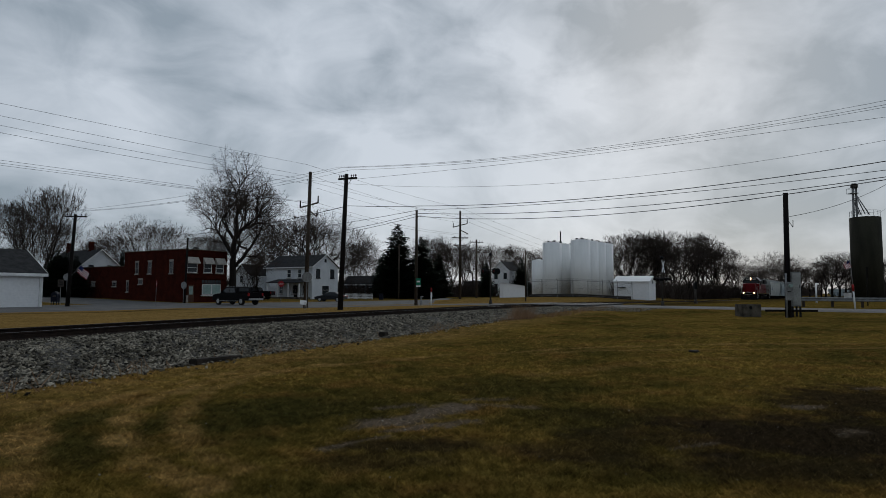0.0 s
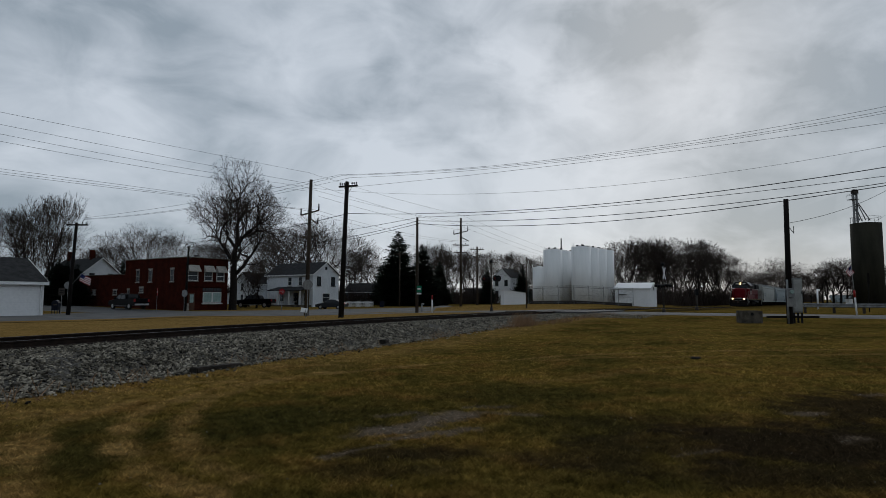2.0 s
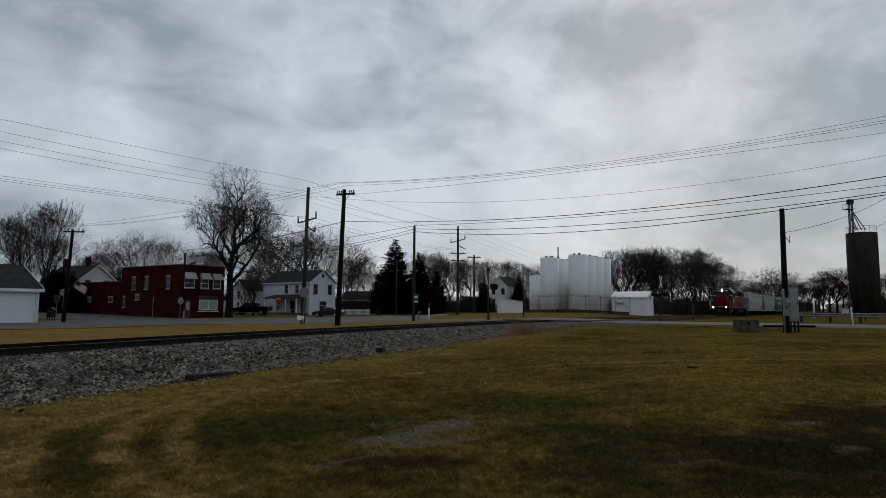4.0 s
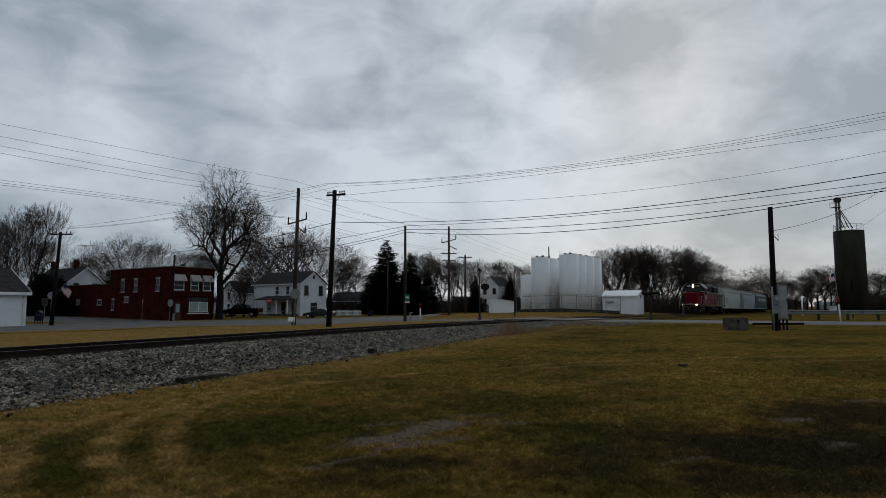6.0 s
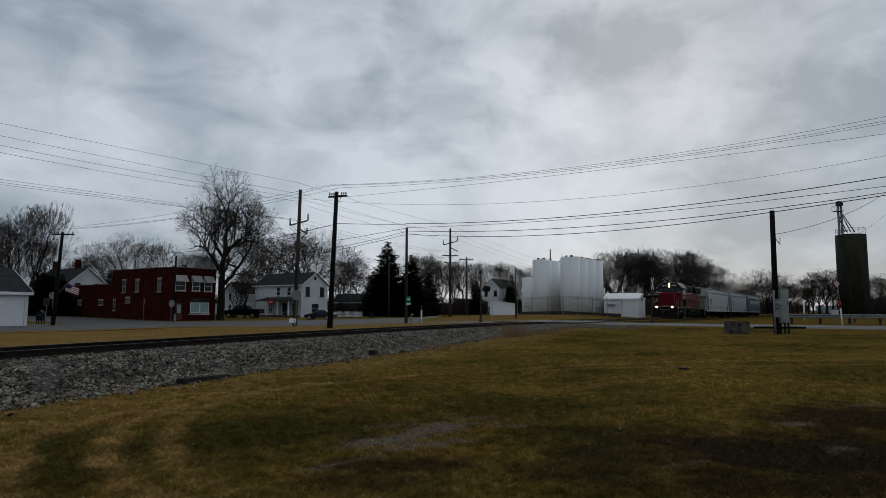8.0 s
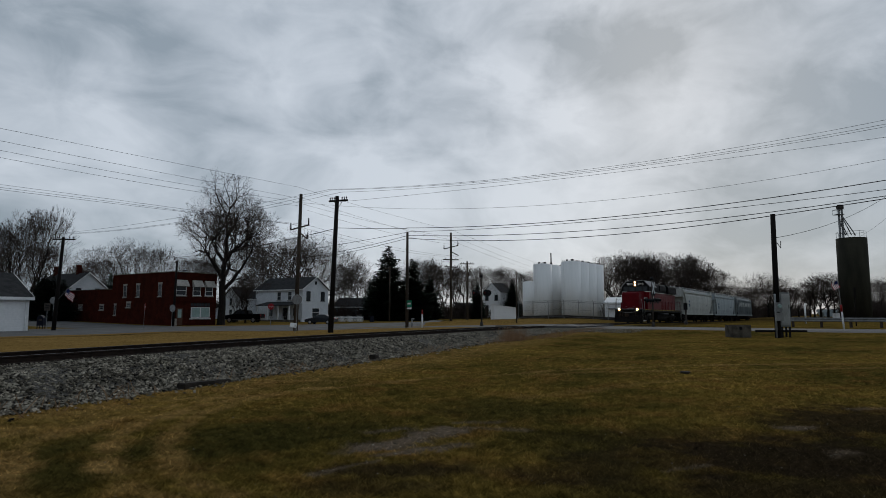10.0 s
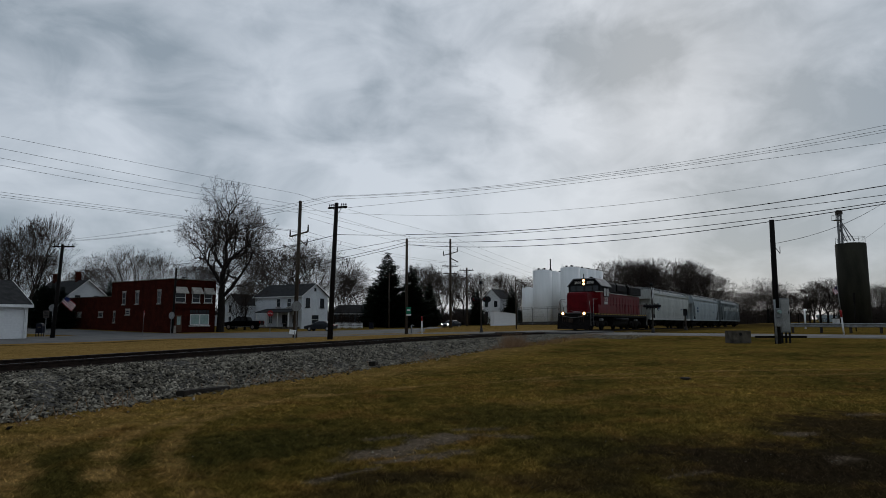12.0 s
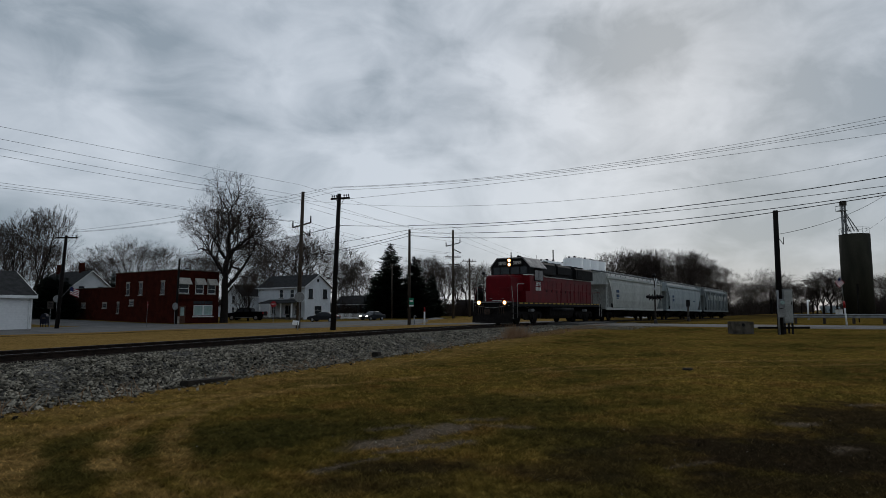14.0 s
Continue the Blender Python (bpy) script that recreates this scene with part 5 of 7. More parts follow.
def build_trees():
    big, top = forked_tree(12, (((0, 0, -0.4), (0.0, 0, 1), 7.0, 0.66, -1), ((0.1, 0, 5.2), (0.9, -0.1, 0.5), 3.6, 0.34, 1), ((-0.05, 0, 7.4), (-0.72, 0.2, 0.75), 3.0, 0.27, 1),
                                ((0.1, 0, 6.5), (-0.06, 0.05, 1), 4.4, 0.50, 0), ((0.1, 0, 6.6), (-0.2, -0.62, 0.8), 3.3, 0.25, 1), ((0.1, 0, 6.6), (0.25, 0.65, 0.75), 3.3, 0.25, 1),
                                ((0.0, 0, 9.4), (0.70, 0.2, 0.62), 3.2, 0.28, 1), ((-0.1, 0, 9.8), (-0.60, -0.15, 0.8), 3.2, 0.27, 1)), 9, 0.0135, 0.05, 0.19, (0.70, 0.86), (17, 46), 2, 0.81)
    tree_thing(big, place(*(-30.10, 86), 0), "very large bare deciduous tree with a thick forked trunk", 21.8 / top).scale = (18.4 / top, 18.4 / top, 21.8 / top)
    kinds = []
    for seed, rise, lift, fork in ((21, 2.4, 0.14, (12, 30)), (22, 2.6, 0.05, (18, 44)), (23, 1.8, 0.17, (12, 28)), (24, 3.0, 0.08, (15, 38))):
        rng = random.Random(seed)
        first = [((0, 0, -0.3), (0.02, 0.02, 1), rise + 0.5, 0.24, -1)]
        for k in range(5):
            a, out = k * 2.4 + rng.uniform(-0.4, 0.4), (0.0 if k == 0 else rng.uniform(0.45, 0.85) * (0.6 if lift > 0.12 else 1.0))
            first.append(((0, 0, rise * (1 if k < 3 else 0.8)), (out * math.cos(a), out * math.sin(a), 1), 2.4, 0.17 if k == 0 else 0.12, 1))
        kinds.append(forked_tree(seed, first, 8, 0.0115, lift, 0.15, (0.72, 0.88), fork, 2))

    def put(k, x, y, h, label, turn=0.0, group="bare trees", wide=1.0):
        meshes, t = kinds[k]
        made = tree_thing(meshes, place(x, y, turn), label, h / t, group)
        made.scale = (wide * h / t, wide * h / t, h / t)
        return made

    for k, xy, h, turn in ((0, (-65.38, 95), 15.2, 0), (2, (-59.72, 92), 16.8, 50), (1, (-74.2, 108), 15.0, 120), (0, (-65.87, 88), 15.0, 20), (3, (-75.98, 120), 14.5, 80)):
        put(k, *xy, h, "tall bare tree with fine upright twigs behind the garage", turn, wide=0.85)
    for k, xy, h, turn in ((1, (-61.95, 125), 16.0, 30), (3, (-60.16, 130), 15.0, 90), (1, (-70.50, 135), 13.5, 10), (1, (-48.28, 120), 12.5, 140), (2, (-81.19, 140), 12.5, 70), (3, (-49.00, 128), 13.0, 60)):
        put(k, *xy, h, "bare tree with a wide twiggy crown behind the brick shop", turn, wide=1.1)
    for k, xy, h, turn in ((1, (-30.84, 132), 19.0, 60), (3, (-36.44, 140), 17.5, 30), (1, (-28.32, 138), 17.0, 200), (3, (-39.33, 135), 14.0, 100)):
        put(k, *xy, h, "broad bare tree behind the white house", turn, wide=1.3)
    for k, xy, h, turn in ((2, (-30.56, 98), 8.0, 0), (2, (-33.72, 104), 7.0, 80)):
        put(k, *xy, h, "small bare bushy tree before the white house", turn)
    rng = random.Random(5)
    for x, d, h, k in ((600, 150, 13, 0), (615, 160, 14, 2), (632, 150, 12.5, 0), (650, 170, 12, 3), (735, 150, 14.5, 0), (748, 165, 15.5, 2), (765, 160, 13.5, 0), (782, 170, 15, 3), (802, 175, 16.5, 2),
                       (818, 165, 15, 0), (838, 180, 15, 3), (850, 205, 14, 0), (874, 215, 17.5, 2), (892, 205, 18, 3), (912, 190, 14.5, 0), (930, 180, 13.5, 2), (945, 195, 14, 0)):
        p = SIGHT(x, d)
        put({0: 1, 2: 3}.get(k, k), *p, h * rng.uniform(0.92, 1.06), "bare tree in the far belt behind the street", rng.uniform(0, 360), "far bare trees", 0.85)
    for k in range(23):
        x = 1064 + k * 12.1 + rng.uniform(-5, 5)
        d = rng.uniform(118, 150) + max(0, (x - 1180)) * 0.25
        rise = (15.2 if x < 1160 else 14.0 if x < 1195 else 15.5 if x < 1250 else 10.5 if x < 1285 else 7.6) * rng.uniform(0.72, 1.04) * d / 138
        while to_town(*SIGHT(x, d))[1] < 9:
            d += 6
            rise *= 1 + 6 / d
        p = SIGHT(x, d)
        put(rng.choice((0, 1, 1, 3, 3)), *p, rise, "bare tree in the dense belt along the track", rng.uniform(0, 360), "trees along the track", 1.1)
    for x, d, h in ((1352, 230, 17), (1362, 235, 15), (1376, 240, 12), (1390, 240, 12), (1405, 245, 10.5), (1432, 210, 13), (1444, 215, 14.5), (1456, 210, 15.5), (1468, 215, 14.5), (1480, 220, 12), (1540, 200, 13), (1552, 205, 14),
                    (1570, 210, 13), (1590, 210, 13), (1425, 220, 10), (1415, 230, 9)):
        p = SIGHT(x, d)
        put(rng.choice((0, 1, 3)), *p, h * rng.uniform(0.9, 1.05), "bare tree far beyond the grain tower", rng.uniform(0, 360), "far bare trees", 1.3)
    # spruces
    sp = spruce_meshes(3, 13.0, 4.6)
    for xy, h, wide, label in (((-11.26, 128), 15.0, 0.98, "tall dark green spruce beside the street"), ((-6.47, 130), 12.6, 1.05, "dark green spruce beside the street"), ((-2.98, 134), 9.2, 1.0, "smaller dark spruce beside the street"),
                               ((-14.64, 134), 9.2, 1.05, "smaller dark spruce beside the street"), ((8.7, 165), 9.5, 0.7, "dark spruce before the far house"), ((19.0, 176), 11.0, 0.72, "dark spruce before the far house"),
                               ((-62.15, 118), 8.5, 0.5, "narrow dark evergreen behind the annex"), ((-55.55, 90), 6.4, 1.0, "dense dark evergreen shrub beside the annex"), ((-56.83, 90), 6.8, 1.0, "dense dark evergreen shrub beside the annex"),
                               ((-54.71, 91), 6.0, 1.0, "dense dark evergreen shrub beside the annex")):
        t = thing("spruce", place(*xy, h * 31), label, "spruce", "spruces")
        for nm, me in zip(("trunk", "foliage"), sp):
            ob = new(nm, me)
            ob.parent = t
        t.scale = (wide * h / 13, wide * h / 13, h / 13)


def build_brush():
    """Leafless undergrowth: belts of thin upright stems, one object a belt."""
    rng = random.Random(9)
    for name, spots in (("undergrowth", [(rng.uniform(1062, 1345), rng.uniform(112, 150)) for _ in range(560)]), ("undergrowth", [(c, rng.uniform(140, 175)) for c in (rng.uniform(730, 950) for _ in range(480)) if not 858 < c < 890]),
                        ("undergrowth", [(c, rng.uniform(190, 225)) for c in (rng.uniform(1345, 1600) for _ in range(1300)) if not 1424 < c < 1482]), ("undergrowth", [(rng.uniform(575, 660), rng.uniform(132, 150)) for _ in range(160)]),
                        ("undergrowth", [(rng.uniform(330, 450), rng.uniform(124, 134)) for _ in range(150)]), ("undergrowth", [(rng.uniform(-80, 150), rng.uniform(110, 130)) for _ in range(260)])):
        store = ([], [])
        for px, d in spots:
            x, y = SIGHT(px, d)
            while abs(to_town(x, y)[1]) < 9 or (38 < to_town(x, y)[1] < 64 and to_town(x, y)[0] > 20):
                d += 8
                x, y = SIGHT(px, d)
            base = Vector((x, y, ground_z(x, y) - 0.1))
            for _ in range(7):
                a = rng.uniform(0, math.tau)
                h = rng.uniform(1.4, 4.6) * (1.5 if d > 188 else 1)
                p = base + Vector((rng.gauss(0, 0.6), rng.gauss(0, 0.6), 0))
                lean = Vector((math.cos(a), math.sin(a), 0)) * h * rng.uniform(0.1, 0.45)
                q = p + lean * 0.4 + Vector((0, 0, h * 0.6))
                limb(store, [p, q, p + lean + Vector((0, 0, h))], [0.05, 0.035, 0.012], 3)
                for _ in range(4):
                    s = p.lerp(q, rng.uniform(0.3, 1))
                    e = s + Vector((rng.gauss(0, 0.6), rng.gauss(0, 0.6), rng.uniform(0.3, 1.3)))
                    limb(store, [s, e], [0.028, 0.01], 3)
        me = bpy.data.meshes.new(name)
        me.from_pydata(store[0], [], store[1])
        me.materials.append(M_TWIG)
        tagged(new(name, me), "tangled leafless undergrowth of thin brown stems", "undergrowth", kind="stuff")


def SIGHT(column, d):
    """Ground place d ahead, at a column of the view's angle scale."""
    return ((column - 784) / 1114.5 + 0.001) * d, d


# ---- train ----
def wheelset(parent, x, r, name="wheelset"):
    bm = bm_new()
    tube(bm, (0, -1.0, 0), (0, 1.0, 0), 0.08, 0.08, 10)
    for sy in (-1, 1):
        tube(bm, (0, sy * 0.685, 0), (0, sy * 0.82, 0), r, r, 24)
        tube(bm, (0, sy * 0.66, 0), (0, sy * 0.69, 0), r + 0.03, r + 0.03, 24)
        tube(bm, (0, sy * 0.82, 0), (0, sy * 0.86, 0), r * 0.35, r * 0.3, 12)
        for k in range(5):
            a = k * math.tau / 5
            tube(bm, (r * 0.6 * math.cos(a), sy * 0.815, r * 0.6 * math.sin(a)), (r * 0.6 * math.cos(a), sy * 0.835, r * 0.6 * math.sin(a)), 0.07, 0.07, 6)
    ob = part(name, bm, M_UNDER, parent, at=pose(x, 0, r))
    ob["wheel_radius"] = r
    WHEELSETS.append((ob, x, r))
    return ob


WHEELSETS = []


def truck(parent, x, base, r, heavy):
    """A two-axle truck centred at x."""
    for sy in (-1, 1):
        bm = bm_new()
        y0, y1 = (0.98, 1.16) if sy > 0 else (-1.16, -0.98)
        h = base / 2
        if heavy:
            outline = [(-h - 0.55, 0.62), (-h - 0.4, 0.4), (-h + 0.35, 0.42), (-h + 0.7, 0.28), (h - 0.7, 0.28), (h - 0.35, 0.42), (h + 0.4, 0.4), (h + 0.55, 0.62), (h + 0.4, 0.86), (-h - 0.4, 0.86)]
        else:
            outline = [(-h - 0.2, 0.38), (-h + 0.2, 0.38), (-0.35, 0.2), (0.35, 0.2), (h - 0.2, 0.38), (h + 0.2, 0.38), (h + 0.2, 0.58), (0.4, 0.82), (-0.4, 0.82), (-h - 0.2, 0.58)]
        prism(bm, outline, y0, y1)
        fr = part("side_frame", bm, M_UNDER, parent, at=pose(x, 0, 0))
        yy = sy * 1.18
        for k in (-h, h):
            part("axle_box", box(bm_new(), k - 0.17, k + 0.17, min(yy, yy + sy * 0.12), max(yy, yy + sy * 0.12), r - 0.15, r + 0.18, 0.03), M_UNDER, fr)
        for k in (-0.22, 0, 0.22):
            part("spring", tube(bm_new(), (k, yy, 0.3), (k, yy, 0.66), 0.09, 0.09, 10), M_UNDER, fr)
        if heavy:
            part("brake_cylinder", tube(bm_new(), (-0.3, yy + sy * 0.05, 0.95), (0.3, yy + sy * 0.05, 0.95), 0.12, 0.12, 10), M_METAL, fr)
    for k in (-base / 2, base / 2):
        wheelset(parent, x + k, r)


def loft(bm, rings):
    """Closed rings of points joined in order, both ends capped."""
    vs = [[bm.verts.new(p) for p in r] for r in rings]
    for a, b in zip(vs, vs[1:]):
        for i in range(len(a)):
            j = (i + 1) % len(a)
            bm.faces.new((a[i], a[j], b[j], b[i]))
    bm.faces.new(vs[0][::-1]), bm.faces.new(vs[-1])
    return bm


def rod(bm, pts, r, seg=6):
    for a, b in zip(pts, pts[1:]):
        tube(bm, a, b, r, r, seg)
    return bm


def build_locomotive():
    """Front at x = 0, the rest towards +x; z from the rail."""
    lo = thing("locomotive", Matrix(), "dark red and black diesel freight locomotive with lit headlights", "locomotive")
    M_STRIPE = mat("white_stripe_paint", (0.6, 0.6, 0.58), (0.45, 0.45, 0.43), 4, 0.5)
    M_RAILING = mat("pale_handrail_paint", (0.34, 0.34, 0.32), (0.2, 0.2, 0.19), 4, 0.5)
    M_STEP = mat("yellow_step_edge", (0.5, 0.33, 0.05), None, 4, 0.6)
    part("frame", box(bm_new(), 0.35, 17.55, -1.5, 1.5, 1.22, 1.5, 0.02), M_BLACK, lo)
    for sy in (-1, 1):
        part("sill_stripe", box(bm_new(), 0.9, 17.0, min(sy * 1.5, sy * 1.512), max(sy * 1.5, sy * 1.512), 1.4, 1.47), M_STEP, lo, "worn yellow edge stripe")
        for k in range(20):
            part("sill_mark", box(bm_new(), 1.0 + k * 0.8, 1.28 + k * 0.8, min(sy * 1.512, sy * 1.518), max(sy * 1.512, sy * 1.518), 1.39, 1.48), M_BLACK, lo)
    # nose
    bm = bm_new()
    ring = lambda x, w, z1: [(x, -w, 1.5), (x, w, 1.5), (x, w, z1 - 0.22), (x, w - 0.08, z1 - 0.07), (x, w - 0.24, z1), (x, -w + 0.24, z1), (x, -w + 0.08, z1 - 0.07), (x, -w, z1 - 0.22)]
    loft(bm, [ring(0.93, 0.74, 3.10), ring(0.98, 0.88, 3.26), ring(1.12, 0.96, 3.36), ring(2.95, 1.0, 3.42)])
    nose = part("nose", bm, M_RED, lo, "red short hood")
    for sy in (-1, 1):
        part("side_box", box(bm_new(), 2.3, 7.0, min(sy * 1.0, sy * 1.495), max(sy * 1.0, sy * 1.495), 1.5, 2.28, 0.03), M_RED, lo, "red battery box below the cab")
    part("nose_bar", box(bm_new(), 0.925, 0.95, -0.35, 0.35, 1.58, 1.63), M_STRIPE, nose)
    for sy in (-0.45, 0.45):
        bm = rod(bm_new(), [(0.95, sy - 0.06, 1.75), (0.9, sy - 0.06, 1.75), (0.9, sy + 0.06, 1.75)], 0.014)
        part("grab_iron", bm, M_RAILING, nose)
    # cab
    cs = [(-1.5, 1.5), (1.5, 1.5), (1.5, 4.0), (0.95, 4.58), (-0.95, 4.58), (-1.5, 4.0)]
    bm = bm_new()
    a = [bm.verts.new((2.96, y, z)) for y, z in cs]
    b = [bm.verts.new((5.4, y, z)) for y, z in cs]
    bm.faces.new(a), bm.faces.new(b[::-1])
    for i in range(6):
        j = (i + 1) % 6
        f = bm.faces.new((a[j], a[i], b[i], b[j]))
    cab = part("cab", bm, M_RED, lo, "red cab")
    bm = bm_new()
    cs2 = [(-1.515, 3.46), (1.515, 3.46), (1.515, 4.0), (0.96, 4.6), (-0.96, 4.6), (-1.515, 4.0)]
    loft(bm, [[(2.93, y, z) for y, z in cs2], [(5.41, y, z) for y, z in cs2]])
    part("cab_front_band", bm, M_BLACK, cab, "black upper half of the cab")
    bm = bm_new()
    roof = [(-1.62, 3.93), (-1.0, 4.6), (1.0, 4.6), (1.62, 3.93), (1.62, 3.99), (1.02, 4.67), (-1.02, 4.67), (-1.62, 3.99)]
    loft(bm, [[(2.86, y, z) for y, z in roof], [(5.65, y, z) for y, z in roof]])
    part("cab_roof", bm, mat("worn_grey_roof", (0.24, 0.24, 0.25), (0.12, 0.12, 0.13), 2, 0.5), cab, "worn grey cab roof")
    for y0, y1 in ((-1.3, -0.82), (-0.72, -0.06), (0.06, 0.72), (0.82, 1.3)):
        part("windscreen", box(bm_new(), 2.912, 2.93, y0, y1, 3.5, 4.0, 0.0), M_GLASS, cab)
    for y0, y1 in ((-0.98, -0.2), (0.2, 0.98)):
        nb = part("number_board", box(bm_new(), 2.86, 2.93, y0, y1, 4.12, 4.47, 0.0), M_BLACK, cab)
        text(nb, "3898", 0.34, pose(2.853, (y0 + y1) / 2, 4.17, 90, 0, -90), M_STRIPE)
    part("headlight_box", box(bm_new(), 2.8, 2.93, -0.18, 0.18, 3.98, 4.66, 0.03), M_BLACK, cab)
    for z in (4.17, 4.47):
        # the outer disc is the painted bloom, the lens the real lamp
        hl = part("headlight", tube(bm_new(), (2.78, 0, z), (2.8, 0, z), 0.12, 0.125, 18), M_RING, cab, "lit headlight")
        part("lens", tube(bm_new(), (2.755, 0, z), (2.78, 0, z), 0.07, 0.085, 16), M_LAMP, hl, "bright glass lens")
    for sy in (-1, 1):
        for x0, x1 in ((3.75, 4.4), (4.47, 5.12)):
            win = part("side_window", box(bm_new(), x0, x1, *sorted((sy * 1.515, sy * 1.53)), 3.08, 3.78), M_GLASS, cab)
            for q in ((x0 - 0.04, x1 + 0.04, 3.03, 3.08), (x0 - 0.04, x1 + 0.04, 3.78, 3.83), (x0 - 0.04, x0, 3.08, 3.78), (x1, x1 + 0.04, 3.08, 3.78)):
                part("window_frame", box(bm_new(), q[0], q[1], *sorted((sy * 1.5, sy * 1.54)), q[2], q[3]), M_BLACK, win)
        for x0, x1 in ((2.96, 3.7), (5.17, 5.4)):
            part("cab_stripe", box(bm_new(), x0, x1, *sorted((sy * 1.5, sy * 1.522)), 3.40, 3.46), M_STRIPE, cab, "thin white stripe")
        m = pose(4.35, sy * 1.512, 2.66, 90, 0, 0 if sy < 0 else 180)
        text(cab, "3898", 0.46, m, M_STRIPE)
        for k in range(4):
            part("name_bar", box(bm_new(), 3.92 + k * 0.23, 4.09 + k * 0.23, *sorted((sy * 1.5, sy * 1.511)), 2.34, 2.58), M_STRIPE, cab, "white mark below the number")
        part("awning", box(bm_new(), 3.7, 5.15, min(sy * 1.52, sy * 1.72), max(sy * 1.52, sy * 1.72), 3.85, 3.88), M_BLACK, cab)
        part("front_stripe", box(bm_new(), 2.918, 2.945, *sorted((sy * 1.02, sy * 1.5)), 3.40, 3.46), M_STRIPE, cab, "thin white stripe")
    # long hood
    def hood(x0, x1, w, z0, z1, material, name, label="", slope=0.18):
        r = lambda x: [(x, -w, z0), (x, w, z0), (x, w, z1 - slope), (x, w - slope, z1), (x, -w + slope, z1), (x, -w, z1 - slope)]
        return part(name, loft(bm_new(), [r(x0), r(x1)]), material, lo, label)
    part("hood", box(bm_new(), 5.41, 16.6, -0.95, 0.95, 1.5, 3.42, 0.02), M_RED, lo, "red lower long hood")
    up = hood(5.41, 16.55, 0.95, 3.48, 4.35, M_BLACK, "hood_top", "black upper long hood")
    hood(5.7, 8.4, 1.12, 3.6, 4.52, M_BLACK, "blower_housing")
    hood(8.9, 11.6, 1.1, 3.75, 4.5, M_BLACK, "brake_housing")
    hood(12.4, 16.3, 1.22, 3.5, 4.42, M_BLACK, "radiator")
    for sy in (-1, 1):
        part("hood_stripe", box(bm_new(), 5.42, 16.58, min(sy * 0.95, sy * 0.962), max(sy * 0.95, sy * 0.962), 3.42, 3.48), M_STRIPE, lo, "thin white stripe")
        for k in range(11):
            x = 6.2 + k * 0.92
            part("hood_door", box(bm_new(), x, x + 0.84, min(sy * 0.95, sy * 0.975), max(sy * 0.95, sy * 0.975), 1.62, 3.1, 0.008), M_RED, lo)
        for k in range(8):
            z = 3.6 + k * 0.09
            part("radiator_slat", box(bm_new(), 12.7, 16.0, min(sy * 1.22, sy * 1.245), max(sy * 1.22, sy * 1.245), z, z + 0.05), M_DARKMETAL, lo)
        for k in range(11):
            x = 6.2 + k * 0.92
            part("door_latch", box(bm_new(), x + 0.70, x + 0.76, *sorted((sy * 0.975, sy * 0.995)), 2.3, 2.46), M_BLACK, lo)
        part("hood_seam", box(bm_new(), 6.1, 16.5, *sorted((sy * 0.95, sy * 0.985)), 3.12, 3.16), M_RED, lo)
        part("vent_panel", box(bm_new(), 6.0, 8.1, min(sy * 1.12, sy * 1.14), max(sy * 1.12, sy * 1.14), 3.72, 4.2), M_DARKMETAL, lo)
    for x in (13.0, 14.3, 15.6):
        part("roof_fan", tube(bm_new(), (x, 0, 4.42), (x, 0, 4.62), 0.55, 0.58, 20), M_DARKMETAL, lo)
    for x in (9.6, 10.8):
        part("roof_fan", tube(bm_new(), (x, 0, 4.5), (x, 0, 4.66), 0.5, 0.5, 20), M_DARKMETAL, lo)
    part("exhaust", box(bm_new(), 8.45, 8.85, -0.3, 0.3, 4.35, 4.75, 0.03), M_DARKMETAL, lo)
    part("horn", tube(bm_new(), (3.2, -0.5, 4.75), (3.7, -0.5, 4.78), 0.09, 0.05, 8), M_DARKMETAL, lo)
    part("antenna", tube(bm_new(), (3.9, 0.4, 4.66), (3.9, 0.4, 5.15), 0.05, 0.04, 6), M_DARKMETAL, lo)
    part("antenna", tube(bm_new(), (8.0, 0.3, 4.5), (8.0, 0.3, 5.25), 0.02, 0.02, 5), M_DARKMETAL, lo)
    # front platform, plough, steps, lights
    for x0, sg in ((0.35, -1), (17.55, 1)):
        end = part("end_plate", box(bm_new(), min(x0, x0 + sg * 0.1), max(x0, x0 + sg * 0.1), -1.45, 1.45, 0.72, 1.5, 0.02), M_UNDER, lo)
        for hy in (-1.15, -0.35, 0.35, 1.15):
            part("hose_bracket", box(bm_new(), *sorted((x0, x0 + sg * 0.16)), hy - 0.09, hy + 0.09, 1.1, 1.34, 0.02), M_UNDER, end)
        part("coupler", box(bm_new(), min(x0, x0 + sg * 0.75), max(x0, x0 + sg * 0.75), -0.16, 0.16, 0.72, 1.0, 0.05), M_UNDER, end)
        rust = mat("rusty_coupler_steel", (0.075, 0.05, 0.038), (0.03, 0.022, 0.018), 5, 0.8, 0, 0.3)
        part("cut_lever", rod(bm_new(), [(x0 + sg * 0.13, -1.3, 1.28), (x0 + sg * 0.2, -0.2, 1.12), (x0 + sg * 0.2, 0.2, 1.12), (x0 + sg * 0.13, 1.3, 1.28)], 0.018), M_RAILING, end, "pale uncoupling lever")
        part("coupler_knuckle", box(bm_new(), *sorted((x0 + sg * 0.7, x0 + sg * 0.95)), -0.2, 0.17, 0.68, 1.06, 0.06), rust, end)
        for hy in (-0.95, -0.8, -0.62, 0.62, 0.8, 0.95):
            part("brake_hose", rod(bm_new(), [(x0 + sg * 0.12, hy, 1.38), (x0 + sg * 0.3, hy * 1.02, 1.15), (x0 + sg * 0.26, hy, 0.75)], 0.026), rust, end)
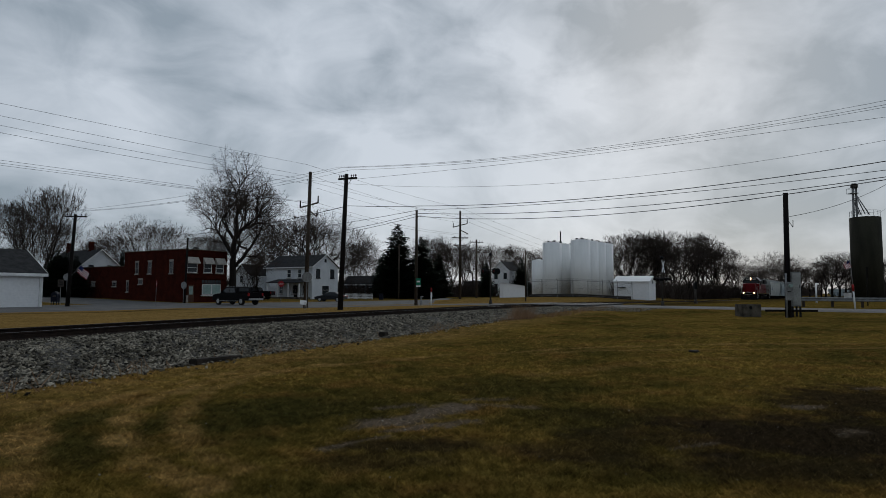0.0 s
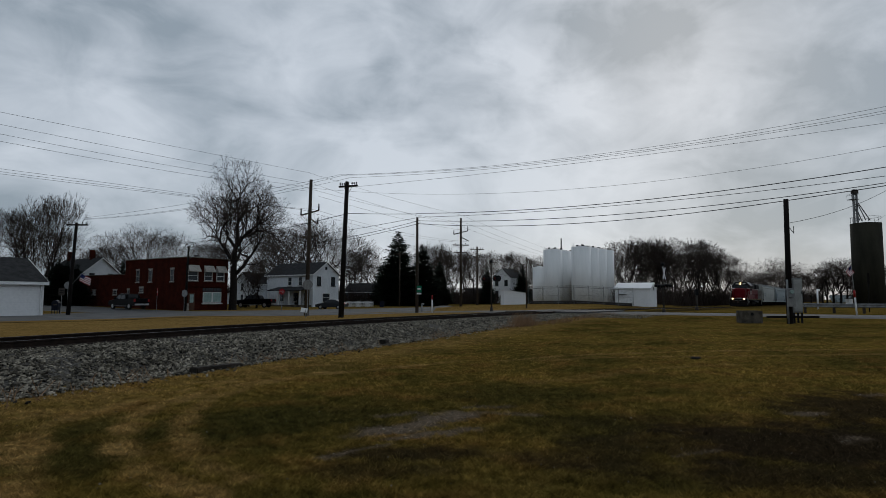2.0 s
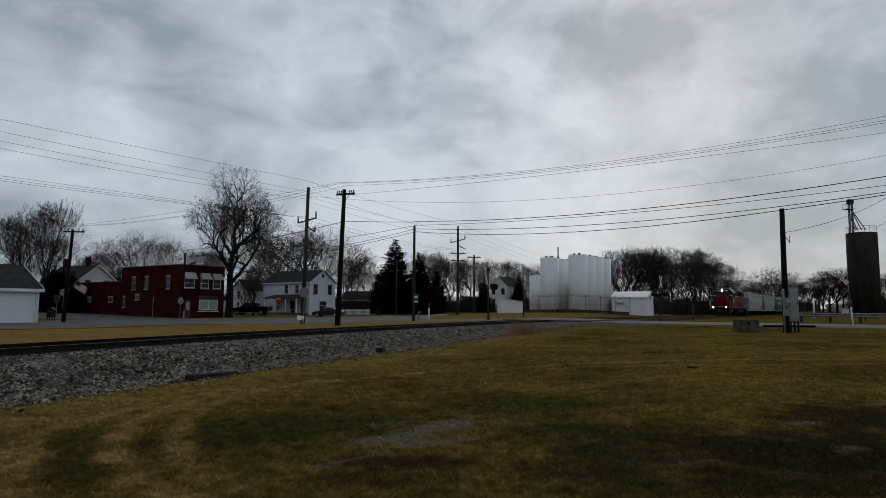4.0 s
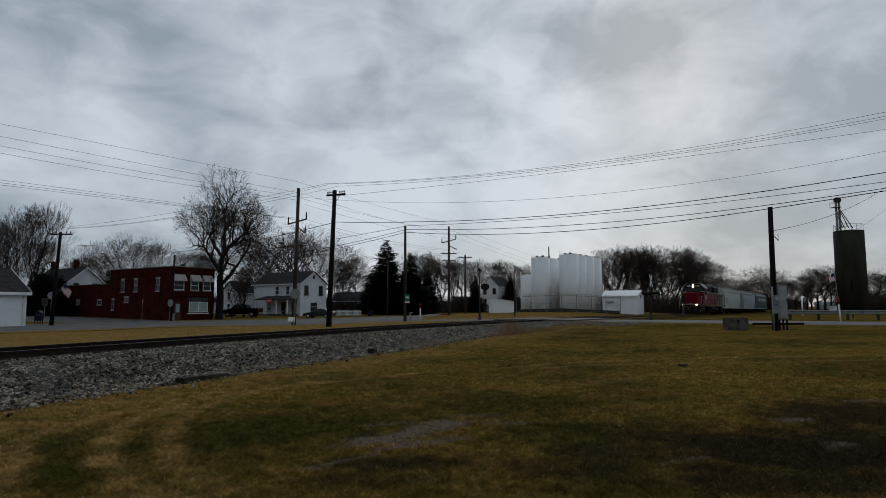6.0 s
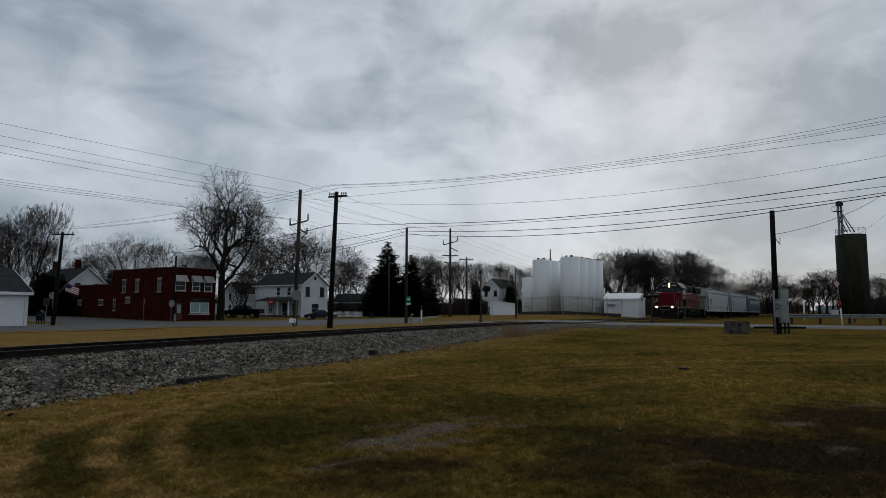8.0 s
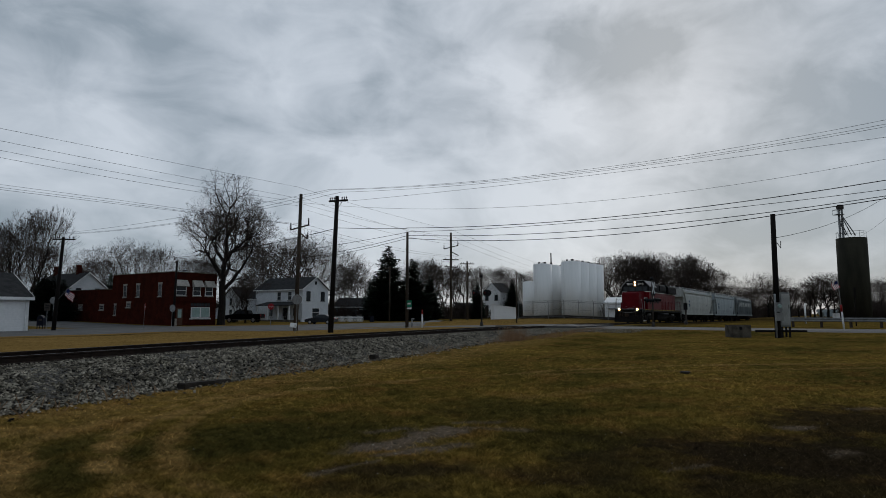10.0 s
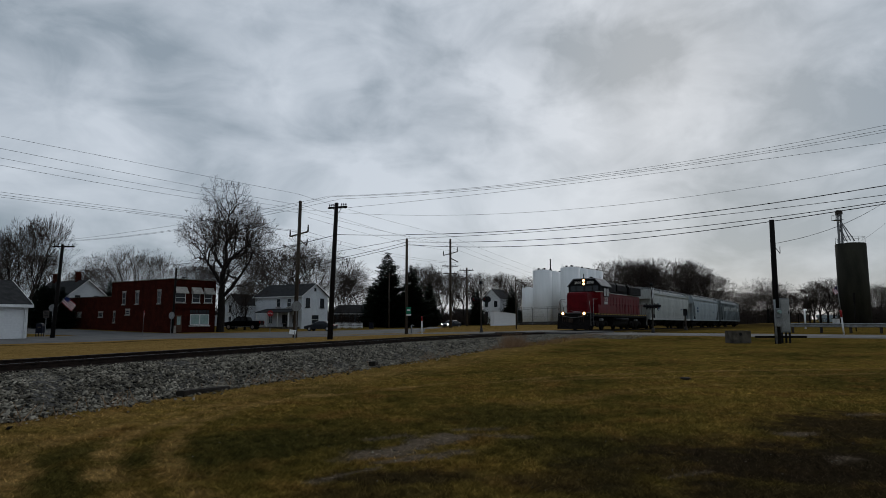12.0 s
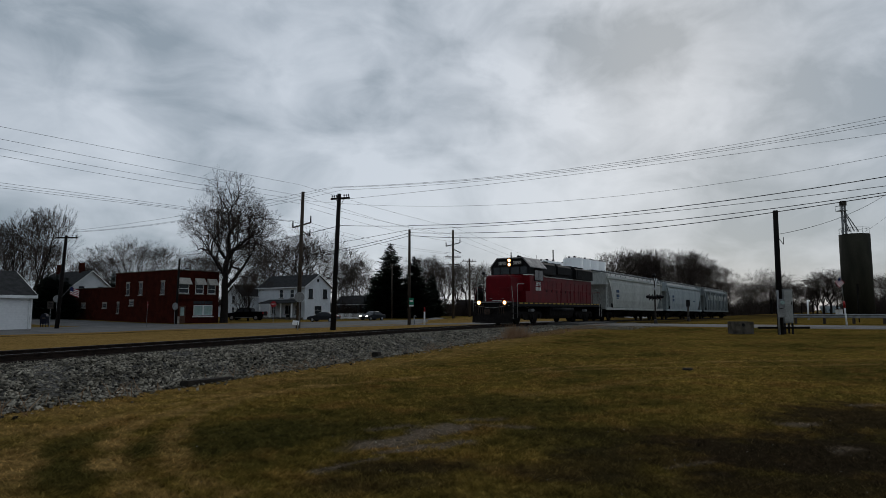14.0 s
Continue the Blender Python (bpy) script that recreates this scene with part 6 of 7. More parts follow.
        part("step_edge", box(bm_new(), *sorted((x0 + sg * 0.1, x0 + sg * 0.16)), -1.45, 1.45, 1.47, 1.53), M_METAL, end)
        bm = bm_new()
        e = x0 + sg * 0.1
        pl = [(e, -1.5, 0.9), (e + sg * 0.15, 0, 0.85), (e, 1.5, 0.9)]
        lower = [(e + sg * 0.1, -1.5, 0.13), (e + sg * 0.6, 0, 0.1), (e + sg * 0.1, 1.5, 0.13)]
        t = [bm.verts.new(p) for p in pl]
        l = [bm.verts.new(p) for p in lower]
        tb = [bm.verts.new((p[0] - sg * 0.06, p[1], p[2])) for p in pl]
        lb = [bm.verts.new((p[0] - sg * 0.06, p[1], p[2])) for p in lower]
        for i in range(2):
            bm.faces.new((t[i], t[i + 1], l[i + 1], l[i])), bm.faces.new((tb[i + 1], tb[i], lb[i], lb[i + 1]))
            bm.faces.new((t[i + 1], t[i], tb[i], tb[i + 1])), bm.faces.new((l[i], l[i + 1], lb[i + 1], lb[i]))
        bm.faces.new((t[0], l[0], lb[0], tb[0])), bm.faces.new((t[2], tb[2], lb[2], l[2]))
        part("plough", bm, M_UNDER, end, "grimy black plough")
        for sy in (-1, 1):
            for z in (0.35, 0.72, 1.08):
                part("step", box(bm_new(), min(x0 + sg * 0.0, x0 - sg * 0.55), max(x0 + sg * 0.0, x0 - sg * 0.55), min(sy * 1.2, sy * 1.52), max(sy * 1.2, sy * 1.52), z, z + 0.05), M_BLACK, end)
            part("step_side", box(bm_new(), min(x0 - sg * 0.55, x0 - sg * 0.6), max(x0 - sg * 0.55, x0 - sg * 0.6), min(sy * 1.15, sy * 1.53), max(sy * 1.15, sy * 1.53), 0.3, 1.5), M_BLACK, end)
            bm = rod(bm_new(), [(x0 - sg * 0.02, sy * 1.5, 0.4), (x0 - sg * 0.02, sy * 1.5, 1.6), (x0 - sg * 0.15, sy * 1.35, 2.55)], 0.022)
            part("handrail", bm, M_RAILING, lo)
            bm = rod(bm_new(), [(x0 - sg * 0.62, sy * 1.53, 0.45), (x0 - sg * 0.62, sy * 1.53, 2.6), (x0 - sg * 0.75, sy * 1.5, 2.72), (x0 - sg * 1.7, sy * 1.5, 2.75)], 0.024)
            part("handrail", bm, M_RAILING, lo)
            bm = rod(bm_new(), [(x0 + sg * 0.05, sy * 1.35, 1.5), (x0 + sg * 0.05, sy * 1.35, 2.5), (x0 + sg * 0.05, sy * 0.55, 2.45), (x0 + sg * 0.05, sy * 0.4, 1.5)], 0.016)
            part("handrail", bm, M_RED, lo)
    for sy in (-1, 1):
        d = part("ditch_light", tube(bm_new(), (0.18, sy * 0.97, 1.46), (0.4, sy * 0.97, 1.46), 0.17, 0.15, 14), M_BLACK, lo)
        # glowing ring added as bloom round the ditch light
        part("bloom_ring", tube(bm_new(), (0.165, sy * 0.97, 1.46), (0.18, sy * 0.97, 1.46), 0.135, 0.14, 18), M_RING, d, "warm bloom ring glowing round the lens")
        part("lens", tube(bm_new(), (0.14, sy * 0.97, 1.46), (0.165, sy * 0.97, 1.46), 0.085, 0.10, 16), M_LAMP, d, "lit ditch light")
        part("bracket", box(bm_new(), 0.25, 0.4, sy * 0.97 - 0.1, sy * 0.97 + 0.1, 1.3, 1.34), M_BLACK, d)
        bm = rod(bm_new(), [(5.5, sy * 1.47, 2.5), (17.3, sy * 1.47, 2.5)], 0.02)
        for k in range(9):
            tube(bm, (5.6 + k * 1.4, sy * 1.47, 1.5), (5.6 + k * 1.4, sy * 1.47, 2.5), 0.02, 0.02, 5)
        part("walkway_railing", bm, M_RED, lo)
    # air hoses
    for sy in (-0.5, 0.5):
        part("air_hose", rod(bm_new(), [(0.2, sy, 1.2), (0.05, sy * 1.1, 0.8), (0.1, sy * 0.8, 0.5)], 0.03), M_TYRE, lo)
    # tank and running gear
    bm = bm_new()
    tk = lambda x: [(x, -1.3, 0.55), (x, -1.1, 0.32), (x, 1.1, 0.32), (x, 1.3, 0.55), (x, 1.4, 1.2), (x, -1.4, 1.2)]
    loft(bm, [tk(6.7), tk(11.3)])
    part("fuel_tank", bm, M_UNDER, lo)
    for sy in (-1, 1):
        part("air_tank", tube(bm_new(), (6.9, sy * 1.38, 1.02), (11.0, sy * 1.38, 1.02), 0.14, 0.14, 12), M_BLACK, lo)
    truck(lo, 3.7, 2.74, 0.51, True)
    truck(lo, 14.1, 2.74, 0.51, True)
    return lo


def build_hopper(material, label, ribs=False, marks=True):
    """Near coupler at x = 0, 20.4 long."""
    h = thing("hopper_wagon", Matrix(), label, "railway wagon", "hopper wagons")
    L = 20.4
    half = [(0.95, 1.05), (1.45, 1.25), (1.56, 1.9), (1.6, 2.7), (1.57, 3.5), (1.42, 4.05), (0.9, 4.4), (0.35, 4.52)]

    def ring(sgn):
        out = []
        for y, z in half:
            f = (z - 1.05) / 3.47
            x = 2.9 - 1.75 * min(1, f * 1.05) if sgn > 0 else L - 2.9 + 1.75 * min(1, f * 1.05)
            out.append((x, y, z))
        return out + [(x, -y, z) for x, y, z in out[::-1]]
    def mid(x):
        return [(x, y, z) for y, z in half] + [(x, -y, z) for y, z in half[::-1]]
    bm = loft(bm_new(), [ring(1), mid(5.2), mid(L - 5.2), ring(-1)])
    for f in bm.faces:
        f.smooth = False
    body = part("body", bm, material, h)
    for sy in (-1, 1):
        part("side_sill", box(bm_new(), 0.7, L - 0.7, min(sy * 1.40, sy * 1.58), max(sy * 1.40, sy * 1.58), 1.0, 1.22, 0.02), material, h)
        part("top_sill", box(bm_new(), 0.95, L - 0.95, min(sy * 1.40, sy * 1.62), max(sy * 1.40, sy * 1.62), 3.85, 3.93, 0.02), material, h)
        if ribs:
            for k in range(7):
                x = 3.2 + k * 2.05
                part("painted_scrawl", rod(bm_new(), [(x, sy * 1.69, 2.7), (x + 0.4, sy * 1.69, 3.5), (x + 0.9, sy * 1.69, 2.8), (x + 1.3, sy * 1.69, 3.4)], 0.05, 5), M_HOPPER, h, "pale sprayed scrawl")
            for k in range(14):
                x = 2.4 + k * (L - 4.8) / 13
                part("rib", box(bm_new(), x - 0.05, x + 0.05, min(sy * 1.55, sy * 1.68), max(sy * 1.55, sy * 1.68), 1.25, 3.85), material, h)
        if marks:
            for x, z, w, t in ((3.4, 2.62, 0.75, 0.26), (3.4, 2.2, 0.75, 0.26), (3.4, 2.05, 0.5, 0.08), (L - 6, 2.3, 0.8, 0.1)):
                part("lettering_bar", box(bm_new(), x, x + w, min(sy * 1.6, sy * 1.625), max(sy * 1.6, sy * 1.625), z, z + t), mat("faded_blue_lettering", (0.05, 0.09, 0.16), None, 3, 0.7), h)
    cover = [(1.45, 4.06), (0.92, 4.43), (0.36, 4.55)]
    rr = lambda x: [(x, y, z) for y, z in cover] + [(x, -y, z) for y, z in cover[::-1]]
    part("roof_sheet", loft(bm_new(), [rr(1.2), rr(L - 1.2)]), M_HOPPER3, h, "dull grey roof sheet")
    # roof walk and hatches
    part("roof_walk", box(bm_new(), 0.8, L - 0.8, -0.3, 0.3, 4.62, 4.68), M_METAL, h)
    for sy in (-1, 1):
        bm = rod(bm_new(), [(1.2, sy * 1.25, 4.55), (L - 1.2, sy * 1.25, 4.55)], 0.03)
        for k in range(13):
            x = 1.4 + k * (L - 2.8) / 12
            tube(bm, (x, sy * 1.25, 4.15), (x, sy * 1.25, 4.55), 0.03, 0.03, 5)
        part("roof_rail", bm, M_METAL, h)
    for k in range(9):
        x = 2.2 + k * 2.0
        part("roof_hatch", box(bm_new(), x, x + 0.9, -0.7, 0.7, 4.56, 4.66, 0.02), M_METAL, h)
    # ends
    for sg, x0 in ((1, 0.7), (-1, L - 0.7)):
        a, b = sorted((x0, x0 + sg * 2.3))
        part("end_platform", box(bm_new(), a, b, -1.5, 1.5, 0.95, 1.06), M_UNDER, h)
        a, b = sorted((x0 + sg * 0.1, x0 + sg * 0.16))
        part("end_hood", box(bm_new(), *sorted((x0 + sg * 0.35, x0 + sg * 1.1)), -1.45, 1.45, 3.3, 4.35, 0.05), material, h)
        for sy in (-1, 1):
            bm = bm_new()
            for q in (0.15, 0.6):
                tube(bm, (x0 + sg * q, sy * 1.5, 1.0), (x0 + sg * q, sy * 1.5, 4.3), 0.03, 0.03, 5)
            for k in range(9):
                tube(bm, (x0 + sg * 0.15, sy * 1.5, 1.2 + k * 0.36), (x0 + sg * 0.6, sy * 1.5, 1.2 + k * 0.36), 0.02, 0.02, 5)
            part("ladder", bm, material, h)
            part("end_post", box(bm_new(), *sorted((x0 + sg * 1.9, x0 + sg * 2.05)), sy * 1.4 - 0.06, sy * 1.4 + 0.06, 1.05, 2.6), M_UNDER, h)
        part("coupler", box(bm_new(), *sorted((x0, x0 - sg * 0.8)), -0.15, 0.15, 0.75, 1.0, 0.04), M_UNDER, h)
        part("brake_wheel", tube(bm_new(), (x0 + sg * 0.05, 0.6, 2.4), (x0 + sg * 0.1, 0.6, 2.4), 0.28, 0.28, 16), M_UNDER, h)
    for k in range(3):
        x = 5.4 + k * 4.8
        bm = bm_new()
        top = [(x - 2.0, -1.3, 1.04), (x + 2.0, -1.3, 1.04), (x + 2.0, 1.3, 1.04), (x - 2.0, 1.3, 1.04)]
        bot = [(x - 0.45, -0.55, 0.35), (x + 0.45, -0.55, 0.35), (x + 0.45, 0.55, 0.35), (x - 0.45, 0.55, 0.35)]
        loft(bm, [top, bot])
        part("outlet_hopper", bm, M_UNDER, h)
    part("centre_sill", box(bm_new(), 0.6, L - 0.6, -0.3, 0.3, 0.72, 1.0), M_UNDER, h)
    truck(h, 2.6, 1.78, 0.42, False)
    truck(h, L - 2.6, 1.78, 0.42, False)
    return h


# ---- road vehicles ----
def wheel_part(parent, x, y, r, w):
    sy = 1 if y > 0 else -1
    wh = part("wheel", tube(bm_new(), (x, y - w / 2, r), (x, y + w / 2, r), r, r, 20), M_TYRE, parent)
    part("rim", tube(bm_new(), (x, y + sy * w / 2, r), (x, y + sy * (w / 2 + 0.02), r), r * 0.62, r * 0.55, 16), M_RIM, wh)
    return wh


def vehicle(name, label, category, profile, glass, L, half, wheels, r, paint, roof_in=0.2, belt=1.0):
    """Front at x = 0. profile: (x, z) of the side outline; the part above the belt leans in."""
    v = thing(name, Matrix(), label, category)
    bm = bm_new()
    rings = []
    for sgn in (-1, -0.86, 0.86, 1):
        row = []
        for x, z in profile:
            lean = roof_in * max(0, (z - belt)) / 0.7
            yy = half - lean if abs(sgn) == 1 else (half - lean) * 0.86
            zz = z if abs(sgn) != 1 else z - (0.05 if z > 0.6 else 0)
            row.append((x, yy * (1 if sgn > 0 else -1), zz))
        rings.append(row)
    loft(bm, rings)
    body = part("body", bm, paint, v)
    for poly in glass:
        for sy in (-1, 1):
            bm = bm_new()
            vs = []
            for off in (0.004, -0.02):
                vs.append([bm.verts.new((x, sy * (half - roof_in * max(0, z - belt) / 0.7 + off), z)) for x, z in poly])
            loft_f = [bm.faces.new(vs[0]), bm.faces.new(vs[1][::-1])]
            for i in range(len(poly)):
                j = (i + 1) % len(poly)
                bm.faces.new((vs[0][i], vs[0][j], vs[1][j], vs[1][i]))
            part("side_window", bm, M_GLASS, body)
    for x in wheels:
        for sy in (-1, 1):
            wheel_part(v, x, sy * (half - 0.11), r, 0.22)
    return v


def build_pickup():
    prof = [(0.05, 0.5), (0.0, 0.75), (0.05, 1.05), (0.3, 1.15), (1.35, 1.25), (2.0, 1.88), (2.3, 1.94), (3.6, 1.94), (3.85, 1.85), (4.0, 1.33), (5.85, 1.33), (5.9, 0.9), (5.85, 0.55), (5.3, 0.5), (0.9, 0.45)]
    v = vehicle("pickup_truck", "black crew-cab pickup truck driving on the road", "pickup truck", prof,
                [[(1.75, 1.3), (2.15, 1.78), (2.75, 1.8), (2.75, 1.3)], [(2.85, 1.3), (2.85, 1.8), (3.55, 1.78), (3.75, 1.32)]], 5.9, 0.99, (0.98, 4.75), 0.4, M_CARPAINT, 0.17, 1.25)
    part("bed_rail", box(bm_new(), 4.05, 5.85, -0.95, 0.95, 1.335, 1.36), M_BLACK, v)
    for sy in (-1, 1):
        part("tail_lamp", box(bm_new(), 5.78, 5.925, min(sy * 0.8, sy * 0.985), max(sy * 0.8, sy * 0.985), 0.95, 1.28, 0.02), M_TAIL, v, "red tail lamp")
        part("head_lamp", box(bm_new(), -0.01, 0.12, min(sy * 0.6, sy * 0.95), max(sy * 0.6, sy * 0.95), 0.85, 1.05, 0.02), M_METAL, v)
        part("running_board", box(bm_new(), 1.5, 4.2, min(sy * 0.95, sy * 1.06), max(sy * 0.95, sy * 1.06), 0.4, 0.46), M_METAL, v, "chrome running board")
        part("mirror", box(bm_new(), 1.7, 1.85, min(sy * 0.98, sy * 1.22), max(sy * 0.98, sy * 1.22), 1.25, 1.48, 0.03), M_CARPAINT, v)
    part("bumper", box(bm_new(), 5.86, 6.02, -0.9, 0.9, 0.52, 0.72, 0.03), M_RIM, v, "chrome rear bumper")
    part("rear_window", box(bm_new(), 3.93, 3.97, -0.62, 0.62, 1.42, 1.8), M_GLASS, v)
    return v


def build_car(label, name="sedan"):
    prof = [(0.05, 0.35), (0.0, 0.55), (0.1, 0.72), (0.5, 0.84), (1.25, 0.95), (1.95, 1.38), (2.4, 1.45), (3.1, 1.43), (3.9, 1.05), (4.5, 1.0), (4.6, 0.8), (4.58, 0.45), (4.3, 0.32), (0.5, 0.28)]
    v = vehicle(name, label, "car", prof, [[(1.55, 0.98), (2.05, 1.34), (2.5, 1.36), (2.5, 0.98)], [(2.58, 0.98), (2.58, 1.36), (3.1, 1.34), (3.6, 1.02)]], 4.6, 0.89, (0.85, 3.65), 0.32, M_CARBLUE, 0.22, 0.95)
    lit = "driving" in label
    for sy in (-1, 1):
        part("head_lamp", box(bm_new(), -0.01, 0.14, min(sy * 0.5, sy * 0.82), max(sy * 0.5, sy * 0.82), 0.6, 0.74, 0.02), M_CARLAMP if lit else M_METAL, v)
        part("tail_lamp", box(bm_new(), 4.5, 4.615, min(sy * 0.5, sy * 0.82), max(sy * 0.5, sy * 0.82), 0.72, 0.92, 0.02), M_TAIL, v)
        part("mirror", box(bm_new(), 1.45, 1.6, min(sy * 0.88, sy * 1.05), max(sy * 0.88, sy * 1.05), 0.95, 1.1, 0.02), M_CARBLUE, v)
    bm = bm_new()
    vs = [bm.verts.new(p) for p in ((1.32, -0.72, 1.01), (1.32, 0.72, 1.01), (1.92, 0.62, 1.39), (1.92, -0.62, 1.39))]
    vb = [bm.verts.new((q.co.x + 0.02, q.co.y, q.co.z - 0.03)) for q in vs]
    bm.faces.new(vs), bm.faces.new(vb[::-1])
    for i in range(4):
        bm.faces.new((vs[(i + 1) % 4], vs[i], vb[i], vb[(i + 1) % 4]))
    part("windscreen", bm, M_GLASS, v, at=pose(-0.03, 0, 0.02))
    return v


# ---- flags ----
def build_flag(m, w, h, label):
    """A furled striped flag in rigid strips, its staff at the origin."""
    f = thing("flag", m, label, "flag", "flags")
    red, white, blue = mat("flag_red", (0.35, 0.03, 0.04)), M_WHITE, mat("flag_blue", (0.02, 0.03, 0.11))

    def cloth(x0, x1, z0, z1, material, name, off=0.0):
        bm = bm_new()
        n = 8
        front, back = [], []
        for i in range(n + 1):
            x = x0 + (x1 - x0) * i / n
            y = 0.07 * math.sin(x * 9) - off
            dz = -0.25 * x
            for row, dy in ((front, -0.004), (back, 0.004)):
                row.append((bm.verts.new((x, y + dy, z0 + dz)), bm.verts.new((x, y + dy, z1 + dz))))
        for i in range(n):
            bm.faces.new((front[i][0], front[i + 1][0], front[i + 1][1], front[i][1]))
            bm.faces.new((back[i + 1][0], back[i][0], back[i][1], back[i + 1][1]))
        part(name, bm, material, f)
    for k in range(9):
        cloth(0, w, -h + k * h / 9, -h + (k + 1) * h / 9, red if k % 2 == 0 else white, "stripe")
    cloth(0, w * 0.42, -h * 0.52, 0, blue, "canton", 0.012)
    cloth(0, w * 0.42, -h * 0.52, 0, blue, "canton", -0.012)
    return f


# ---- turf, stones ----
def hash_noise(x, y, seed):
    """Smooth value noise over arrays, 0 to 1."""
    xi, yi = np.floor(x).astype(np.int64), np.floor(y).astype(np.int64)
    fx, fy = x - xi, y - yi
    fx, fy = fx * fx * (3 - 2 * fx), fy * fy * (3 - 2 * fy)

    def corner(a, b):
        h = (a * 374761393 + b * 668265263 + seed * 1442695041) & 0x7fffffff
        h = ((h ^ (h >> 13)) * 1274126177) & 0x7fffffff
        return ((h ^ (h >> 16)) & 0xffff) / 65535.0
    low = corner(xi, yi) * (1 - fx) + corner(xi + 1, yi) * fx
    high = corner(xi, yi + 1) * (1 - fx) + corner(xi + 1, yi + 1) * fx
    return low * (1 - fy) + high * fy


def soft(a):
    a = np.clip(a, 0, 1)
    return a * a * (3 - 2 * a)


# wheel tracks in the turf: middle line and half-width
TRACKS = (([(-3.4, 5.0), (-3.82, 5.69), (-4.28, 6.32), (-4.81, 7.18), (-5.11, 8.03), (-5.18, 8.64), (-5.08, 9.3), (-4.94, 9.9), (-4.68, 11.1), (-4.1, 12.8)], 0.24, 1.0),
          ([(-5.9, 7.6), (-5.82, 8.43), (-5.75, 8.94), (-5.61, 9.82), (-5.39, 10.58), (-5.12, 11.6), (-4.4, 13.4)], 0.20, 0.8),
          ([(-1.9, 5.2), (-2.63, 5.78), (-3.09, 6.26), (-3.53, 6.89), (-3.94, 7.66), (-4.3, 8.63), (-4.4, 9.48), (-4.36, 10.35), (-4.24, 11.21), (-3.73, 12.22), (-2.9, 13.8)], 0.21, 1.0),
          ([(-1.9, 5.7), (-2.47, 6.2), (-2.88, 6.89), (-3.22, 7.57), (-3.63, 8.74), (-3.82, 9.75), (-3.82, 10.67), (-3.64, 11.92), (-3.03, 13.28), (-1.94, 14.28), (0.09, 16.36)], 0.19, 0.9),
          ([(1.29, 16.52), (2.89, 17.86), (4.42, 18.54), (6.81, 19.3), (9.17, 19.64), (13.49, 19.71), (20, 20.4)], 0.22, 0.75), ([(2.04, 16.51), (4.21, 17.67), (6.62, 17.82), (9.11, 18.06), (16, 18.6)], 0.18, 0.6),
          ([(1.51, 12.25), (3.23, 13.6), (4.68, 14.91), (6.76, 15.79)], 0.25, 0.4))
# stony scrapes: middle line, half-width
SCRAPES = (([(-1.14, 7.42), (-0.77, 7.81), (-0.34, 8.45), (0.05, 8.86)], 0.26, 1.0), ([(-0.72, 7.35), (-0.21, 7.66), (0.16, 7.9)], 0.16, 0.9), ([(-1.3, 6.5), (-1.15, 6.68), (-0.99, 6.85), (-0.7, 7.12)], 0.08, 0.8),
           ([(-1.01, 8.67), (-0.55, 9.01)], 0.12, 0.6), ([(0.21, 9.5), (0.93, 9.55)], 0.14, 0.6), ([(0.3, 9.1), (1.11, 8.88)], 0.10, 0.6), ([(4.8, 9.05), (5.15, 9.15)], 0.13, 0.8), ([(4.35, 7.3), (4.65, 7.55)], 0.16, 0.6),
           ([(2.2, 6.6), (2.8, 6.9)], 0.06, 0.6), ([(6.9, 10.8), (7.6, 11.0)], 0.16, 0.6))
# damp dark earth, lens vignetting painted into the right-hand blots, and greener turf: centre, radii, strength
DAMP_VIGNETTE = ((-0.5, 6.7, 0.75, 0.35, 0.8), (-0.5, 6.0, 0.7, 0.3, 0.6), (1.4, 6.6, 0.9, 0.45, 0.7), (2.9, 8.3, 1.3, 0.7, 0.5), (2.4, 7.1, 1.2, 0.7, 0.7), (4.2, 7.2, 1.9, 1.5, 0.95), (6.4, 9.6, 1.5, 1.6, 0.9), (3.4, 6.0, 1.6, 0.6, 0.8))
GREEN = ((-4.5, 7.4, 0.4, 1.1, 0.9), (-3.65, 6.4, 0.5, 0.9, 0.9), (-3.5, 7.9, 0.3, 1.5, 0.9), (-2.4, 8.2, 1.0, 1.2, 1.0), (-1.3, 8.7, 1.0, 1.0, 0.9), (1.1, 10.7, 1.2, 1.3, 0.8), (1.4, 8.0, 0.9, 0.8, 0.7), (1.6, 5.8, 1.4, 0.5, 0.6))


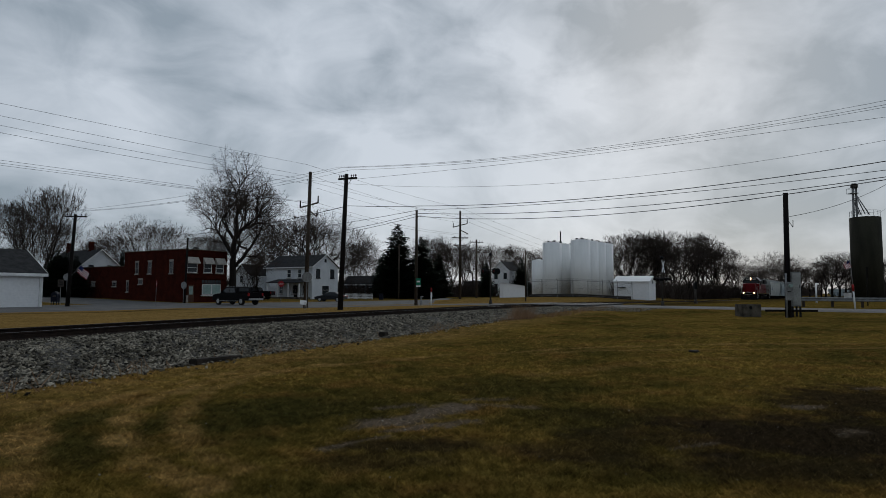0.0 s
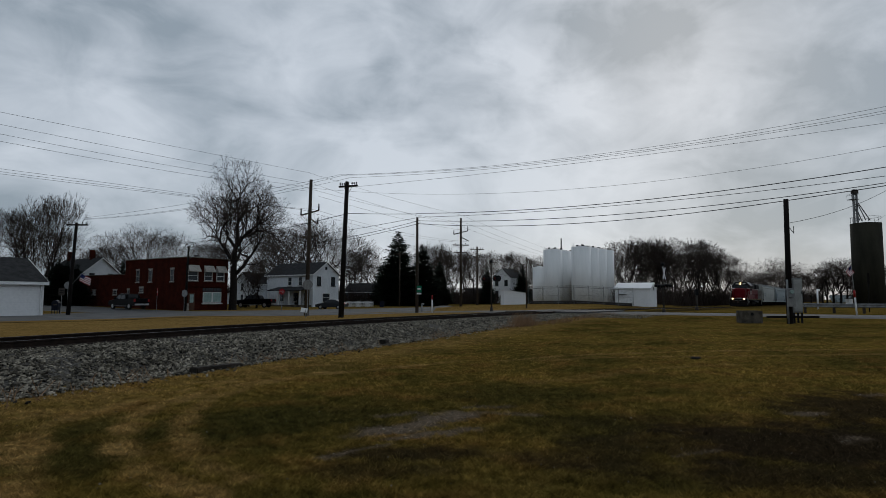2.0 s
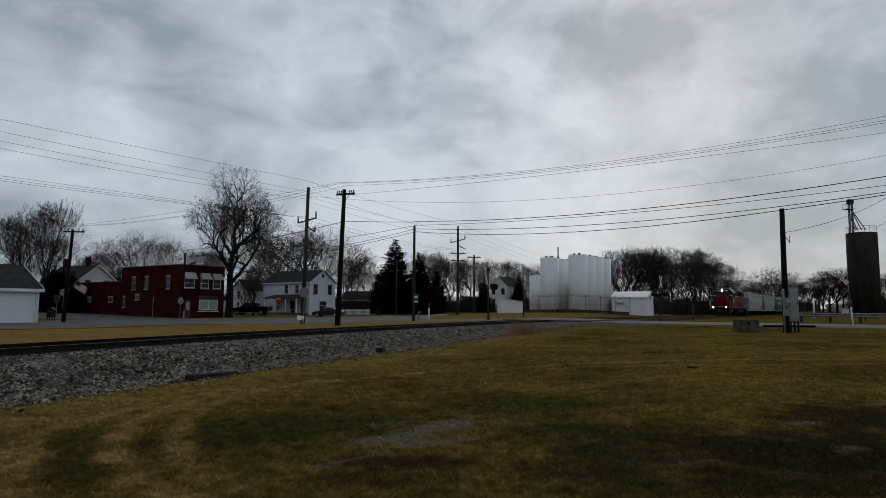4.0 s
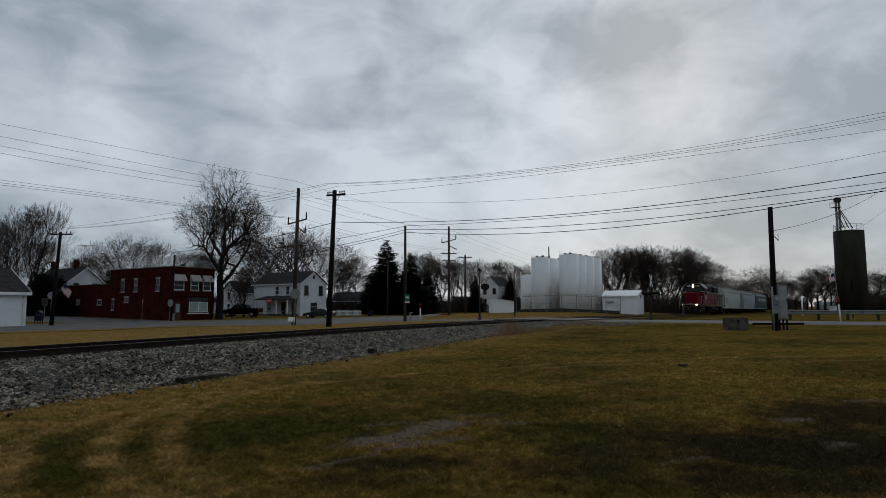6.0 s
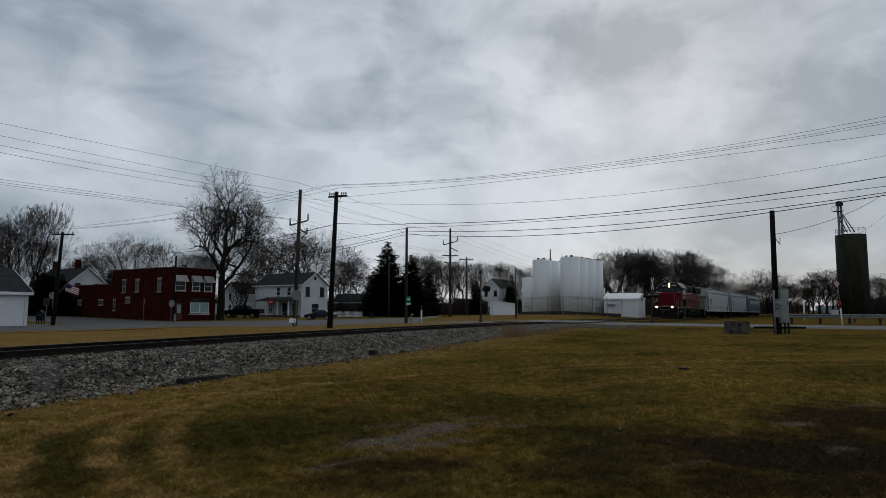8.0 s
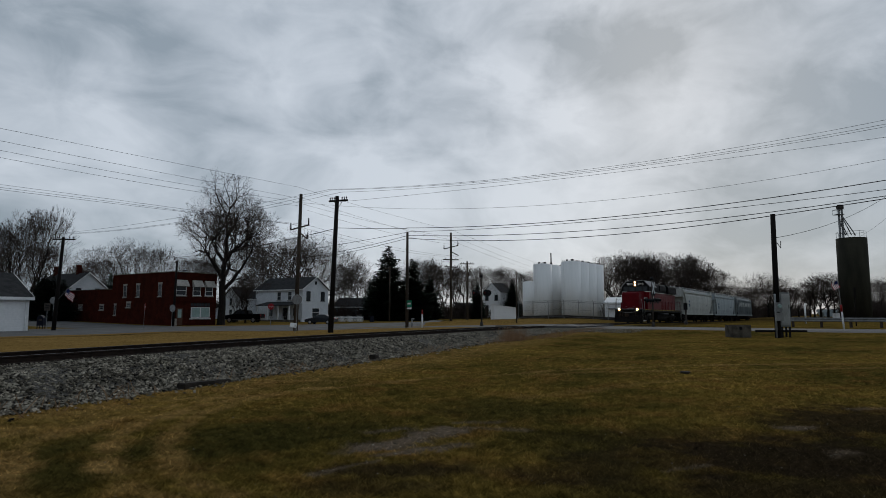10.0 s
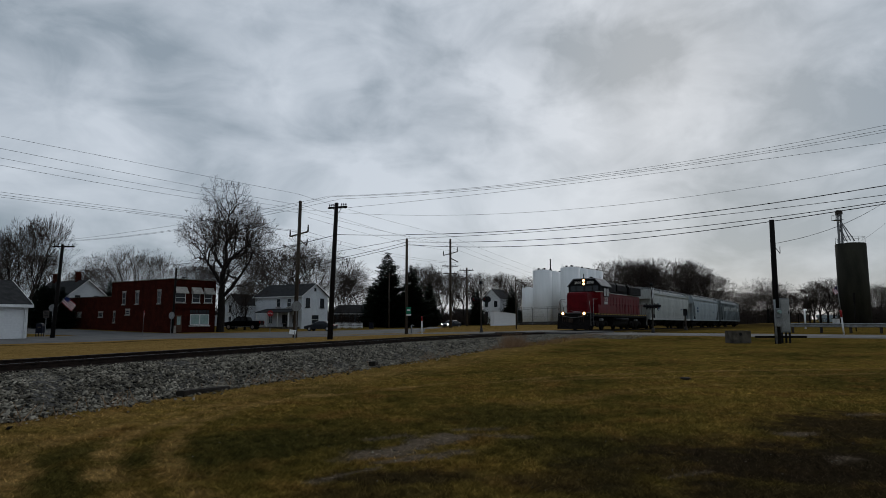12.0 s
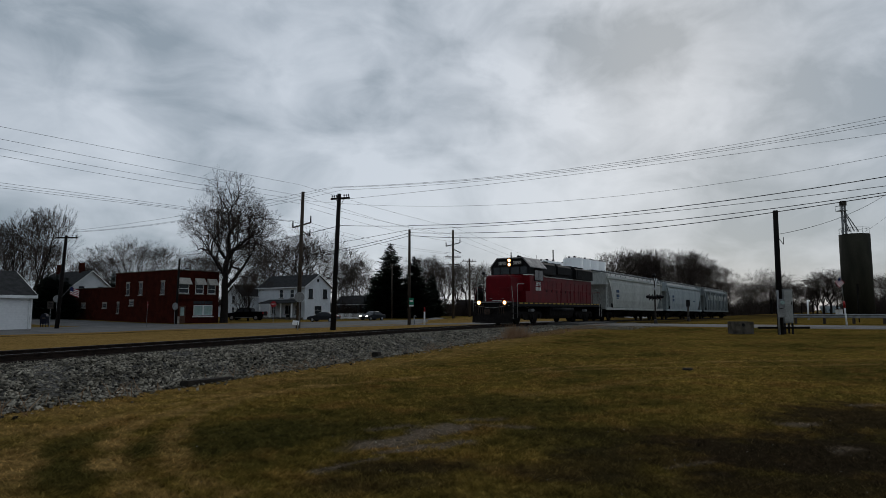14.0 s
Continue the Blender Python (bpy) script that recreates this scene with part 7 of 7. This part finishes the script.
def worn_at(x, y):
    """How straw-coloured, how stony, how damp and how green the turf is at places, 0 to 1 each."""
    x, y = np.asarray(x, float), np.asarray(y, float)
    jig = (hash_noise(x * 1.9, y * 1.9, 2) - 0.5) * 0.9 + (hash_noise(x * 5.3, y * 5.3, 7) - 0.5) * 0.7 + (hash_noise(x * 13, y * 13, 5) - 0.5) * 0.5
    s, n = (x - ORG.x) * E1.x + (y - ORG.y) * E1.y, (x - ORG.x) * E2.x + (y - ORG.y) * E2.y
    near = (y > 3) & (y < 30) & (np.abs(x) < 24)
    xa, ya = x[near], y[near]

    def lines(table, ragged):
        out = np.zeros(xa.shape)
        for pts, w, k in table:
            best = np.full(xa.shape, 9.0)
            for (ax, ay), (bx, by) in zip(pts, pts[1:]):
                dx, dy = bx - ax, by - ay
                f = np.clip(((xa - ax) * dx + (ya - ay) * dy) / (dx * dx + dy * dy), 0, 1)
                best = np.minimum(best, np.hypot(xa - ax - dx * f, ya - ay - dy * f))
            out = np.maximum(out, k * soft(1.25 - best / w + jig[near] * ragged))
        return out

    def blots(table):
        out = np.zeros(x.shape)
        for cx, cy, rx, ry, k in table:
            out = np.maximum(out, k * soft(1.5 - np.hypot((x - cx) / rx, (y - cy) / ry) + jig * 0.7))
        return out
    straw, bare = np.zeros(x.shape), np.zeros(x.shape)
    straw[near] = lines(TRACKS, 0.8) * np.clip(0.66 + 0.6 * jig[near], 0, 1)
    bare[near] = lines(SCRAPES, 1.3)
    shift = 0.0038 * np.maximum(0.0, 1 - s) ** 2 * 0.78
    toe = -n - 4.2 - shift
    straw = np.maximum(straw, np.clip(0.8 + 0.5 * jig, 0, 1) * soft((n - 3) / 5) * (1 - 0.85 * soft((n - 44) / 10)) * (1 - 0.6 * soft((s - 15) / 25)))
    straw = np.where(s < 6, np.maximum(straw, np.clip(0.42 + 0.5 * jig, 0, 1) * soft(1.25 - np.abs(toe - 0.8) / 2.4)), straw)
    damp = blots(DAMP_VIGNETTE)
    damp = np.where(s < 6, np.maximum(damp, 0.9 * soft(1.0 - np.abs(toe - 0.05) / 0.38 + jig * 1.3)), damp)
    verge = (s < -9) & (n > 22) & (n < 30)
    damp = np.where(verge, np.maximum(damp, 0.9 * soft(1.3 - np.abs(n - (25.6 + 1.2 * np.sin(s * 0.35))) / 0.8 + jig)), damp)
    spill = (s > -7) & (s < 9) & (-n > 3) & (-n < 9.5)
    bare = np.where(spill, np.maximum(bare, 0.9 * soft(1.2 - np.abs(s - 1) / 7) * soft((9.2 + n + jig * 3) / 3)), bare)
    # trodden earth beside the far track and along the road
    damp = np.where(s > 8, np.maximum(damp, 0.75 * soft(1.4 - np.abs(np.abs(n) - 4.5) / 2.2 + jig * 0.6)), damp)
    green = blots(GREEN) * (1 - straw)
    return straw, bare, damp, green


def turf_material(name, blade):
    """Turf colours; a blade also lets light through, and is brightened to offset what the mix loses."""
    m = bpy.data.materials.new(name)
    m.use_nodes = True
    N, L = m.node_tree.nodes, m.node_tree.links
    b = N["Principled BSDF"]
    b.inputs["Roughness"].default_value, b.inputs["Specular IOR Level"].default_value = 0.95, 0.0
    pos = N.new("ShaderNodeNewGeometry").outputs["Position"]

    def noise_node(scale, detail):
        n = N.new("ShaderNodeTexNoise")
        n.inputs["Scale"].default_value, n.inputs["Detail"].default_value, n.inputs["Roughness"].default_value = scale, detail, 0.62
        L.new(pos, n.inputs["Vector"])
        return n.outputs[0]

    def mixer(fac, a, c):
        n = N.new("ShaderNodeMix")
        n.data_type = "RGBA"
        L.new(fac, n.inputs[0])
        for i, v in ((6, a), (7, c)):
            if isinstance(v, tuple):
                n.inputs[i].default_value = (*v, 1)
            else:
                L.new(v, n.inputs[i])
        return n.outputs[2]

    def remap(v, lo, hi):
        n = N.new("ShaderNodeMapRange")
        n.inputs[1].default_value, n.inputs[2].default_value = lo, hi
        L.new(v, n.inputs[0])
        return n.outputs[0]
    straw, bare, damp, lush = [N.new("ShaderNodeAttribute") for _ in range(4)]
    straw.attribute_name, bare.attribute_name, damp.attribute_name, lush.attribute_name = "straw", "bare", "damp", "green"
    patch = remap(noise_node(0.22, 7), 0.40, 0.60)
    fine = remap(noise_node(3.5, 6), 0.36, 0.64)
    speck = remap(noise_node(46, 6), 0.30, 0.70)
    green = mixer(fine, (0.041, 0.033, 0.008), (0.088, 0.068, 0.017))
    brown = mixer(fine, (0.095, 0.066, 0.014), (0.195, 0.130, 0.031))
    rusty = mixer(fine, (0.086, 0.050, 0.014), (0.165, 0.096, 0.027))
    base = mixer(remap(noise_node(0.9, 5), 0.48, 0.66), mixer(patch, green, brown), rusty)
    base = mixer(lush.outputs["Fac"], base, mixer(fine, (0.026, 0.024, 0.007), (0.060, 0.050, 0.014)))
    base = mixer(straw.outputs["Fac"], base, mixer(fine, (0.165, 0.102, 0.034), (0.270, 0.172, 0.062)))
    base = mixer(damp.outputs["Fac"], base, mixer(speck, (0.008, 0.006, 0.004), (0.032, 0.023, 0.014)))
    base = mixer(bare.outputs["Fac"], base, mixer(speck, (0.045, 0.034, 0.024), (0.175, 0.135, 0.096)))
    tuft = N.new("ShaderNodeMix")
    tuft.data_type, tuft.blend_type = "RGBA", "MULTIPLY"
    tuft.inputs[0].default_value = 1.0
    L.new(base, tuft.inputs[6]), L.new(mixer(remap(noise_node(11, 5), 0.36, 0.64), (0.66, 0.66, 0.64), (1.30, 1.30, 1.32)), tuft.inputs[7])
    base = tuft.outputs[2]
    dark = N.new("ShaderNodeMix")
    dark.data_type, dark.blend_type = "RGBA", "MULTIPLY"
    dark.inputs[0].default_value = 0.75
    L.new(base, dark.inputs[6]), L.new(mixer(speck, (0.42, 0.42, 0.42), (1.5, 1.5, 1.5)), dark.inputs[7])
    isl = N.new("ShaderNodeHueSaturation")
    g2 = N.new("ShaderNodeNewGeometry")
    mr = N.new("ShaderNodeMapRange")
    # random blade tone, raised on average to replace light lost in the half mix
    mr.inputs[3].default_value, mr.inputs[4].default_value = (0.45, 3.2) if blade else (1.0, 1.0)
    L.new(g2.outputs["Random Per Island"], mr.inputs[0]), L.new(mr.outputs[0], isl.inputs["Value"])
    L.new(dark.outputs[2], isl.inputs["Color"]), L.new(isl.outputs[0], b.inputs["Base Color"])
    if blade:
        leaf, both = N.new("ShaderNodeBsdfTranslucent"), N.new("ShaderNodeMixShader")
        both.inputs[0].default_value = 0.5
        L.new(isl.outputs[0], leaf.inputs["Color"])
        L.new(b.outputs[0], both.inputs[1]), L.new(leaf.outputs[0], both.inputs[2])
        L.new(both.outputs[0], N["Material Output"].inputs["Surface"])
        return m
    bp = N.new("ShaderNodeBump")
    bp.inputs["Strength"].default_value, bp.inputs["Distance"].default_value = 0.3, 0.03
    L.new(noise_node(26, 4), bp.inputs["Height"]), L.new(bp.outputs[0], b.inputs["Normal"])
    return m


M_TURF, M_BLADE = turf_material("winter_turf", False), turf_material("brightened_grass_blade", True)


def set_values(me, values):
    for nm, v in zip(("straw", "bare", "damp", "green"), values):
        at = me.attributes.new(nm, "FLOAT", "POINT")
        at.data.foreach_set("value", np.asarray(v, np.float32))


def dress_ground():
    me = bpy.data.objects["ground"].data
    me.materials.clear()
    me.materials.append(M_TURF)
    co = np.empty(len(me.vertices) * 3)
    me.vertices.foreach_get("co", co)
    set_values(me, worn_at(co[0::3], co[1::3]))


def build_blades():
    rng = np.random.default_rng(4)
    n = 460000
    ang = rng.uniform(-0.68, 0.68, n)
    y = 4.6 * (38 / 4.6) ** (rng.random(n) ** 1.25)
    x = y * np.tan(ang)
    s = (x - ORG.x) * E1.x + (y - ORG.y) * E1.y
    nn = (x - ORG.x) * E2.x + (y - ORG.y) * E2.y
    keep = (-nn - 4.0 - 0.003 * np.maximum(0, 1 - s) ** 2) > rng.uniform(-0.2, 0.5, n)
    x, y = x[keep], y[keep]
    st, ba, da, gr = worn_at(x, y)
    clump = hash_noise(x * 7, y * 7, 11)
    fade = 1 - soft((y - 10) / 26)
    keep = (rng.random(len(x)) > np.maximum(ba * 0.93, da * 0.62)) & (rng.random(len(x)) < 0.2 + 0.8 * fade) & (rng.random(len(x)) < 0.35 + clump)
    x, y, st, ba, da, gr, fade, clump = [v[keep] for v in (x, y, st, ba, da, gr, fade, clump)]
    n = len(x)
    h = rng.uniform(0.014, 0.056, n) * (1 - 0.35 * st) * (0.4 + 0.6 * fade) * (0.55 + 0.8 * clump)
    w = 0.0017 + 0.00058 * y
    a, b = rng.uniform(0, 6.283, n), rng.uniform(0, 6.283, n)
    lean = rng.uniform(0.6, 2.6, n) * h
    z = np.array([ground_z(float(p), float(q)) for p, q in zip(x, y)]) - 0.004
    turn = np.where(np.sin(b - a) > 0, 1.0, -1.0)
    cx, sx = np.cos(a) * w * turn, np.sin(a) * w * turn
    verts = np.empty((n, 3, 3))
    verts[:, 0] = np.stack((x - cx, y - sx, z), 1)
    verts[:, 1] = np.stack((x + cx, y + sx, z), 1)
    verts[:, 2] = np.stack((x + lean * np.cos(b), y + lean * np.sin(b), z + h), 1)
    me = bpy.data.meshes.new("grass_blades")
    me.from_pydata(verts.reshape(-1, 3).tolist(), [], np.arange(n * 3).reshape(-1, 3).tolist())
    me.polygons.foreach_set("use_smooth", [True] * n)
    me.normals_split_custom_set_from_vertices([(0.0, 0.0, 1.0)] * (n * 3))
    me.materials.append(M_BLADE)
    set_values(me, [np.repeat(v, 3) for v in (st, ba, da, gr)])
    tagged(new("grass_blades", me), "short trodden winter grass blades, brown and dull green", "grass", kind="stuff")


def island_stone(name, light, dark):
    m = mat(name, light, dark, 2.5, 0.9, 0, 0.3, 60)
    N, L = m.node_tree.nodes, m.node_tree.links
    b = N["Principled BSDF"]
    src = b.inputs["Base Color"].links[0].from_socket
    hsv, mr = N.new("ShaderNodeHueSaturation"), N.new("ShaderNodeMapRange")
    mr.inputs[3].default_value, mr.inputs[4].default_value = 0.05, 1.45
    L.new(N.new("ShaderNodeNewGeometry").outputs["Random Per Island"], mr.inputs[0])
    L.new(mr.outputs[0], hsv.inputs["Value"]), L.new(src, hsv.inputs["Color"]), L.new(hsv.outputs[0], b.inputs["Base Color"])
    return m


def build_stones():
    rng = np.random.default_rng(8)
    mstone = island_stone("ballast_stone", (0.30, 0.272, 0.218), (0.13, 0.116, 0.09))
    sec_a = np.array([-4.6, -4.1, -3.4, -2.5, -1.75, -0.75, 2.5])
    sec_z = np.array([-1.05, -0.95, -0.62, -0.30, -0.20, -0.20, -0.22])
    n = 66000
    s = 10 - 64 * rng.random(n) ** 0.9
    a = rng.uniform(-4.45, -0.85, n)
    a = np.where(rng.random(n) < 0.12, a - np.abs(rng.normal(0, 0.36, n)), a)
    extra = rng.random(n) < 0.06
    a = np.where(extra, rng.uniform(-0.6, 2.2, n), a)
    octa = np.array([(1, 0, 0), (-1, 0, 0), (0, 1, 0), (0, -1, 0), (0, 0, 1), (0, 0, -1)], float)
    tri = [(0, 2, 4), (2, 1, 4), (1, 3, 4), (3, 0, 4), (2, 0, 5), (1, 2, 5), (3, 1, 5), (0, 3, 5)]
    verts, faces = [], []
    for i in range(n):
        si, ai = float(s[i]), float(a[i])
        if si > 0.5 and -3.6 < ai < 3.4:
            continue
        x, y, z, h = rail_at(si)
        h = math.radians(h)
        px, py = x - math.sin(h) * ai, y + math.cos(h) * ai
        pz = z + float(np.interp(ai, sec_a, sec_z))
        pz = max(pz, ground_z(px, py)) + 0.018
        r = rng.uniform(0.026, 0.064)
        rot = Euler((rng.normal(0, 0.45), rng.normal(0, 0.45), rng.uniform(0, 6.28))).to_matrix()
        sc = rng.uniform(0.6, 1.25, 3) * r * np.array([1.25, 0.85, 0.6])
        q = len(verts)
        for v in octa * rng.uniform(0.7, 1.2, (6, 1)):
            w = rot @ Vector(v * sc)
            verts.append((px + w.x, py + w.y, pz + w.z))
        faces.extend((q + t[0], q + t[1], q + t[2]) for t in tri)
    for i in range(5200):
        si, ai = float(rng.uniform(-6.5, 8.5)), -3.6 - 5.2 * float(rng.random()) ** 1.6
        x, y, z, h = rail_at(si)
        h = math.radians(h)
        px, py = x - math.sin(h) * ai, y + math.cos(h) * ai
        pz = ground_z(px, py) + 0.008
        if -1.0 < si < 7.2 and ai < -4.6:
            continue
        r = rng.uniform(0.02, 0.045)
        q = len(verts)
        for v in octa * rng.uniform(0.7, 1.2, (6, 1)) * r:
            verts.append((px + v[0], py + v[1], pz + v[2]))
        faces.extend((q + t[0], q + t[1], q + t[2]) for t in tri)
    me = bpy.data.meshes.new("ballast_stones")
    me.from_pydata(verts, [], faces)
    me.materials.append(mstone)
    ob = new("ballast_stones", me)
    tagged(ob, "loose broken limestone ballast beside the rail", "ballast", kind="stuff")
    # pebbles and litter in the worn turf
    pv, pf = [], []
    for i in range(9000):
        d = 4.6 * (26 / 4.6) ** float(rng.random())
        px, py = d * float(rng.uniform(-0.72, 0.72)), d
        ba = float(worn_at([px], [py])[1][0])
        if rng.random() > 0.035 + 0.96 * ba or -to_town(px, py)[1] < 5 + track_x(to_town(px, py)[0]):
            continue
        r = float(rng.uniform(0.005, 0.016)) * (1 if ba > 0.2 else 0.9)
        q = len(pv)
        for v in octa * rng.uniform(0.6, 1.3, (6, 1)) * r:
            pv.append((px + v[0], py + v[1], ground_z(px, py) + 0.004 + v[2] * 0.7))
        pf.extend((q + t[0], q + t[1], q + t[2]) for t in tri)
    pm = bpy.data.meshes.new("pebbles")
    pm.from_pydata(pv, [], pf)
    pm.materials.append(mstone)
    tagged(new("pebbles", pm), "small pale pebbles scattered in the worn turf", "pebbles", kind="stuff")
    # dead weeds at the toe of the bank and by the crossing
    store = ([], [])
    rg = random.Random(3)
    for sx, k, cnt in ((-15.9, 4.85, 300), (-16.5, 5.0, 160), (-12.5, 5.6, 140), (-7.5, 5.6, 120), (-2.0, 5.0, 70), (-24, 4.5, 40), (-34, 4.4, 50), (-41, 4.4, 50)):
        for _ in range(cnt):
            si, ai = sx + rg.gauss(0, 0.5 if sx == -15.9 else 1.5), -k + rg.gauss(0, 0.3)
            x, y, z, h = rail_at(si)
            h = math.radians(h)
            px, py = x - math.sin(h) * ai, y + math.cos(h) * ai
            p = Vector((px, py, ground_z(px, py)))
            ht = rg.uniform(0.12, 0.42) * (1.7 if sx == -15.9 else 0.7)
            limb(store, [p, p + Vector((rg.gauss(0, 0.16), rg.gauss(0, 0.16), ht))], [0.009, 0.004], 3)
    me = bpy.data.meshes.new("dead_weeds")
    me.from_pydata(store[0], [], store[1])
    me.materials.append(mat("dead_weed", (0.30, 0.19, 0.11), (0.19, 0.11, 0.06), 4, 0.95))
    tagged(new("dead_weeds", me), "dry reddish-brown dead weeds along the ballast edge", "weeds", kind="stuff")
    # fallen tie pieces on the stones
    for sx, ai, turn, ln in ((-28.9, -4.25, 12, 0.45), (-37.2, -4.45, 3, 1.6)):
        x, y, z, h = rail_at(sx)
        hh = math.radians(h)
        px, py = x - math.sin(hh) * ai, y + math.cos(hh) * ai
        solid("old_tie_piece", box(bm_new(), -ln / 2, ln / 2, -0.11, 0.11, -0.04, 0.13, 0.02), M_TIE, pose(px, py, max(ground_z(px, py), z - 0.8) + (0.05 if ln < 1 else -0.03), 0, 2, h + turn), "dark rotten piece of railway tie lying on the ballast", "timber")
    x, y = (6.47, 17.2)
    solid("drain_cover", tube(bm_new(), (0, 0, -0.02), (0, 0, 0.05), 0.16, 0.12, 14), M_TIE, pose(x, y, ground_z(x, y)), "small dark iron cover lying in the grass", "cover")


# ---- assemble ----
build_deck()
build_poles()
build_wires()
build_signals()
build_brick_shop()
build_white_house()
build_other_buildings()
build_silos()
build_trees()
build_brush()
locomotive = build_locomotive()
LOCO_WHEELS = list(WHEELSETS)
wagons = []
for paint, words, ribs, marks in ((M_HOPPER, "pale grey covered hopper wagon with curved sides", False, True), (M_HOPPER2, "blue-grey covered hopper wagon with curved sides", False, True),
                                  (M_HOPPER3, "dull grey weathered covered hopper wagon, last of the train", True, False)):
    WHEELSETS.clear()
    wagons.append((build_hopper(paint, words, ribs, marks), list(WHEELSETS)))
pickup = build_pickup()
sedan = build_car("dark sedan driving along the street with lit lamps")
parked = build_car("dark blue hatchback parked beside the white house", "parked_car")
xy = (-20.42, 95)
parked.matrix_basis = place(*xy, -12)
old = copy_thing(pickup, place(*(-33.94, 99), -4))
tagged(old, "dark pickup truck parked beside the large tree")
# wagons standing far off below the tower
far_wagon = copy_thing(wagons[1][0], pose(*(176, 300), -0.9, 0, 0, 14))
tagged(far_wagon, "grey hopper wagon standing far off beside the trees")
flag_one = build_flag(Matrix(), 1.15, 0.7, "striped flag on a slanting staff of the utility pole")
flag_two = build_flag(Matrix(), 0.5, 0.5, "striped flag drooping from the roadside post")
x, y = (-35.17, 57.9)
staff = thing("flag_staff", pose(x, y, ground_z(x, y) + 2.9), "thin pale slanting flag staff on the utility pole", "flag staff")
part("rod", tube(bm_new(), (0.0, 0, 0), (0.85, 0, 1.0), 0.025, 0.02, 8), M_METAL, staff)
FLAG_ONE = Vector((x + 0.75, y, ground_z(x, y) + 3.85))
x, y = (28.75, 46)
FLAG_TWO = Vector((x - 0.15, y, ground_z(x, y) + 3.5))
build_ties()
dress_ground()
build_stones()
build_blades()


# ---- what moves ----
def head_s(t):
    """How far along the track the locomotive's front is."""
    return 94.390 + (-6.2989) * t + (-0.13697) * t * t + (0.004515) * t ** 3


def on_track(s0, a, b):
    """The pose of a vehicle whose front is at s0 and whose trucks are a and b behind it."""
    p, q = Vector(rail_at(s0 + a)[:3]), Vector(rail_at(s0 + b)[:3])
    d = (q - p).normalized()
    e = p - d * a
    return pose(e.x, e.y, e.z, 0, -math.degrees(math.asin(d.z)), math.degrees(math.atan2(d.y, d.x)))


def motions():
    steps = [k * 0.5 for k in range(29)]
    walk(locomotive, [(t, on_track(head_s(t), 3.7, 14.1)) for t in steps])
    for k, (w, _) in enumerate(wagons):
        walk(w, [(t, on_track(head_s(t) + 17.95 + 20.65 * k, 2.6, 17.8)) for t in steps])
    quick = [k / 15 for k in range(211)]
    for sets in (LOCO_WHEELS, *[w[1] for w in wagons]):
        for ob, x, r in sets:
            walk(ob, [(t, pose(x, 0, r, 0, math.degrees((head_s(t) - head_s(0)) / r), 0)) for t in quick])

    def on_ground(x, y, turn):
        return pose(x, y, ground_z(x, y) + 0.07, 0, 0, turn)

    def pickup_n(t):
        """How far along the crossing road the pickup's middle is, gathering speed."""
        k = min(t, 3.5)
        return 35.2 + 8.2 * k + 1.25 * k * k + 16.9 * (t - k)
    walk(pickup, [(t, on_ground(*town(-1.7, pickup_n(t) + 2.95), GRID - 90)) for t in steps])
    walk(sedan, [(t, on_ground(*town(50 - 12.2 * (t - 12.5), 45.5), GRID)) for t in steps])
    for fl, at, base in ((flag_one, FLAG_ONE, 18), (flag_two, FLAG_TWO, 62)):
        walk(fl, [(t, pose(*at, 6 * math.sin(t * 2.9), base + 12 * math.sin(t * 2.1 + 0.6) + 5 * math.sin(t * 4.3), 18 * math.sin(t * 1.7) + (0 if fl is flag_one else 12))) for t in [k * 0.25 for k in range(57)]])


motions()
